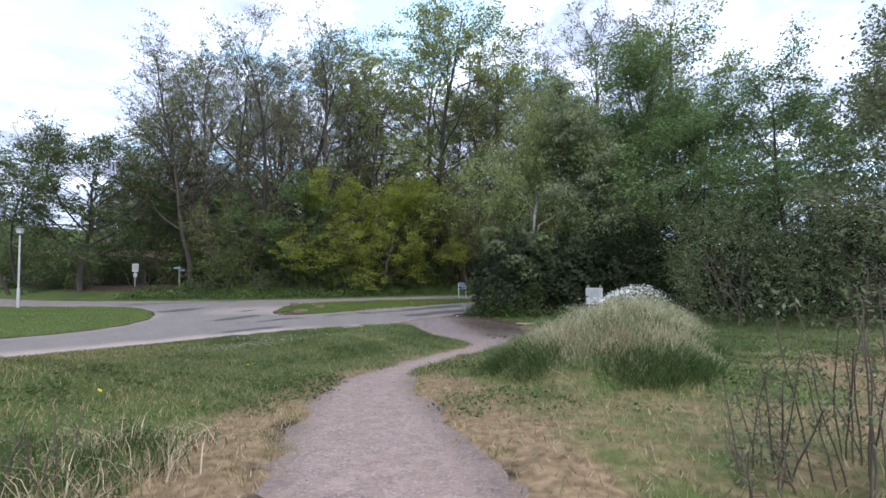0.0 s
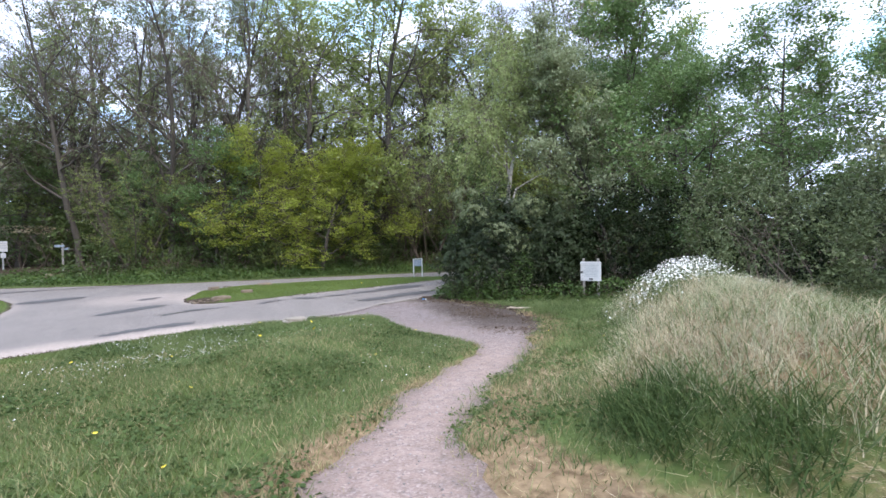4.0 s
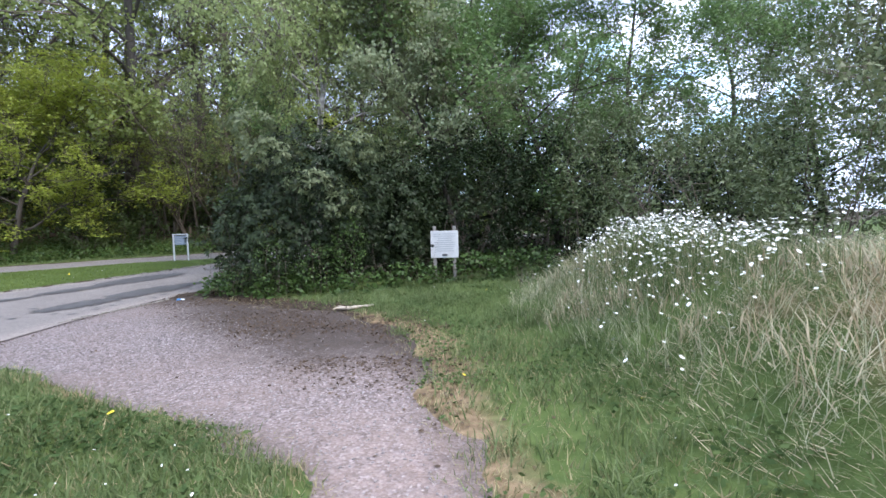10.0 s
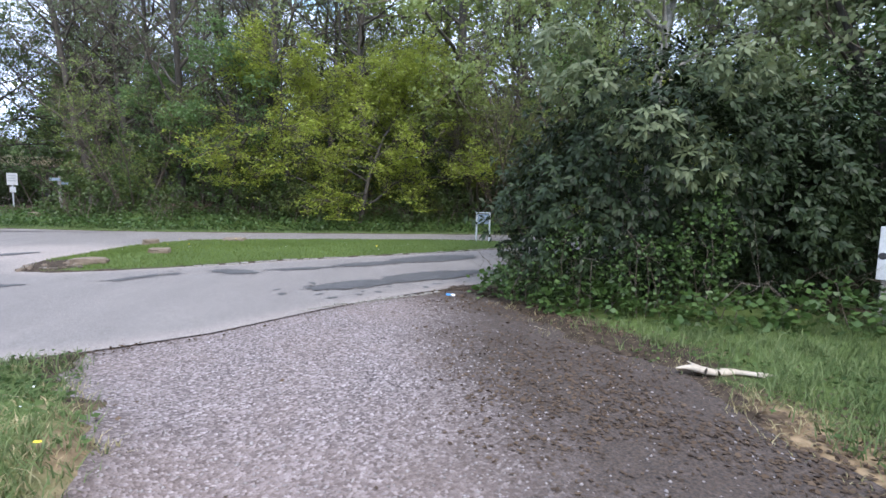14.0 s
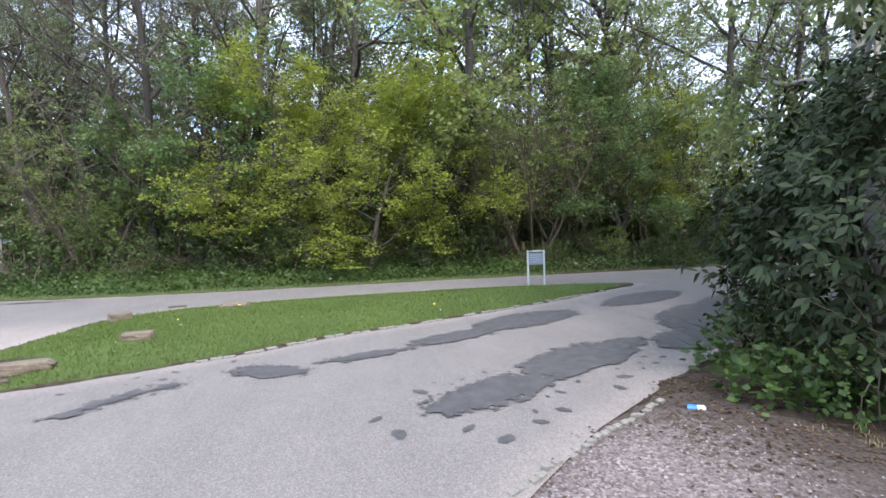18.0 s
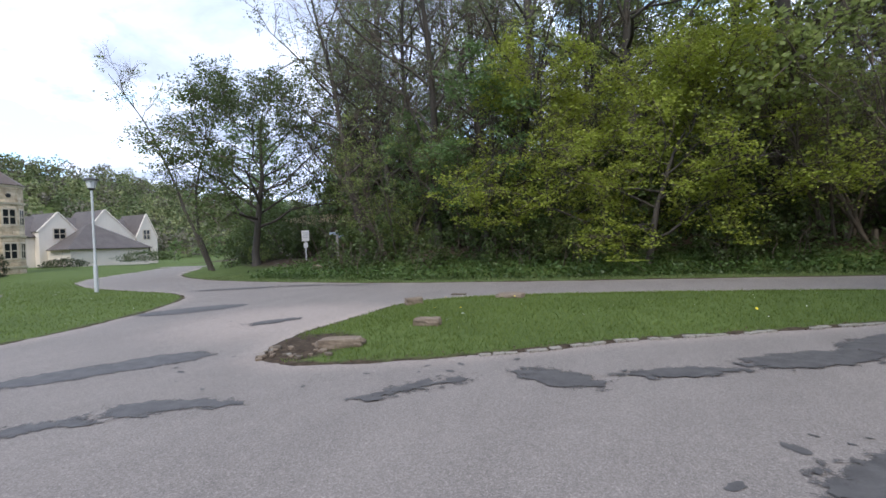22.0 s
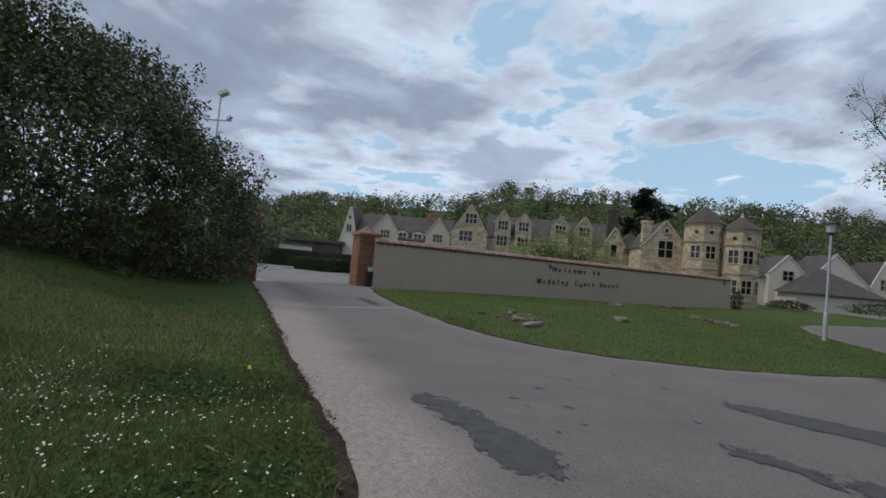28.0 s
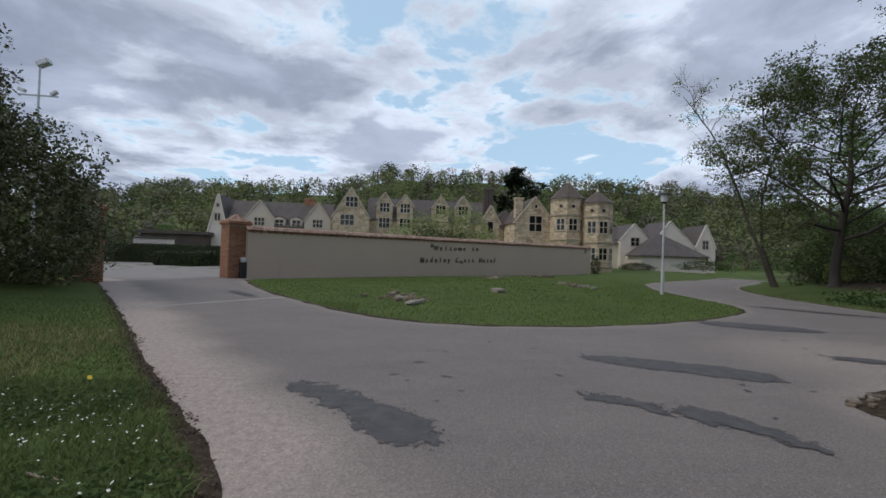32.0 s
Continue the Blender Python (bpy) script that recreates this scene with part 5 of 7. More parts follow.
bush("rhododendron_spray", "pale grey-green leafy sprays hanging from the dark bush", "bush", pose(0, 0, 0), [(-1.0, -12.3, 3.3, 0.75, 0.45, 0.35), (-0.2, -12.9, 2.6, 0.7, 0.4, 0.3), (0.3, -13.1, 2.1, 0.5, 0.3, 0.35), (-1.3, -11.8, 4.0, 0.6, 0.5, 0.4), (0.9, -13.0, 3.5, 0.7, 0.4, 0.4)], 2600, GREY_LEAF, 0.16, 46, narrow=0.33, droop=0.6, shell=0.9, stems=2, stout=0.006, bark=BARK, whorl=8)

# big shrub by the gate
bush("willow_shrub", "huge rounded grey-green shrub overhanging the mown verge", "shrub", pose(0, 0, 0.3), [(-23.5, -27.0, 2.4, 4.0, 3.4, 3.0), (-20.8, -28.0, 3.0, 4.2, 3.8, 3.6), (-17.6, -29.0, 3.4, 4.2, 4.2, 4.0), (-26.4, -27.2, 1.8, 2.4, 2.2, 2.4), (-22.0, -29.0, 4.6, 3.6, 3.6, 3.2), (-16.2, -29.8, 3.0, 2.6, 3.2, 3.2), (-24.8, -27.6, 4.2, 1.3, 1.2, 1.3), (-22.4, -28.2, 6.6, 1.5, 1.4, 1.5), (-19.6, -28.6, 6.4, 1.6, 1.5, 1.6), (-17.0, -29.2, 7.0, 1.5, 1.5, 1.5)], 165000, WILLOW_LEAF, 0.15, 61, narrow=0.52, shell=0.55, stems=90, stout=0.03, shoot=0.6, droop=0.05)

# ---- far hill with its woods ----


def far_woods():
    rng = r_(100)
    for mat, label, seed, share in ((HILL_LEAF, "distant hillside woodland in mixed spring greens", 1, 0.5), (HILL_GREEN, "darker trees on the distant wooded hillside", 2, 0.25), (HILL_BROWN, "still bare brown trees on the distant hillside", 3, 0.25)):
        n = int(2000 * share)
        x = -rng.uniform(128, 290, n)
        y = rng.uniform(-190, 330, n) * (-x / 230)
        z = land(x, y)
        k = 100
        c = np.stack([x, y, z], 1)
        size = rng.uniform(1.9, 3.6, n) + 1.6 * rng.random(n) ** 4
        d = unit(rng.normal(size=(n, k, 3)))
        p = c[:, None] + np.array([0, 0, 1.0]) * (size * 1.25)[:, None, None] + d * (size[:, None] * rng.uniform(0.6, 1.05, (n, k)))[:, :, None] * np.array([1, 1, 1.25])
        v, f = leaf_quads(rng, p.reshape(-1, 3), 1.0, 0.8, 0.0, 0.3)
        ob = mesh_part("distant_woodland", fast_mesh("distant_woodland", v, f), mat)
        tagged(ob, label, "woodland", kind="stuff")


far_woods()


def wood_depths():
    """The deep of the wood behind the front trees."""
    rng = r_(101)
    for mat, n, label in ((HILL_BROWN, 130, "brown twiggy depths of the wood behind the road"), (HILL_GREEN, 110, "green depths of the wood behind the road")):
        x, y = rng.uniform(-48, 50, n), rng.uniform(40, 72, n)
        size = rng.uniform(3.0, 5.5, n)
        k = 260
        d = unit(rng.normal(size=(n, k, 3)))
        up = np.stack([x, y, land(x, y) + rng.uniform(2, 11, n)], 1)
        q = up[:, None] + d * (size[:, None] * rng.uniform(0.5, 1.1, (n, k)))[:, :, None]
        v, f = leaf_quads(rng, q.reshape(-1, 3), 0.75, 0.5, 0.0, 0.2)
        tagged(mesh_part("deep_woodland", fast_mesh("deep_woodland", v, f), mat), label, "woodland", kind="stuff")


wood_depths()


def near_hotel_trees():
    rng = random.Random(4)
    proto = tree("sycamore_tree", "leafy tree standing behind the hotel roofs", "tree", grow(r_(14), 15, 0.20, 0.08, 5.8, 14, 0.22, 0.03, 5, 3), Matrix(), BARK, MAPLE_LEAF, 5000, 0.38, 0.5, 14, flat=0.5, group="trees behind the hotel")
    spots = [(-92, -50, 0.75), (-88, -58, 0.8), (-84, -64, 0.9), (-74, -58, 0.75), (-66, -54, 0.8), (-100, -40, 0.8), (-104, -24, 0.8), (-108, -6, 0.85), (-100, 24, 0.8), (-106, 40, 0.9), (-112, 54, 1.0), (-96, 60, 0.9), (-86, 66, 0.95), (-72, 62, 0.95), (-60, 50, 0.85), (-58, -50, 0.8), (-52, -52, 0.75), (-46, -48, 0.7)]
    for i, (x, y, s) in enumerate(spots):
        m = pose(x, y, gz(x, y), 0, 0, rng.uniform(0, 360)) @ Matrix.Scale(s * (0.5 if -110 < x < -80 and abs(y) < 51 else 0.85), 4)
        if i == 0:
            proto.matrix_world = m
        else:
            copy_thing(proto, m)
    # cedar behind the towers
    thick, thin, leaf = grow(r_(36), 15.5, 0.4, 0.2, 6.0, 18, 0.05, 0.0, 7, 5, top=0.15)
    tree("cedar_tree", "dark spreading cedar rising behind the hotel roofs", "tree", (thick, thin, leaf), place(-88, 11), BARK, FIR_LEAF, 9000, 0.55, 0.45, 36, flat=0.8)


near_hotel_trees()


# ---- hotel ----
def window(parent, x, y, z, w, h, nx=2, ny=2, face=Matrix()):
    """A stone-framed mullioned window on a wall that faces +x; z is its middle."""
    m = Matrix.Translation((x, y, z)) @ face
    bm = bmesh.new()
    e = 0.14
    rings = [[bm.verts.new((d, *p)) for p in ((-u, -v), (u, -v), (u, v), (-u, v))] for d, u, v in ((-0.15, w / 2 + e, h / 2 + e), (0.07, w / 2 + e, h / 2 + e), (0.07, w / 2, h / 2), (-0.15, w / 2, h / 2))]
    for r in range(4):
        for k in range(4):
            bm.faces.new((rings[r][k], rings[r][(k + 1) % 4], rings[(r + 1) % 4][(k + 1) % 4], rings[(r + 1) % 4][k]))
    bmesh.ops.recalc_face_normals(bm, faces=bm.faces)
    bmesh.ops.transform(bm, matrix=m, verts=bm.verts)
    fr = part("window", bm, FRAME_STONE, parent)
    bars = [("mullion", -0.10, 0.045, -w / 2 + w * i / nx - 0.055, -w / 2 + w * i / nx + 0.055, -h / 2, h / 2) for i in range(1, nx)] + [("transom", -0.09, 0.04, -w / 2, w / 2, -h / 2 + h * q / ny - 0.045, -h / 2 + h * q / ny + 0.045) for q in range(1, ny)]
    for bar, *d in bars:
        bm = boxed(*d)
        bmesh.ops.transform(bm, matrix=m, verts=bm.verts)
        part(bar, bm, FRAME_STONE, fr)
    bm = boxed(-0.03, 0.012, -w / 2, w / 2, -h / 2, h / 2)
    bmesh.ops.transform(bm, matrix=m, verts=bm.verts)
    part("pane", bm, GLASS, fr)


def slab_roof(parent, quads, mat, thick=0.14, name="roof"):
    bm = bmesh.new()
    for q in quads:
        bm.faces.new([bm.verts.new(p) for p in q])
    bmesh.ops.recalc_face_normals(bm, faces=bm.faces)
    r = bmesh.ops.extrude_face_region(bm, geom=bm.faces[:])
    bmesh.ops.translate(bm, vec=(0, 0, thick), verts=[v for v in r["geom"] if isinstance(v, bmesh.types.BMVert)])
    bmesh.ops.recalc_face_normals(bm, faces=bm.faces)
    part(name, bm, mat, parent)


def gable_wall(bm, x0, x1, y0, y1, z0, eave, ridge, peak=None):
    """A solid house body whose gable faces x; the ridge runs along x."""
    c = (y0 + y1) / 2 if peak is None else peak
    f = [bm.verts.new((x1, *p)) for p in ((y0, z0), (y1, z0), (y1, eave), (c, ridge), (y0, eave))]
    b = [bm.verts.new((x0, *p)) for p in ((y0, z0), (y1, z0), (y1, eave), (c, ridge), (y0, eave))]
    bm.faces.new(f)
    bm.faces.new(b[::-1])
    for i in range(5):
        bm.faces.new((f[i], b[i], b[(i + 1) % 5], f[(i + 1) % 5]))
    bmesh.ops.recalc_face_normals(bm, faces=bm.faces)


def front_gable(parent, x, y0, y1, eave, ridge, depth, wall, roof, z0=-1.0, coping=True, peak=None, wname="wall"):
    bm = bmesh.new()
    gable_wall(bm, x - depth, x, y0, y1, z0, eave, ridge, peak)
    part(wname, bm, wall, parent)
    c = (y0 + y1) / 2 if peak is None else peak
    o = 0.12
    slab_roof(parent, [[(x - 0.12, y0 - o, eave - 0.06), (x - depth - 0.1, y0 - o, eave - 0.06), (x - depth - 0.1, c, ridge + 0.04), (x - 0.12, c, ridge + 0.04)], [(x - 0.12, c, ridge + 0.04), (x - depth - 0.1, c, ridge + 0.04), (x - depth - 0.1, y1 + o, eave - 0.06), (x - 0.12, y1 + o, eave - 0.06)]], roof)
    if coping:
        for a, b in (((y0 - 0.15, eave - 0.08), (c, ridge + 0.14)), ((c, ridge + 0.14), (y1 + 0.15, eave - 0.08))):
            bm = bmesh.new()
            ln = math.hypot(b[0] - a[0], b[1] - a[1])
            box(bm, x - 0.14, x + 0.10, 0, ln, -0.05, 0.13, m=Matrix.Translation((0, a[0], a[1])) @ Matrix.Rotation(math.atan2(b[1] - a[1], b[0] - a[0]), 4, "X"))
            part("gable_coping", bm, FRAME_STONE if wall is not WHITE_WALL else WHITE_WALL, parent)


def long_range(parent, x, y0, y1, eave, ridge, depth, wall, roof):
    part("wall", boxed(x - depth, x, y0, y1, -1.0, eave), wall, parent)
    o, c = 0.3, x - depth / 2
    gable = [(x, eave), (c, ridge - 0.1), (x - depth, eave)]
    for yy, k in ((y0, 0.3), (y1, -0.3)):
        bm = bmesh.new()
        f0 = [bm.verts.new((p, yy, q)) for p, q in gable]
        f1 = [bm.verts.new((p, yy + k, q)) for p, q in gable]
        bm.faces.new(f0)
        bm.faces.new(f1[::-1])
        for n in range(3):
            bm.faces.new((f0[n], f1[n], f1[(n + 1) % 3], f0[(n + 1) % 3]))
        bmesh.ops.recalc_face_normals(bm, faces=bm.faces)
        part("gable_end", bm, wall, parent)
    slab_roof(parent, [[(x + o, y0 - 0.2, eave - 0.22), (x + o, y1 + 0.2, eave - 0.22), (c, y1 + 0.2, ridge), (c, y0 - 0.2, ridge)], [(c, y0 - 0.2, ridge), (c, y1 + 0.2, ridge), (x - depth - o, y1 + 0.2, eave - 0.22), (x - depth - o, y0 - 0.2, eave - 0.22)]], roof)


def chimney(parent, x, y, z0, z1, w, mat, shafts=1):
    bm = bmesh.new()
    for i in range(shafts):
        yy = y + (i - (shafts - 1) / 2) * w * 1.05
        box(bm, x - w / 2, x + w / 2, yy - w / 2, yy + w / 2, z0, z1 - 0.35, 0.03)
        box(bm, x - w * 0.6, x + w * 0.6, yy - w * 0.6, yy + w * 0.6, z1 - 0.35, z1, 0.03)
    part("chimney", bm, mat, parent)


def build_hotel():
    wing = thing("hotel_wing", pose(0, 0, 0), "long cream rendered hotel wing with dark tiled roof and gablets", "house", "hotel buildings")
    X = -78.5
    long_range(wing, X, -35.6, -21.0, 5.4, 9.15, 8, PINK_WALL, SLATE)
    front_gable(wing, X + 0.6, -38.0, -35.4, 3.6, 9.5, 8.5, WHITE_WALL, SLATE, peak=-36.75)
    window(wing, X + 0.6, -36.75, 6.3, 0.7, 1.0, 2, 1)
    window(wing, X + 0.6, -36.75, 8.0, 0.3, 0.4, 1, 1)
    for y, w, top in ((-31.05, 4.1, 8.85), (-22.8, 3.8, 8.9)):
        front_gable(wing, X + 0.35, y - w / 2, y + w / 2, 6.2, top, 4.0, PINK_WALL, SLATE, coping=True)
        window(wing, X + 0.35, y, 5.9, 1.35, 1.1, 3, 2)
    for y in (-28.3, -25.9):
        front_gable(wing, X + 0.1, y - 0.85, y + 0.85, 6.4, 6.75, 2.2, PINK_WALL, SLATE, 5.0, False, wname="dormer")
        window(wing, X + 0.1, y, 5.75, 1.1, 1.05, 2, 2)
    chimney(wing, X - 4, -24.6, 8.6, 10.0, 0.8, BRICK, 2)
    house = thing("hotel_house", pose(0, 0, 0), "tall buff stone gabled house of the old hotel", "house", "hotel buildings")
    front_gable(house, -77.6, -20.7, -15.3, 6.9, 11.3, 9, RUBBLE, SLATE)
    window(house, -77.6, -17.9, 9.35, 1.7, 1.45, 3, 2)
    window(house, -77.6, -18.5, 6.65, 1.9, 1.5, 3, 2)
    window(house, -77.6, -18.5, 3.0, 2.0, 1.6, 3, 2)
    rng_ = thing("hotel_range", pose(0, 0, 0), "stone hotel range with gabled dormers under a dark tiled roof", "house", "hotel buildings")
    X = -80.5
    long_range(rng_, X, -15.4, 4.0, 7.2, 10.8, 8, RUBBLE, SLATE)
    for i, (y, top) in enumerate(((-13.0, 11.2), (-9.8, 11.0), (-4.2, 11.0), (-0.6, 11.2))):
        front_gable(rng_, X + 0.3, y - 1.25, y + 1.25, 9.3, top, 4.0, RUBBLE, SLATE)
        window(rng_, X + 0.3, y, 9.0, 1.45, 1.35, 3, 2)
        if i in (0, 1):
            window(rng_, X + 0.3, y, 6.6, 1.55, 1.5, 3, 2)
    porch = thing("hotel_porch", pose(0, 0, 0), "narrow stone gable with a pair of tall chimney shafts", "house", "hotel buildings")
    front_gable(porch, -74.5, 1.2, 3.9, 6.7, 9.3, 4.5, RUBBLE, BROWN_TILES)
    window(porch, -74.5, 2.5, 6.2, 0.8, 1.6, 1, 1)
    chimney(porch, -76.0, 2.4, 7.5, 12.1, 0.72, BROWN_TILES, 2)
    part("low_wing_wall", boxed(-80, -74.9, 3.9, 7.4, -1, 6.2), RUBBLE, porch)
    bm = bmesh.new()
    bmesh.ops.create_cone(bm, cap_ends=True, segments=4, radius1=4.1, radius2=0.4, depth=2.8, matrix=Matrix.Translation((-77.4, 5.4, 7.55)) @ Matrix.Rotation(radians(45), 4, "Z"))
    part("pyramid_roof", bm, BROWN_TILES, porch)
    hall = thing("gatehouse_hall", pose(0, 0, 0), "buff stone gatehouse wing with mullioned window and chimney", "house", "hotel buildings")
    front_gable(hall, -69.5, 4.7, 10.5, 6.6, 10.1, 8, RUBBLE, BROWN_TILES, peak=7.6)
    window(hall, -69.5, 7.7, 6.6, 1.75, 2.1, 2, 2)
    window(hall, -69.5, 7.7, 9.0, 0.35, 0.5, 1, 1)
    chimney(hall, -71.2, 5.7, 5.5, 10.3, 1.05, RUBBLE)
    for cx, cy, r, eave, top, strings, wins in ((-68.4, 11.8, 2.25, 10.0, 12.3, (7.75, 4.4), ((6.45, 1.5),)), (-66.6, 15.3, 2.05, 9.4, 11.0, (7.5, 4.1), ((6.1, 1.5), (2.6, 1.5)))):
        t = thing("gatehouse_tower", pose(cx, cy, 0), "octagonal buff stone gatehouse tower with a pointed tiled cap", "tower", "gatehouse towers")
        bm = bmesh.new()
        bmesh.ops.create_cone(bm, cap_ends=True, segments=8, radius1=r, radius2=r, depth=eave + 1, matrix=Matrix.Translation((0, 0, (eave - 1) / 2)) @ Matrix.Rotation(radians(22.5), 4, "Z"))
        part("wall", bm, RUBBLE, t)
        for z in (*strings, eave - 0.15, 0.9):
            bm = bmesh.new()
            bmesh.ops.create_cone(bm, cap_ends=True, segments=8, radius1=r + 0.10, radius2=r + 0.16, depth=0.22, matrix=Matrix.Translation((0, 0, z)) @ Matrix.Rotation(radians(22.5), 4, "Z"))
            part("string_course", bm, FRAME_STONE, t)
        bm = bmesh.new()
        bmesh.ops.create_cone(bm, cap_ends=True, segments=8, radius1=r + 0.3, radius2=0.22, depth=top - eave, matrix=Matrix.Translation((0, 0, (eave + top) / 2)) @ Matrix.Rotation(radians(22.5), 4, "Z"))
        part("roof", bm, BROWN_TILES, t)
        bm = bmesh.new()
        cone(bm, 0.26, 0.06, top - 0.1, top + 0.5, 8)
        cone(bm, 0.03, 0.02, top + 0.4, top + 1.3, 6)
        part("finial", bm, FRAME_STONE, t)
        ap = r * math.cos(radians(22.5))
        for z, h in wins:
            for a in (-45, 0, 45):
                window(t, ap * math.cos(radians(a)), ap * math.sin(radians(a)), z, 1.05, h, 2, 2, Matrix.Rotation(radians(a), 4, "Z"))
        for a in (0, -45):
            bm = bmesh.new()
            bmesh.ops.create_cone(bm, cap_ends=True, segments=12, radius1=0.22, radius2=0.22, depth=0.1, matrix=Matrix.Rotation(radians(a), 4, "Z") @ Matrix.Translation((ap + 0.02, 0, eave - 1.1)) @ Matrix.Rotation(radians(90), 4, "Y"))
            part("roundel", bm, BLACK, t)
    right = thing("hotel_annexe", pose(0, 0, 0), "cream gabled hotel annexe with a dark hipped lean-to", "house", "hotel buildings")
    X = -84.0
    long_range(right, X - 1.0, 27.0, 47.0, 5.0, 8.0, 8, WHITE_WALL, SLATE)
    front_gable(right, X, 28.4, 33.6, 5.6, 8.3, 6, WHITE_WALL, SLATE)
    window(right, X, 31.1, 5.3, 1.5, 1.4, 2, 2)
    front_gable(right, X + 0.6, 33.8, 42.2, 4.6, 9.0, 7, WHITE_WALL, SLATE, peak=37.4)
    front_gable(right, X + 0.2, 42.8, 46.6, 4.6, 8.6, 6, WHITE_WALL, SLATE)
    window(right, X + 0.2, 44.6, 5.2, 1.1, 1.5, 2, 2)
    window(right, X + 0.2, 44.6, 2.4, 1.1, 1.5, 2, 2)
    part("lean_to_wall", boxed(X, X + 5.0, 29.4, 41.2, -1, 3.0), WHITE_WALL, right)
    slab_roof(right, [[(X + 5.4, 28.8, 2.8), (X + 5.4, 41.6, 2.8), (X + 0.7, 35.4, 6.7), (X + 0.7, 34.6, 6.7)], [(X + 5.4, 28.8, 2.8), (X + 0.7, 34.6, 6.7), (X + 0.7, 28.8, 2.8)], [(X + 5.4, 41.6, 2.8), (X + 0.7, 41.6, 2.8), (X + 0.7, 35.4, 6.7)]], SLATE, 0.12, "hipped_roof")
    low = thing("garage_block", pose(0, 0, 0), "long low brown shed with a flat dark roof", "shed")
    part("wall", boxed(-84, -76, -46, -37.5, -1, 3.6), BROWN_TILES, low)
    part("flat_roof", boxed(-84.4, -75.5, -46.4, -37.1, 3.6, 4.0), SLATE, low)
    van = thing("white_screen", pose(-70, -42.6, 0.0), "low white rendered screen wall in the courtyard", "wall")
    part("panel", boxed(-0.15, 0.15, -2.2, 2.2, -0.5, 2.1, bevel=0.03), WHITE_WALL, van)


build_hotel()


def hedge(x0, x1, y0, y1, z1, seed):
    rng = r_(seed)
    t = thing("clipped_hedge", pose((x0 + x1) / 2, (y0 + y1) / 2, gz((x0 + x1) / 2, (y0 + y1) / 2)), "neatly clipped dark green box hedge", "hedge", "clipped hedges")
    hx, hy = (x1 - x0) / 2, (y1 - y0) / 2
    part("inner_mass", boxed(-hx + 0.12, hx - 0.12, -hy + 0.12, hy - 0.12, -0.2, z1 - 0.1), HEDGE, t)
    n = int(700 * (hx * z1 + hy * z1 + hx * hy))
    p = rng.uniform(-1, 1, (n, 3))
    ax = rng.integers(0, 3, n)
    p[np.arange(n), ax] = np.where(ax == 2, 1.0, np.sign(p[np.arange(n), ax]))
    p = p * np.array([hx, hy, z1 / 2]) + np.array([0, 0, z1 / 2]) + rng.normal(size=(n, 3)) * 0.05
    v, f = leaf_quads(rng, p, 0.16, 0.10, 0, 0.2)
    mesh_part("clipped_leaves", fast_mesh("clipped_leaves", v, f), HEDGE, t)["kind"] = "stuff"


hedge(-53.5, -51.5, -33.6, -29.6, 1.2, 1)
hedge(-56.0, -54.0, -31.0, -25.0, 1.3, 2)
hedge(-61, -59.6, -44, -29, 1.9, 3)
def garden_store():
    t = thing("garden_store", place(-63.6, -38.8, 6), "low pale rendered garden store behind the hedges", "shed")
    part("wall", boxed(-1.2, 1.2, -1.7, 1.7, -0.3, 2.6, bevel=0.02), WHITE_WALL, t)
    part("roof", boxed(-1.35, 1.35, -1.85, 1.85, 2.602, 2.75, bevel=0.03), SLATE, t, "dark flat roof")
    part("door", boxed(1.202, 1.24, -0.5, 0.4, 0.0, 2.05, bevel=0.01), POST_WOOD, t, "weathered plank door")


garden_store()
bush("topiary", "dark round clipped shrub beside the courtyard", "shrub", place(-58.0, -40.0), [(0, 0, 1.9, 1.0, 1.0, 1.2), (0, 0, 0.6, 0.5, 0.5, 0.6)], 900, HEDGE, 0.22, 81, stems=4)
bush("flowering_shrub", "leafy shrubs rising behind the garden wall", "shrub", pose(-50.5, -7.5, 0.5), [(0, 0, 3.2, 1.8, 2.2, 2.7), (1.5, -2.8, 2.8, 1.5, 1.7, 2.2), (-1.2, 2.4, 3.6, 1.6, 1.8, 2.3), (0.6, -4.6, 2.3, 1.2, 1.2, 1.6), (-2.4, 4.2, 2.2, 1.6, 1.6, 1.8)], 8200, BIRCH_LEAF, 0.22, 82, stems=9)
bush("flowering_shrub", "leafy shrubs rising behind the garden wall", "shrub", pose(-47.8, -9.5, 0.4), [(0, 0, 2.1, 1.4, 1.8, 1.9), (-1.4, 2.4, 1.9, 1.3, 1.7, 1.7)], 3600, SHRUB_LEAF, 0.22, 83, stems=9)
bush("conifer_shrub", "dark narrow clipped shrub at the end of the wall", "shrub", place(-59.2, 11.6), [(0, 0, 0.9, 0.55, 0.55, 1.1)], 700, HEDGE, 0.2, 86, stems=3)
bush("flowering_shrub", "low round shrubs before the annexe", "shrub", pose(-74.5, 37.5, 0.7), [(0, 0, 0.6, 1.2, 4.4, 1.0)], 2200, SHRUB_LEAF, 0.25, 84, stems=5)
bush("flowering_shrub", "low dark shrub at the tower's foot", "shrub", pose(-72, 24.5, 0.5), [(0, 0, 0.4, 1.0, 2.6, 0.7)], 1200, HEDGE, 0.25, 85, stems=4)


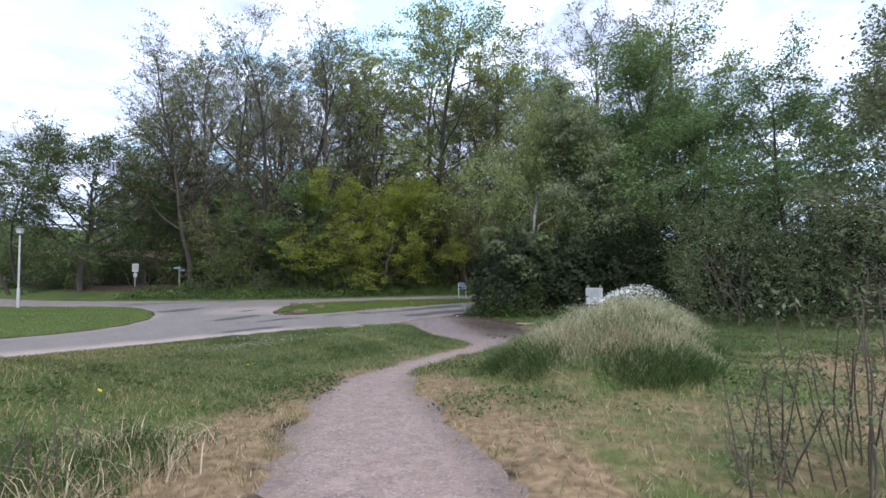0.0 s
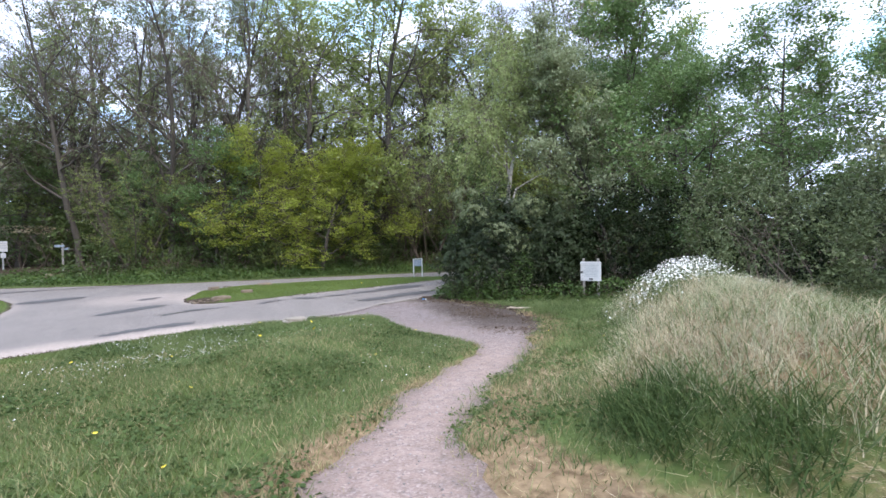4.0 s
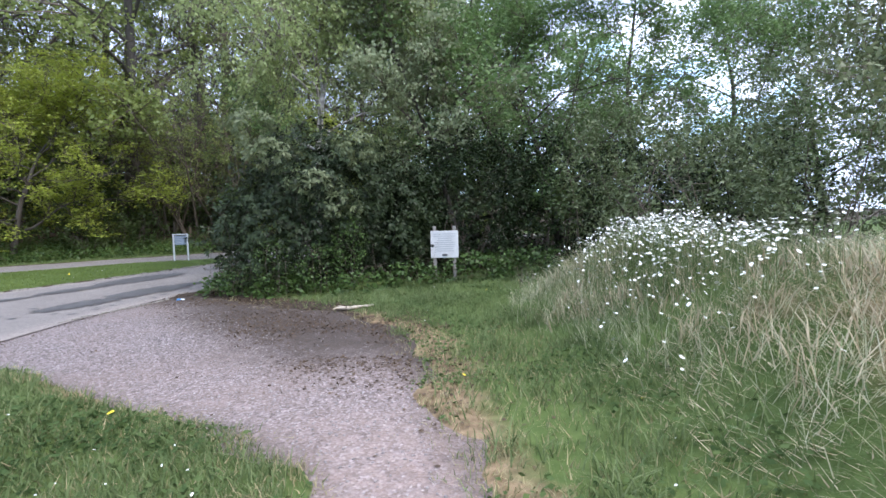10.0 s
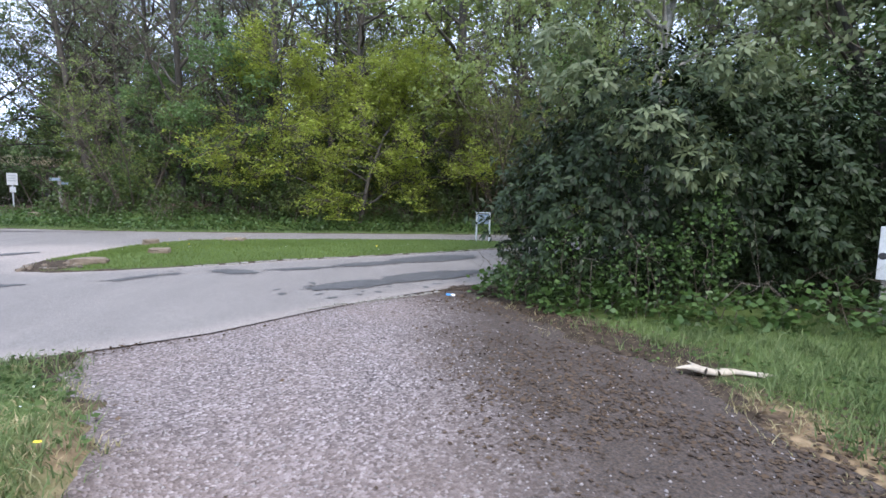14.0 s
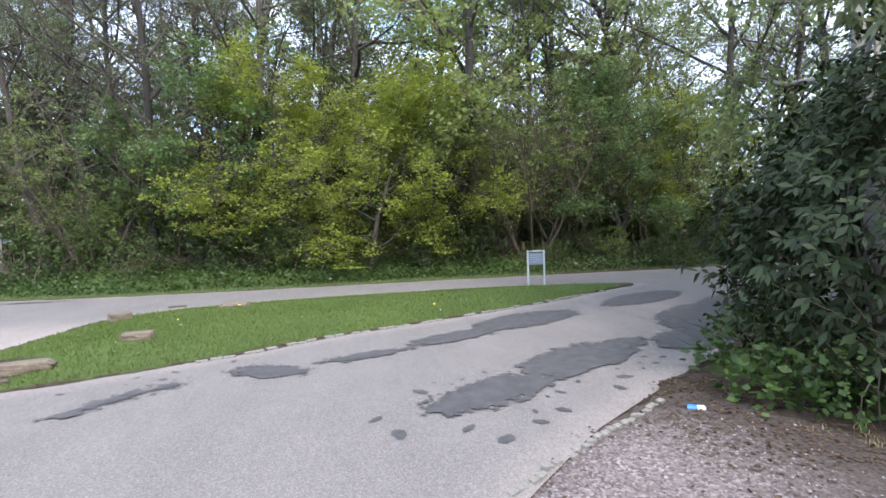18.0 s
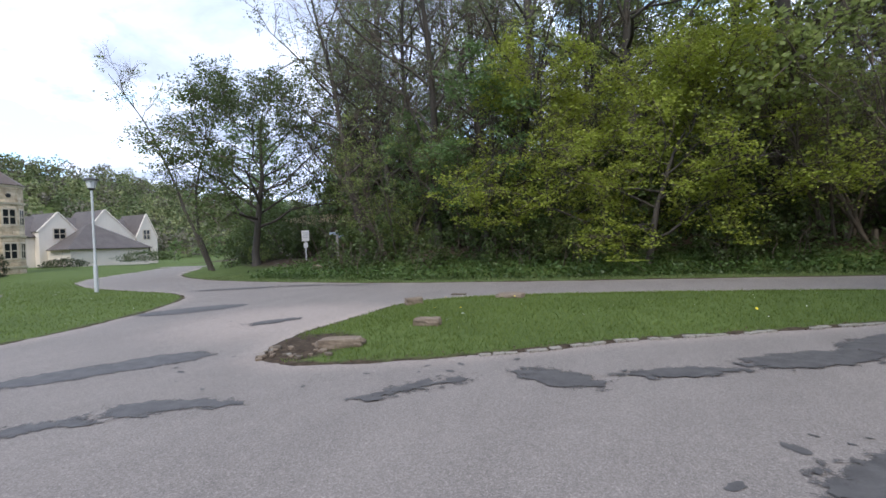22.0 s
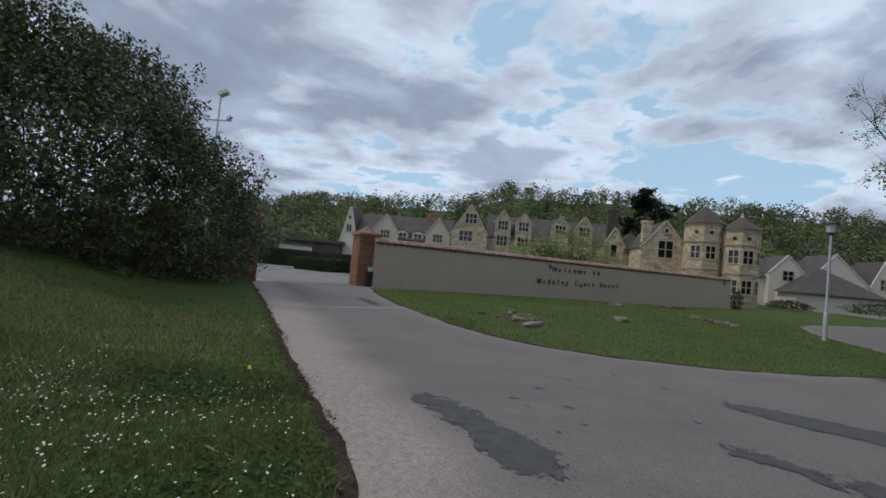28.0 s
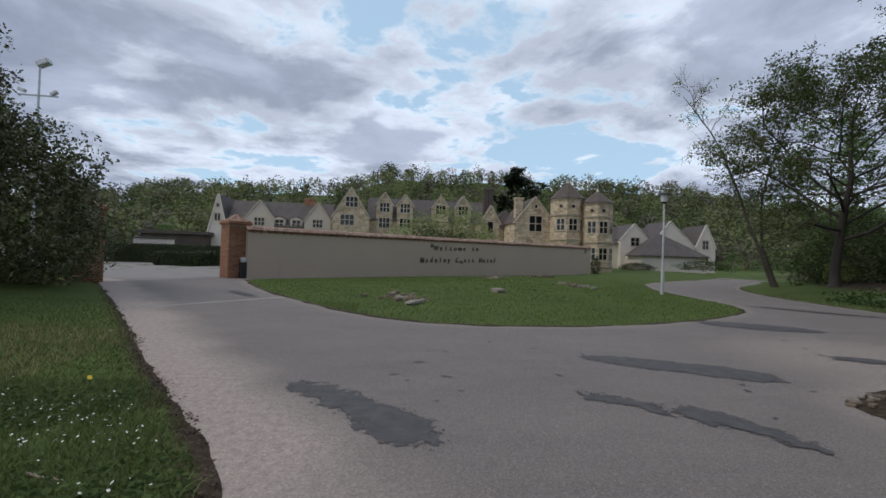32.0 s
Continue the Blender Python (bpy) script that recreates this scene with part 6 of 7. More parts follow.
def courtyard():
    poly = smooth_line([(-29.6, -26.2), (-34.4, -22.6), (-38, -21.0), (-52, -24), (-66, -30), (-70, -46), (-60, -54), (-44, -40)], 1)
    ob, x, y = drape("courtyard", lambda a, b: sdf(a, b, poly), (-72, -28, -56, -18), 0.5, 0.012, PAVING, height=lambda a, b: ground_z(a, b) * 0 + np.maximum(ground_z(a, b), 0.0))
    tagged(ob, "pale tarmac courtyard beyond the gate", "pavement", kind="structure")


courtyard()


def wall_letters():
    t = thing("wall_lettering", pose(WALL_A.x, WALL_A.y, 0, 0, 0, WALL_RZ), "dark raised metal letters fixed to the rendered wall", "lettering")
    for text, s0, s1, z0, z1 in (("Welcome to", 14.75, 19.65, 2.06, 2.16), ("Madeley Court Hotel", 13.3, 22.05, 1.10, 1.20)):
        n = len(text)
        for i, ch in enumerate(text):
            if ch == " ":
                continue
            cu = bpy.data.curves.new("letter", "FONT")
            cu.body, cu.size, cu.extrude, cu.align_x, cu.offset = ch, 0.56, 0.03, "CENTER", 0.002
            ob = bpy.data.objects.new("letter", cu)
            scene.collection.objects.link(ob)
            bpy.context.view_layer.update()
            me = bpy.data.meshes.new_from_object(ob.evaluated_get(bpy.context.evaluated_depsgraph_get()))
            bpy.data.objects.remove(ob)
            bpy.data.curves.remove(cu)
            k = i / (n - 1)
            lt = mesh_part("letter", me, LETTER, t)
            tilt = -14 if (ch == "o" and i == 9 and n > 12) else 0
            lt.matrix_local = Matrix.Translation((s0 + (s1 - s0) * k, -0.20, z0 + (z1 - z0) * k - (0.09 if tilt else 0))) @ Matrix.Rotation(radians(90), 4, "X") @ Matrix.Rotation(radians(tilt), 4, "Z")
    for s, z, r in ((14.3, 2.42, 0.16), (38.4, 2.72, 0.24)):
        b = thing("wall_badge", pose(WALL_A.x, WALL_A.y, 0, 0, 0, WALL_RZ) @ Matrix.Translation((s, -0.19, z)), "small dark round badge on the rendered wall", "badge")
        bm = bmesh.new()
        bmesh.ops.create_cone(bm, cap_ends=True, segments=16, radius1=r, radius2=r * 0.9, depth=0.04, matrix=Matrix.Rotation(radians(90), 4, "X"))
        part("disc", bm, LETTER, b)


wall_letters()


def gate_post():
    x, y = GATE_R
    m = pose(x, y, gz(x, y), 0, 0, WALL_RZ)
    t = thing("entry_post", m @ Matrix.Translation((0.15, -0.82, 0)), "black entry post with a white keypad at the pillar", "post")
    part("body", boxed(-0.15, 0.15, -0.12, 0.12, -0.1, 0.95, bevel=0.02), BLACK, t)
    part("keypad", boxed(-0.13, 0.13, -0.14, 0.10, 0.96, 1.22, bevel=0.03), WHITE_PAINT, t, "white keypad box")


gate_post()


def floodlight():
    x, y = -51.5, -43.3
    t = thing("floodlight_mast", pose(x, y, 0), "tall thin floodlight mast with three lamps", "floodlight")
    bm = bmesh.new()
    cone(bm, 0.14, 0.08, -0.2, 17.0, 10)
    part("mast", bm, GALV, t)
    part("crossarm", boxed(-0.06, 0.06, -1.5, 1.5, 14.3, 14.42), GALV, t)
    for yy, z, a, sc in ((0.3, 17.2, 25, 0.9), (-1.3, 14.75, -20, 0.5), (1.2, 14.65, 35, 0.5)):
        bm = bmesh.new()
        box(bm, -0.35, 0.35, -0.55, 0.55, -0.28, 0.28, 0.06)
        bmesh.ops.transform(bm, matrix=Matrix.Translation((0, yy, z)) @ Matrix.Rotation(radians(a), 4, "X") @ Matrix.Scale(sc, 4), verts=bm.verts)
        lamp = part("lamp_housing", bm, WHITE_PAINT, t)
        bm = boxed(0.352, 0.37, -0.45, 0.45, -0.2, 0.2)
        bmesh.ops.transform(bm, matrix=Matrix.Translation((0, yy, z)) @ Matrix.Rotation(radians(a), 4, "X") @ Matrix.Scale(sc, 4), verts=bm.verts)
        part("lamp_glass", bm, LAMP_GLASS, lamp)


floodlight()


def path_signs():
    x, y = -22.7, 10.7
    t = thing("finger_post", place(x, y, 20), "brown wooden footpath finger post with two arms", "signpost")
    z = 2.62 - gz(x, y)
    part("post", boxed(-0.06, 0.06, -0.06, 0.06, -0.3, z, bevel=0.012), POST_WOOD, t)
    part("finger_board", boxed(-0.45, 0.10, -0.085, -0.062, z - 0.26, z - 0.10, bevel=0.005), PANEL_BLUE, t)
    part("finger_board", boxed(-0.10, 0.40, 0.062, 0.085, z - 0.46, z - 0.30, bevel=0.005), PANEL_BLUE, t)
    x, y = -27.6, 14.1
    t = thing("parking_sign", place(x, y, 40), "white rectangular sign plate on a grey post", "sign")
    z = 2.5 - gz(x, y)
    part("post", boxed(-0.04, 0.04, 0.02, 0.10, -0.3, z + 0.3), GALV, t)
    part("plate", boxed(-0.26, 0.26, -0.01, 0.015, z - 0.38, z + 0.38, bevel=0.004), NOTICE_WHITE, t)
    part("small_plate", boxed(-0.15, 0.15, -0.01, 0.015, z - 0.85, z - 0.50, bevel=0.004), WHITE_PAINT, t)
    for k in range(3):
        part("print_line", boxed(-0.18, 0.18, -0.016, -0.0105, z + 0.18 - k * 0.16, z + 0.24 - k * 0.16), GREY_INK, t)


path_signs()


# ---- damp patches on the road ----
def ellipse(cx, cy, a, b, deg):
    c, s = math.cos(radians(deg)), math.sin(radians(deg))

    def f(x, y):
        u, v = (x - cx) * c + (y - cy) * s, -(x - cx) * s + (y - cy) * c
        return (np.sqrt((u / a) ** 2 + (v / b) ** 2) - 1) * min(a, b)
    return f


def patches():
    groups = [
        [(-11.6, -14.34, 0.82, 0.23, 34), (-11.0, -13.94, 0.52, 0.30, 32), (-12.2, -14.88, 0.34, 0.16, 30)],
        [(-13.35, -9.95, 0.95, 0.34, 56), (-12.85, -9.15, 0.70, 0.38, 52)],
        [(-11.65, -11.5, 0.40, 0.13, 50), (-11.35, -11.25, 0.18, 0.07, 30)],
        [(-10.95, -10.72, 0.52, 0.20, 32), (-10.4, -10.45, 0.28, 0.13, 20)],
        [(-17.5, -4.4, 1.3, 0.6, 55)],
        [(-13.55, -5.85, 0.55, 0.22, 60)],
        [(-7.15, -8.78, 0.50, 0.27, -25)],
        [(-8.62, -9.5, 0.52, 0.13, 54), (-8.3, -9.2, 0.30, 0.11, 32)],
        [(-5.85, -8.28, 0.66, 0.17, 22), (-4.3, -7.4, 0.95, 0.30, 28), (-2.6, -6.2, 1.35, 0.55, 30), (1.3, -4.2, 1.7, 0.55, 32)],
        [(-4.55, -10.38, 0.85, 0.34, 28), (-3.0, -9.3, 1.15, 0.46, 32), (-2.1, -8.75, 0.55, 0.25, 20), (-0.9, -8.75, 0.8, 0.45, 35), (0.8, -6.95, 1.7, 0.70, 42), (3.0, -5.4, 1.5, 0.6, 30)],
        [(-21.5, 1.2, 1.6, 0.3, 30)], [(-19.0, 2.4, 1.2, 0.16, 10), (-16.6, 2.5, 1.0, 0.12, 5)], [(-24.5, -18.9, 1.2, 0.2, 30)],
    ]
    for gi, g in enumerate(groups):
        g = [(e[0], e[1], e[2] * 1.06, e[3] * 1.08, e[4]) for e in g]
        fs = [ellipse(*e) for e in g]
        x0, x1 = min(e[0] - e[2] for e in g) - 0.5, max(e[0] + e[2] for e in g) + 0.5
        y0, y1 = min(e[1] - e[2] for e in g) - 0.5, max(e[1] + e[2] for e in g) + 0.5
        ob, _, _ = drape("damp_patch", lambda a, b: np.minimum.reduce([f(a, b) for f in fs]) - 0.16, (x0, x1, y0, y1), 0.05, 0.006 + 0.0012 * gi, DAMP)
        xy = np.zeros(3 * len(ob.data.vertices), np.float32)
        ob.data.vertices.foreach_get("co", xy)
        px, py = xy.reshape(-1, 3)[:, 0], xy.reshape(-1, 3)[:, 1]
        set_attr(ob.data, "inner", np.clip(-np.minimum.reduce([f(px, py) for f in fs]) * 1.25 + 0.005, -0.3, 0.25))
        tagged(ob, "ragged dark damp patch on the worn tarmac", "patch", kind="structure")
    rng = random.Random(12)
    spots = [(-5.65, -10.95, 0.15), (-5.64, -11.22, 0.09), (-5.22, -11.42, 0.12), (-4.79, -11.54, 0.09), (-4.62, -11.40, 0.06), (-4.38, -11.27, 0.07), (-4.06, -11.05, 0.08), (-5.3, -11.09, 0.06), (-2.94, -10.25, 0.09), (-2.6, -10.03, 0.10), (-3.2, -10.6, 0.08)]
    for _ in range(300):
        k = rng.random()
        spots.append((-5.6 + 4.2 * k + rng.uniform(-0.5, 0.5), -10.7 + 1.9 * k + rng.uniform(-0.75, 0.5), rng.uniform(0.02, 0.08)))
    for cx, cy, w in ((-14.6, -11.8, 2.0), (-11, -9.6, 1.6), (-16, -6.5, 2.2), (-13, -13, 2.0), (-8.4, -8.6, 1.0), (-18.5, -16.4, 2.5)):
        for _ in range(9):
            spots.append((cx + rng.uniform(-w, w), cy + rng.uniform(-w, w) * 0.6, rng.uniform(0.02, 0.06)))
    taken, done = [ellipse(*e) for g in groups for e in g], []
    v_all, f_all, n0 = [], [], 0
    for (x, y, r) in spots:
        if float(road_sdf(np.array([x]), np.array([y]))[0]) > -0.25 or any(math.hypot(x - p, y - q) < 2.3 * (r + w) for p, q, w in done) or any(f(np.array([x]), np.array([y]))[0] < r * 1.5 + 0.1 for f in taken):
            continue
        done.append((x, y, r))
        a0, st, ca = rng.uniform(0, 3), rng.uniform(0.9, 1.6), rng.uniform(0, 6.28)
        ring = []
        for i in range(12):
            a = i * math.pi / 6
            q = r * (1 + 0.14 * math.sin(2 * a + a0) + 0.12 * math.sin(5 * a + 2 * a0) + rng.uniform(-0.14, 0.14))
            u, w = math.cos(a) * q * st, math.sin(a) * q * 0.8
            ring.append((x + u * math.cos(ca) - w * math.sin(ca), y + u * math.sin(ca) + w * math.cos(ca), 0.005))
        v_all += [(x, y, 0.005)] + ring
        f_all += [(n0, n0 + 1 + i, n0 + 1 + (i + 1) % 12) for i in range(12)]
        n0 += 13
    me = fast_mesh("damp_spots", np.array(v_all), np.array(f_all))
    set_attr(me, "inner", np.full(len(v_all), 0.2))
    tagged(mesh_part("damp_spots", me, DAMP), "small dark damp spots scattered over the tarmac", "patch", kind="stuff")


patches()


def road_joint():
    """Pale worn seam where the old drive meets the newer tarmac."""
    def f(x, y):
        d, _ = seg_dist(x, y, (-19.2, -20.6), (-23.4, -17.2))
        return d - 0.13
    ob, _, _ = drape("road_joint", lambda a, b: np.maximum(f(a, b), road_sdf(a, b) + 0.05), (-24.5, -18.5, -21.5, -16.5), 0.05, 0.006, SEAM, ragged=0.05, freq=4.0)
    tagged(ob, "pale worn seam across the tarmac drive", "seam", kind="structure")


road_joint()


# ---- stones, kerbs, log, can ----
def rock(name, x, y, dims, mat, label, rz=0.0, seed=0, sink=0.06, group="", squareness=0.5, category="stone"):
    bm = bmesh.new()
    bmesh.ops.create_cube(bm, size=1.0)
    bmesh.ops.subdivide_edges(bm, edges=bm.edges[:], cuts=4, use_grid_fill=True)
    for v in bm.verts:
        p = v.co.copy()
        s = p.normalized() * 0.55
        q = p.lerp(s, squareness)
        k = 1 + 0.16 * noise.noise(q * 3.1 + Vector((seed * 3.7, 0, 0))) + 0.07 * noise.noise(q * 9 + Vector((0, seed, 0)))
        v.co = Vector((q.x * dims[0], q.y * dims[1], q.z * dims[2])) * k
    ob = part(name, bm, mat)
    ob.matrix_world = pose(x, y, gz(x, y) + dims[2] * 0.5 - sink, 0, 0, rz)
    return tagged(ob, label, category, group)


rock("boulder", -10.45, -8.0, (0.70, 0.32, 0.17), ROCK, "long pale sandstone boulder lying on the turf edge", 25, 1, 0.05)
rock("stone_block", -9.6, -6.6, (0.46, 0.24, 0.18), ROCK, "squared brown sandstone block on the grass", 12, 2, 0.06, squareness=0.2)
rock("stone_block", -11.35, -3.3, (0.44, 0.32, 0.24), ROCK, "grey stone block with a pale top on the turf", 40, 3, 0.06, squareness=0.25)
rock("stone_block", -11.0, -0.8, (0.46, 0.28, 0.15), DARK_ROCK, "dark flat stone block at the grass corner", 10, 4, 0.06, squareness=0.25)
rock("boulder", -21.3, -12.9, (0.95, 0.33, 0.17), PALE_ROCK, "long pale stone lying on the lawn", -30, 5, 0.05)
rock("boulder", -25.3, -9.2, (0.6, 0.4, 0.22), PALE_ROCK, "flat pale stone sunk in the lawn", 20, 6, 0.06)
rock("boulder", -7.75, -15.05, (0.62, 0.36, 0.26), PALE_ROCK, "pale grey stone half buried at the verge edge", 20, 7, 0.10)
rock("boulder", -22.6, 8.4, (0.5, 0.4, 0.3), ROCK, "brown stone beside the woodland track", 20, 8, 0.06)
rock("stump", -9.0, -2.6, (0.7, 0.6, 0.16), ROCK, "low mossy stump in the island grass", 0, 9, 0.05, category="stump")


def rubble():
    rng = random.Random(21)
    heaps = [(-11.2, -8.4, 0.85, 0.5, 44, 0.10), (-23.4, -13.2, 1.3, 0.7, 40, 0.24), (-40.5, -5.4, 1.4, 0.5, 24, 0.34), (-47.5, 0.3, 1.8, 0.5, 20, 0.42), (-33.0, -2.4, 1.6, 0.7, 24, 0.28)]
    for cx, cy, a, b, n, s in heaps:
        for i in range(n):
            k = s * rng.uniform(0.45, 1.3)
            rock("rubble_stone", cx + rng.gauss(0, a * 0.6), cy + rng.gauss(0, b * 0.6), (k, k * 0.7, k * 0.5), (PALE_ROCK, ROCK, ROCK, DARK_ROCK)[rng.randint(0, 3)], "small broken stone of a rubble heap", rng.uniform(0, 180), rng.randint(0, 99), k * 0.12, "rubble stones", category="stone")


rubble()


def sett_mesh(seed, k=1.0):
    rng = random.Random(seed)
    bm = bmesh.new()
    box(bm, -0.085 * k, 0.085 * k, -0.055 * k, 0.055 * k, -0.09, 0.06, 0.014 * k)
    for v in bm.verts:
        v.co += Vector((rng.uniform(-1, 1), rng.uniform(-1, 1), rng.uniform(-1, 1))) * 0.008
    me = bpy.data.meshes.new("sett")
    bm.to_mesh(me)
    bm.free()
    me.materials.append(CONCRETE)
    return me


def sett_row(name, label, pts, gap, keep, seed, k0=1.0):
    rng = random.Random(seed)
    x, y = pts[0]
    t = thing(name, pose(x, y, 0), label, "kerb", kind="structure")
    meshes = [sett_mesh(i, k0) for i in range(4)]
    for (ax, ay), (bx, by) in zip(pts, pts[1:]):
        ln, ang = math.hypot(bx - ax, by - ay), math.atan2(by - ay, bx - ax)
        for i in range(int(ln / gap)):
            if rng.random() > keep:
                continue
            ob = new("sett", meshes[rng.randint(0, 3)])
            ob.parent = t
            k = (i + 0.5) * gap / ln
            px, py = ax + (bx - ax) * k + rng.uniform(-0.02, 0.02), ay + (by - ay) * k + rng.uniform(-0.02, 0.02)
            top = max(gz(px, py), float(land(px, py)) - 0.02)
            ob.matrix_local = Matrix.Translation((px - x, py - y, top + rng.uniform(-0.042, -0.026))) @ Matrix.Rotation(ang + rng.uniform(-0.08, 0.08), 4, "Z")


sett_row("road_kerb", "row of worn stone setts between road and gravel", [(-5.2, -12.5), (-4.26, -11.82), (-3.0, -11.02)], 0.105, 0.96, 1, 0.5)
sett_row("island_kerb", "broken row of stone setts along the grass island", [(-8.6, -8.1), (-7.7, -7.65), (-6.4, -6.68), (-4.7, -5.88), (-1.7, -4.28), (1.2, -2.42)], 0.18, 0.72, 2)


def log():
    rng = r_(61)
    pts = [np.array([-0.44 + 0.088 * i, 0.035 * math.sin(i * 1.3) + rng.normal() * 0.008, 0.035 + 0.012 * math.sin(i * 0.9)]) for i in range(11)]
    rad = [0.004, 0.030, 0.052, 0.060, 0.050, 0.056, 0.047, 0.036, 0.040, 0.026, 0.003]
    t = thing("driftwood_log", place(-0.72, -15.15, -18, 0.0), "bleached barkless branch lying in the leaf litter", "log")
    v, f = tubes([(*pts[i], *pts[i + 1], rad[i], rad[i + 1]) for i in range(10)], 9)
    v[:, 2] = 0.03 + (v[:, 2] - 0.03) * 0.6
    mesh_part("stem", fast_mesh("stem", v, f), DEADWOOD, t, smooth=True)
    v, f = tubes([(*pts[3], -0.30, 0.13, 0.07, 0.028, 0.004), (*pts[6], 0.30, -0.13, 0.05, 0.024, 0.003)], 6)
    mesh_part("side_branch", fast_mesh("side_branch", v, f), DEADWOOD, t, smooth=True)


log()


def stick(x, y, rz, length, label, seed):
    rng = r_(seed)
    t = thing("fallen_stick", place(x, y, rz, 0.015), label, "stick")
    pts = [np.array([length * (k - 0.5), 0.04 * length * math.sin(k * 5 + seed) + rng.normal() * 0.004, 0.006 * math.sin(k * 4)]) for k in np.linspace(0, 1, 8)]
    v, f = tubes(chain(pts, 0.011, 0.004), 6)
    mesh_part("stem", fast_mesh("stem", v, f), DEADWOOD, t, smooth=True)
    v, f = tubes([(*pts[5], *(pts[5] + np.array([0.12 * length, 0.10 * length, 0.01])), 0.006, 0.002)], 5)
    mesh_part("side_twig", fast_mesh("side_twig", v, f), DEADWOOD, t, smooth=True)


stick(-2.58, -16.55, -40, 0.46, "thin pale fallen twig lying on the leaf litter", 1)
stick(-10.1, -16.25, 70, 0.30, "short pale stick lying on the mown verge", 2)
stick(-1.9, -13.4, -60, 0.42, "thin pale twig lying under the dark bush", 3)


def can():
    t = thing("drinks_can", pose(-2.83, -11.28, gz(-2.83, -11.28) + 0.05, 90, 0, 62) @ Matrix.Scale(1.15, 4), "crumpled blue and white drinks can on the ground", "can")
    bm = bmesh.new()
    cone(bm, 0.033, 0.033, -0.065, 0.01, 16)
    part("blue_half", bm, BLUE, t)
    bm = bmesh.new()
    cone(bm, 0.033, 0.033, 0.0102, 0.06, 16)
    part("white_half", bm, BOTTLE, t)
    bm = bmesh.new()
    cone(bm, 0.033, 0.026, 0.0602, 0.075, 16)
    part("rim", bm, GALV, t)


can()


# ---- grass and flowers ----
def blades(name, label, x, y, h, w, mat, seed, lean=0.5, long=False, base=None):
    rng = r_(seed)
    n = len(x)
    z = (ground_z(x, y) if base is None else base) - 0.01
    a, b = rng.uniform(0, 6.283, n), rng.uniform(0, 6.283, n)
    hh = h * rng.uniform(0.55, 1.3, n)
    side = np.stack([np.cos(a), np.sin(a), np.zeros(n)], 1) * (w * rng.uniform(0.6, 1.3, n))[:, None] * 0.5
    lean_v = np.stack([np.cos(b), np.sin(b), np.zeros(n)], 1) * (hh * lean * rng.uniform(0.2, 1.2, n))[:, None]
    p = np.stack([x, y, z], 1)
    up = np.array([0, 0, 1.0])
    if not long:
        v = np.stack([p - side, p + side, p + up * hh[:, None] + lean_v], 1)
        f = np.arange(3 * n).reshape(-1, 3)
    else:
        mid = p + up * (hh * 0.62)[:, None] + lean_v * 0.35
        tip = p + up * (hh * 0.92)[:, None] + lean_v * 1.15
        v = np.stack([p - side, p + side, mid - side * 0.7, mid + side * 0.7, tip], 1)
        k = np.arange(n)[:, None] * 5
        f = np.concatenate([k + np.array([0, 1, 3]), k + np.array([0, 3, 2]), k + np.array([2, 3, 4])], 0)
    ob = mesh_part(name, fast_mesh(name, v.reshape(-1, 3), f), mat)
    return tagged(ob, label, "grass", kind="stuff")


def scatter(seed, bounds, n, keep):
    rng = r_(seed)
    x, y = rng.uniform(bounds[0], bounds[1], n), rng.uniform(bounds[2], bounds[3], n)
    m = keep(x, y) > rng.random(n)
    return x[m], y[m]


def off_made(x, y, g=0.02, r=0.08, strip=0.66):
    """1 where neither path nor road lies, falling off raggedly at their edges."""
    return (1 - strip * tan_strip(x, y)) * smooth(sdf(x, y, GRAVEL_S) + 0.2 * wave(x, y, 2.2, 2.0), g - 0.15, g + 0.15) * smooth(road_sdf(x, y) + 0.12 * wave(x, y, 2.0, 2.0) + 0.10 * wave(x, y, 6.0, 4.0), r - 0.06, r + 0.2)


def dryness(x, y):
    return np.clip(0.8 * (1 - smooth(sdf(x, y, GRAVEL_S), 0.0, 1.5)) * smooth(-y, 20, 27) + 0.6 * smooth(x, -3.5, 0.5) * smooth(-y, 24, 28) + 0.35 * wave(x, y, 1.1, 3.0) * smooth(-y, 22, 28), 0, 0.92)


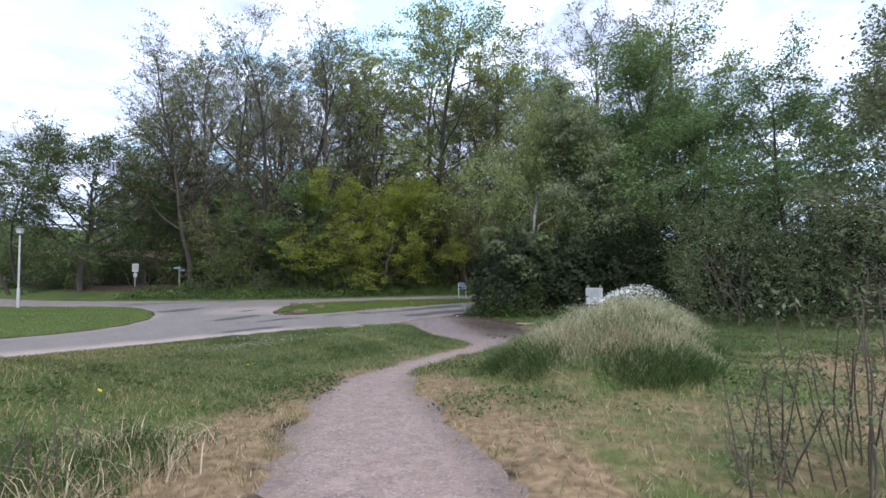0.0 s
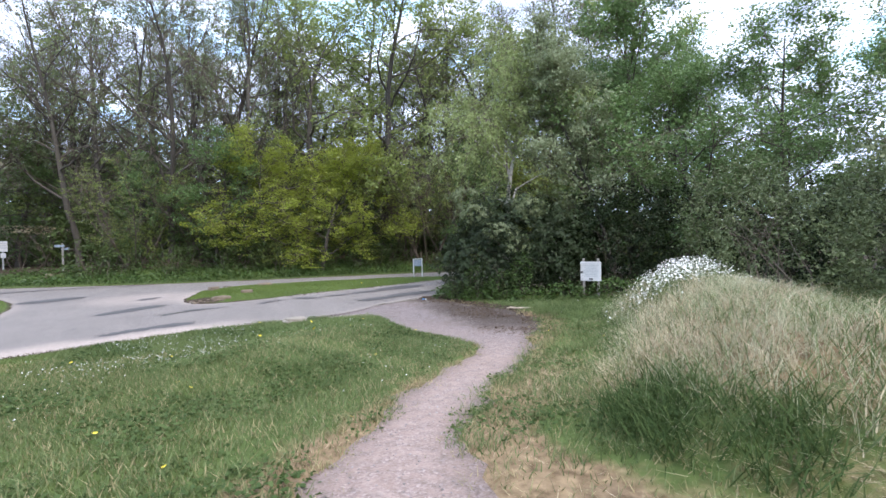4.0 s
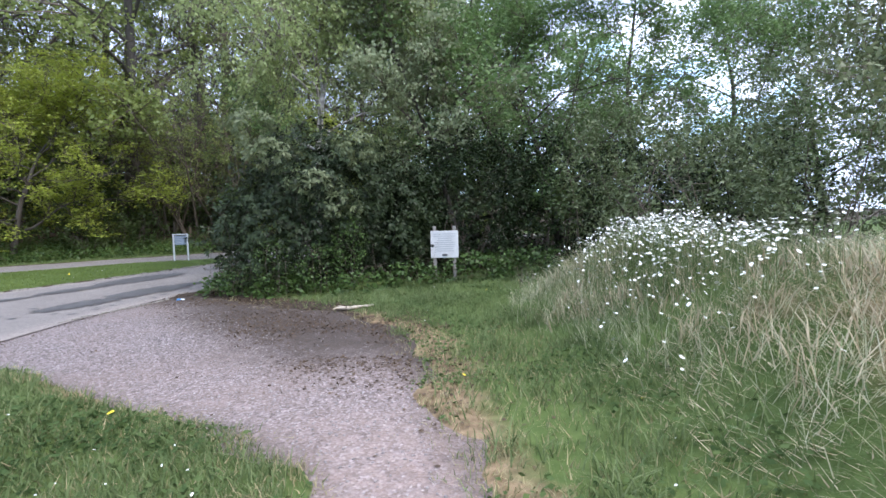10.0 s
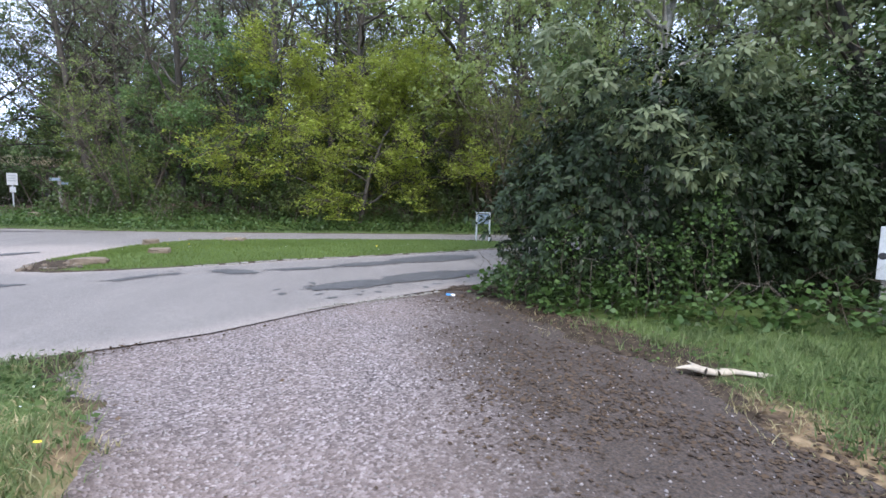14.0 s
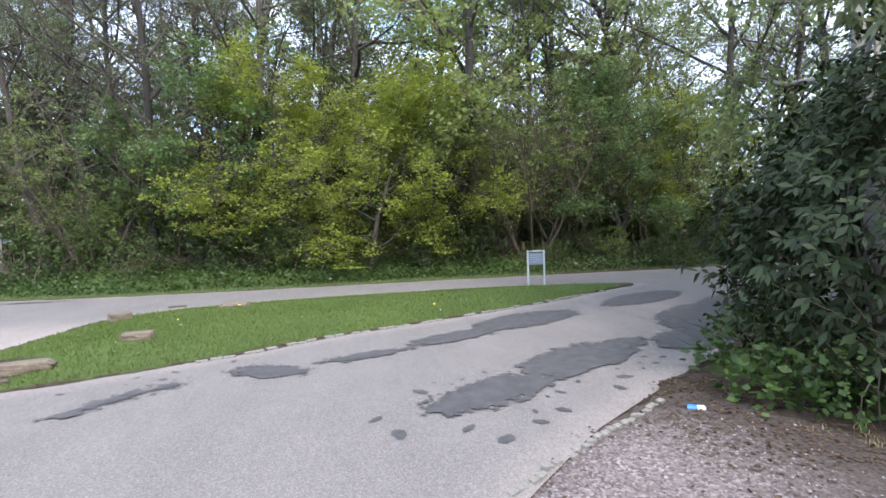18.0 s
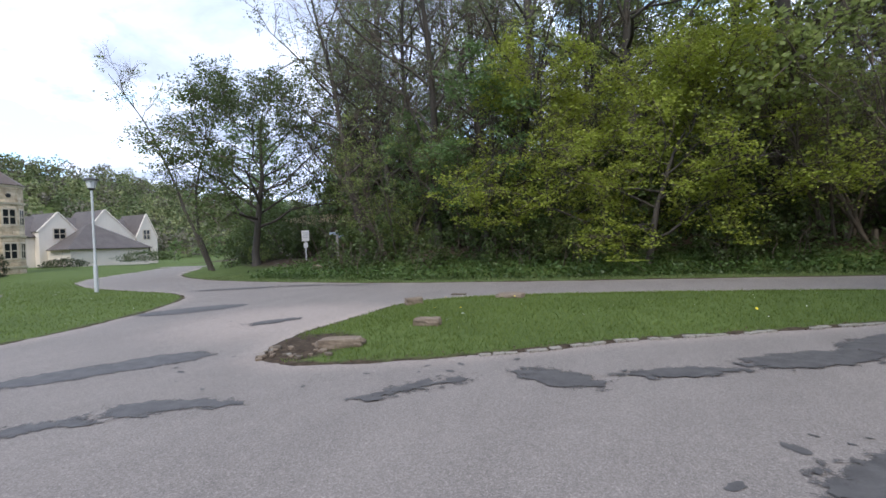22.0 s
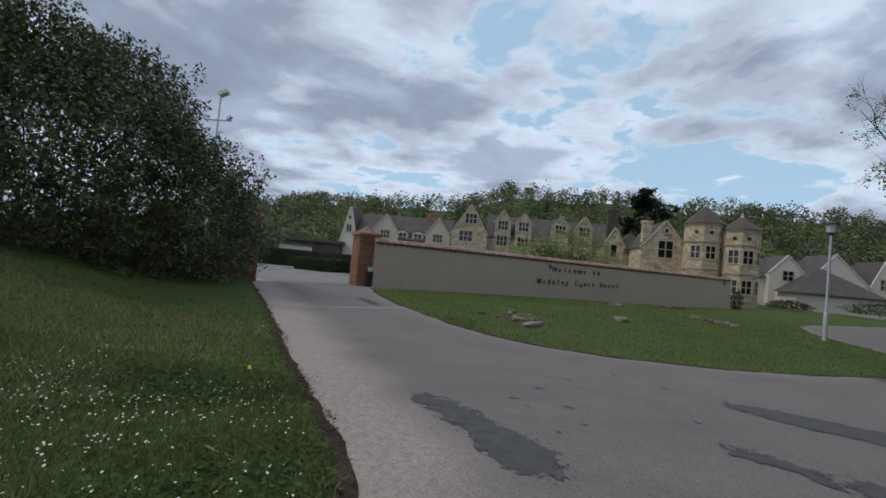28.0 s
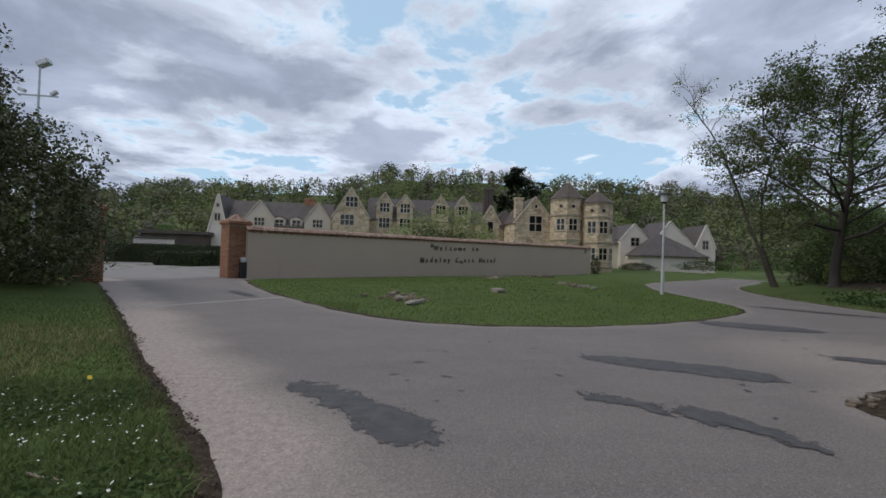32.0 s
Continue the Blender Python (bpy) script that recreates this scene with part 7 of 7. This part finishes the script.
def grow_grass():
    x, y = scatter(1, (-12.5, -3.8, -33.5, -14.2), 260000, lambda a, b: off_made(a, b) * (1 - smooth(np.hypot(a + 6.2, b + 19.5), 6.0, 9.5)) * (mound(a, b) < 0.1) * (0.4 + 0.6 * smooth(wave(a, b, 1.5, 8.0), -0.6, 0.3)) * smooth(b, -28, -22))
    blades("verge_grass", "short green lawn grass beside the footpath", x, y, 0.085, 0.011, GRASS, 2, 1.0)
    x, y = scatter(3, (-16, 12, -36, -18), 150000, lambda a, b: off_made(a, b) * (1 - 0.7 * smooth(a, -3, 4)) * (1 - dryness(a, b)) * (mound(a, b) < 0.1))
    blades("bank_grass", "tired mown grass mixed with straw on the bank", x, y, 0.085, 0.014, DULL_GRASS, 4, 0.9)
    x, y = scatter(5, (-9.5, 11, -36, -19), 60000, lambda a, b: off_made(a, b) * dryness(a, b) * (mound(a, b) < 0.25))
    blades("dry_straw", "flattened dry straw along the path edge", x, y, 0.05, 0.008, STRAW, 6, 2.2)
    x, y = scatter(7, (-6, 7.5, -24.5, -13.2), 70000, lambda a, b: off_made(a, b, 0.1) * (mound(a, b) < 0.3) * (1 - 0.55 * thatch(a, b)) * (0.35 + 0.65 * smooth(wave(a, b, 1.3), -0.5, 0.4)))
    blades("rough_grass", "lush tufted grass below the mound", x, y, 0.13, 0.011, GRASS, 8, 0.8, True)
    x, y = scatter(9, (-7, 5, -30, -16), 135000, lambda a, b: smooth(mound(a, b), 0.08, 0.45) * off_made(a, b) * (1 - 0.25 * thatch(a, b)) * (0.3 + 0.7 * smooth(wave(a, b, 1.6, 2.0), -0.6, 0.3)))
    k = r_(99).random(len(x)) < 0.42 + 0.38 * smooth(wave(x, y, 1.1, 9.0), -0.3, 0.4)
    blades("mound_grass", "long unmown meadow grass with pale seed heads", x[k], y[k], 0.29, 0.0048, LONG_GRASS, 10, 1.5, True)
    blades("meadow_grass", "lush green meadow grass on the mound", x[~k], y[~k], 0.24, 0.010, GRASS, 27, 1.3, True)
    x, y = scatter(11, (-7, 1, -30.5, -24.3), 60000, lambda a, b: smooth(mound(a, b), 0.02, 0.10) * (1 - smooth(mound(a, b), 0.25, 0.5)) * off_made(a, b) * (1 - 0.85 * thatch(a, b)) * smooth(wave(a, b, 1.2, 1.0), -0.2, 0.3))
    blades("tussock_grass", "dark green tussocks at the foot of the mound", x, y, 0.30, 0.011, TUSSOCK, 12, 1.6, True)
    x, y = scatter(13, (-22, -8.5, -28, -14.6), 190000, lambda a, b: off_made(a, b, 0.02, 0.05) * (1.05 - smooth(np.hypot(a + 6.5, b + 14.1), 5, 20)))
    blades("mown_verge_grass", "mown daisy lawn of the roadside verge", x, y, 0.055, 0.011, VERGE_GRASS, 14, 1.0)
    rng = r_(140)

    def tufts(name, label, bounds, n, per, high, mat, seed, keep, rad=0.10):
        cx, cy = scatter(seed, bounds, n, keep)
        k = rng.integers(0, len(cx), len(cx) * per)
        px, py = cx[k] + rng.normal(size=len(k)) * rad, cy[k] + rng.normal(size=len(k)) * rad
        blades(name, label, px, py, high, 0.010, mat, seed + 1, 1.1, True)

    tufts("grass_tufts", "darker tufts standing out of the short grass", (-10, -4, -28, -14.5), 900, 26, 0.12, GRASS, 141, lambda a, b: off_made(a, b, 0.05) * (mound(a, b) < 0.1) * smooth(wave(a, b, 1.1, 6.0), -0.3, 0.4))
    tufts("coarse_tufts", "coarse green tufts below the mound", (-4.5, 6, -22.5, -13.4), 650, 34, 0.20, GRASS, 143, lambda a, b: off_made(a, b, 0.1) * (mound(a, b) < 0.45) * smooth(wave(a, b, 1.3, 2.5), -0.3, 0.4), 0.09)
    tufts("straw_tufts", "bleached straw tufts among the meadow grass", (-7, 4, -30, -17), 800, 24, 0.27, STRAW, 145, lambda a, b: smooth(mound(a, b), 0.1, 0.5) * off_made(a, b), 0.10)
    x, y = scatter(155, (-6.2, 3, -28, -18), 80000, lambda a, b: np.maximum(smooth(mound(a, b), 0.03, 0.2) * smooth(wave(a, b, 1.4, 5.0) + 0.5 * smooth(-a, 1.0, 4.0), 0.0, 0.5), 0.5 * thatch(a, b)) * smooth(sdf(a, b, GRAVEL_S), 0.2, 0.8))
    blades("matted_straw", "matted dead grass lying over the mound", x, y, 0.07, 0.009, STRAW, 156, 3.2)
    x, y = scatter(157, (-7.4, 2.5, -27, -12.5), 60000, lambda a, b: tan_strip(a, b) * smooth(wave(a, b, 1.9, 1.0), -0.6, 0.3))
    blades("strewn_straw", "dry grass strewn between gravel and bushes", x, y, 0.035, 0.007, DULL_GRASS, 158, 2.6)
    x, y = scatter(159, (-12, 4, -29, -14.3), 150000, lambda a, b: off_made(a, b, 0.05) * (mound(a, b) < 0.3) * smooth(wave(a, b, 1.7, 4.0), -0.25, 0.5) * smooth(b, -30, -25))
    c = np.stack([x, y, ground_z(x, y) + rng.uniform(0.02, 0.07, len(x))], 1)
    v, f = leaf_quads(rng, c, 0.055, 0.032, 0.0, 0.7)
    tagged(mesh_part("clover_leaves", fast_mesh("clover_leaves", v, f), TUSSOCK), "dark clover and plantain leaves in the turf", "weeds", kind="stuff")
    tufts("dead_grass", "tangled dead grass and straw beside the path", (-11.8, -9.0, -32.8, -28.6), 80, 22, 0.24, STRAW, 147, lambda a, b: off_made(a, b, 0.3), 0.12)
    tufts("weedy_tufts", "green weedy tufts beside the path", (-11.8, -9.0, -32.8, -28.6), 230, 24, 0.20, TUSSOCK, 149, lambda a, b: off_made(a, b, 0.3), 0.10)
    tufts("path_edge_tufts", "small grass tufts creeping over the path edge", (-9.5, 1, -30, -12), 5200, 14, 0.07, DULL_GRASS, 151, lambda a, b: (np.abs(sdf(a, b, GRAVEL_S) - 0.12) < 0.46) * (road_sdf(a, b) > 0.3) * (1 - np.abs(sdf(a, b, GRAVEL_S) - 0.12) / 0.5) * (1 - smooth(a, -2.6, -1.2) * smooth(b, -17, -14)), 0.06)
    tufts("heap_tufts", "dead grass grown through the rubble heaps", (-50, -22, -15, 2), 4500, 10, 0.12, STRAW, 153, lambda a, b: 1.0 * (np.minimum.reduce([np.hypot((a - p) / 1.6, (b - q) / 0.9) for p, q in ((-23.4, -13.2), (-40.5, -5.4), (-47.5, 0.3), (-33.0, -2.4))]) < 1), 0.12)
    x, y = scatter(15, (-12.5, 4, -9.5, 0.8), 120000, lambda a, b: (sdf(a, b, ISLAND_S) < -0.12) * smooth(np.hypot(a + 11.3, b + 8.2), 0.5, 1.6) * (1.1 - smooth(np.hypot(a + 6.5, b + 14), 7, 18)))
    blades("island_grass", "bright green grass of the road island", x, y, 0.065, 0.014, LAWN_GRASS, 16, 0.8)
    x, y = scatter(17, (-60, -16.5, -22, 22), 260000, lambda a, b: (sdf(a, b, LAWN_S) < -0.15) * (1.0 - smooth(np.hypot(a + 17, b + 11), 3, 45)) * ((a - WALL_A.x) * 0.802 + (b - WALL_A.y) * 0.598 > 0.2))
    blades("lawn_grass", "mown green lawn before the garden wall", x, y, 0.07, 0.020, LAWN_GRASS, 18, 0.8)
    x, y = scatter(19, (-30, 14, 3.2, 12), 60000, lambda a, b: (sdf(a, b, NORTH) < -0.1) * (1 - smooth(-sdf(a, b, NORTH), 0.9, 2.6)))
    blades("woodside_grass", "strip of unkempt grass along the wood", x, y, 0.12, 0.018, GRASS, 20, 0.9)


grow_grass()


def ground_litter():
    """Fallen leaves on the gravel and along the kerbs, and loose pebbles on the path."""
    rng = r_(400)
    x, y = scatter(401, (-6, 1.5, -22, -10.5), 60000, lambda a, b: np.maximum(sdf(a, b, GRAVEL_S) < 0.2, tan_strip(a, b)) * (0.012 + 0.98 * smooth(a + 0.3 * wave(a, b, 2.0, 1.0), -3.8, -2.2) * smooth(b, -21.5, -17.5)) * smooth(wave(a, b, 1.7, 7.0), -0.7, 0.4))
    x2, y2 = scatter(402, (-32, 6, -27, 1), 130000, lambda a, b: (1 - smooth(np.abs(road_sdf(a, b) - 0.02), 0.05, 0.4)) * smooth(wave(a, b, 1.1, 9.0), -0.3, 0.5))
    x, y = np.concatenate([x, x2]), np.concatenate([y, y2])
    c = np.stack([x, y, np.maximum(ground_z(x, y), land(x, y) - 0.02) + 0.012], 1)
    v, f = leaf_quads(rng, c, 0.042, 0.026, 0.0, 0.93)
    tagged(mesh_part("fallen_leaves", fast_mesh("fallen_leaves", v, f), FALLEN), "brown fallen leaves lying on gravel and kerb", "leaves", kind="stuff")
    x3, y3 = scatter(404, (-26, -6.5, -25, -13.8), 150000, lambda a, b: (1 - smooth(np.abs(road_sdf(a, b) - 0.13 + 0.12 * wave(a, b, 3.0, 2.0)), 0.04, 0.22)) * (sdf(a, b, EDGE_SOUTH) < 0.4) * (1 - 0.8 * smooth(np.hypot(a + 7, b + 14), 6, 16)))
    c = np.stack([x3, y3, np.maximum(ground_z(x3, y3), land(x3, y3)) + rng.uniform(0.004, 0.03, len(x3))], 1)
    v, f = leaf_quads(rng, c, 0.032, 0.02, 0.0, 0.75)
    tagged(mesh_part("verge_litter", fast_mesh("verge_litter", v, f), FALLEN), "dark crumbled leaf litter along the road edge", "leaves", kind="stuff")
    x, y = scatter(403, (-8.6, -0.5, -33, -11.5), 40000, lambda a, b: (0.25 + 0.75 * smooth(b, -22, -19)) * (1 - 0.8 * smooth(a, -3.6, -2.4)) * (sdf(a, b, GRAVEL_S) < -0.05) * (road_sdf(a, b) > 0.1) * smooth(b, -33, -26))
    n = len(x)
    r = rng.uniform(0.005, 0.015, n)
    o = np.array([(1, 0, 0), (-1, 0, 0), (0, 1, 0), (0, -1, 0), (0, 0, 0.7), (0, 0, -0.7)], float)
    v = np.stack([x, y, land(x, y) - 0.017], 1)[:, None] + o[None] * r[:, None, None] * rng.uniform(0.7, 1.4, (n, 6, 1))
    tri = np.array([(0, 2, 4), (2, 1, 4), (1, 3, 4), (3, 0, 4), (2, 0, 5), (1, 2, 5), (3, 1, 5), (0, 3, 5)])
    f = tri[None] + (np.arange(n) * 6)[:, None, None]
    tagged(mesh_part("loose_pebbles", fast_mesh("loose_pebbles", v.reshape(-1, 3), f.reshape(-1, 3)), PEBBLE), "loose pebbles on the gravel path", "pebbles", kind="stuff")


ground_litter()


def flower_heads(name, label, x, y, z, r, mat, seed, stem=True):
    rng = r_(seed)
    n = len(x)
    k = 7
    a = np.arange(k) * 2 * np.pi / k
    tilt = rng.normal(size=(n, 2)) * 0.35
    rr = r * rng.uniform(0.7, 1.25, n)
    ring = np.stack([np.cos(a)[None] * rr[:, None], np.sin(a)[None] * rr[:, None], np.zeros((n, k))], 2)
    ring[:, :, 2] = ring[:, :, 0] * tilt[:, :1] + ring[:, :, 1] * tilt[:, 1:] + 0.15 * rr[:, None] * (np.arange(k) % 2)
    c = np.stack([x, y, z], 1)
    v = np.concatenate([c[:, None], c[:, None] + ring], 1)
    i = np.arange(k)
    f = np.stack([np.zeros(k, int), 1 + i, 1 + (i + 1) % k], 1)[None] + (np.arange(n) * (k + 1))[:, None, None]
    tagged(mesh_part(name, fast_mesh(name, v.reshape(-1, 3), f.reshape(-1, 3)), mat), label, "flowers", kind="stuff")


def flowers():
    rng = r_(200)
    n = 2300
    x = 0.55 + rng.normal(size=n) * 1.05
    y = -20.45 + rng.normal(size=n) * 0.6 + (x - 0.7) * 0.7
    z = ground_z(x, y) + rng.uniform(0.25, 0.5, n)
    flower_heads("oxeye_daisies", "white oxeye daisies crowding the crest of the mound", x, y, z, 0.016, FLOWER_WHITE, 201)
    blades("daisy_stems", "thin green stems of the oxeye daisies", x, y, 0.42, 0.008, GRASS, 202, 0.1, True)
    xs, ys = [], []
    for b, m in (((-12, -4.6, -23, -15), 700), ((-18, -9.0, -19.5, -14.8), 3200), ((-34, -17.5, -18, 0), 700), ((-11, 2, -8, -0.5), 160), ((-4, 4, -20, -14), 90), ((-5.5, 1, -28, -21), 40)):
        a, c = scatter(int(210 + m), b, m, lambda p, q: off_made(p, q, 0.2, 0.25) * smooth(wave(p, q, 0.9, 5.0), -0.4, 0.3))
        xs.append(a)
        ys.append(c)
    x, y = np.concatenate(xs), np.concatenate(ys)
    flower_heads("lawn_daisies", "tiny white daisies dotted over the turf", x, y, ground_z(x, y) + 0.062, 0.009, FLOWER_WHITE, 204)
    a, c = scatter(230, (-13, 4, -28, -3), 90, lambda p, q: off_made(p, q, 0.2, 0.25))
    flower_heads("dandelions", "scattered yellow dandelions in the grass", a, c, ground_z(a, c) + 0.10, 0.026, FLOWER_YELLOW, 231)


flowers()


# ---- weeds in the foreground ----
def weed(x, y, high, n, seed, leaves):
    rng = r_(seed)
    t = thing("dead_weed", place(x, y), "dry brown weed stalks with withered side shoots", "weed", "dry weeds")
    segs, tips = [], []
    for i in range(n):
        p = np.array([rng.normal() * 0.14, rng.normal() * 0.14, -0.03])
        pts = polyline(rng, p, (rng.normal() * 0.18, rng.normal() * 0.18, 1), high * rng.uniform(0.6, 1.1), 6, 0.02, 0.07)
        segs += chain(pts, 0.0095, 0.0045)
        for k in range(9):
            q = rng.integers(2, 7)
            e = pts[q] + unit(rng.normal(size=3) + np.array([0, 0, 0.7])) * rng.uniform(0.06, 0.2)
            segs.append((*pts[q], *e, 0.003, 0.0015))
            tips.append(e)
    v, f = tubes(segs, 4)
    tagged(mesh_part("stemwork", fast_mesh("stemwork", v, f), TWIG, t), kind="stuff")
    c = np.array(tips)[rng.integers(0, len(tips), leaves)] + rng.normal(size=(leaves, 3)) * 0.035
    v, f = leaf_quads(rng, c, 0.055, 0.022, 0.1)
    tagged(mesh_part("foliage", fast_mesh("foliage", v, f), GREY_LEAF, t), kind="stuff")


for i, (x, y, h, n, lv) in enumerate(((-4.3, -31.0, 1.35, 9, 260), (-4.55, -30.5, 0.9, 10, 260), (-4.0, -31.3, 1.6, 9, 240), (-3.7, -30.6, 1.5, 8, 240), (-4.9, -30.9, 0.5, 7, 140), (-9.9, -29.9, 0.6, 6, 60), (-10.4, -30.6, 0.5, 7, 90), (-9.6, -30.9, 0.42, 7, 120), (3.2, -16.2, 0.6, 5, 40))):
    weed(x, y, h, n, 300 + i, lv)
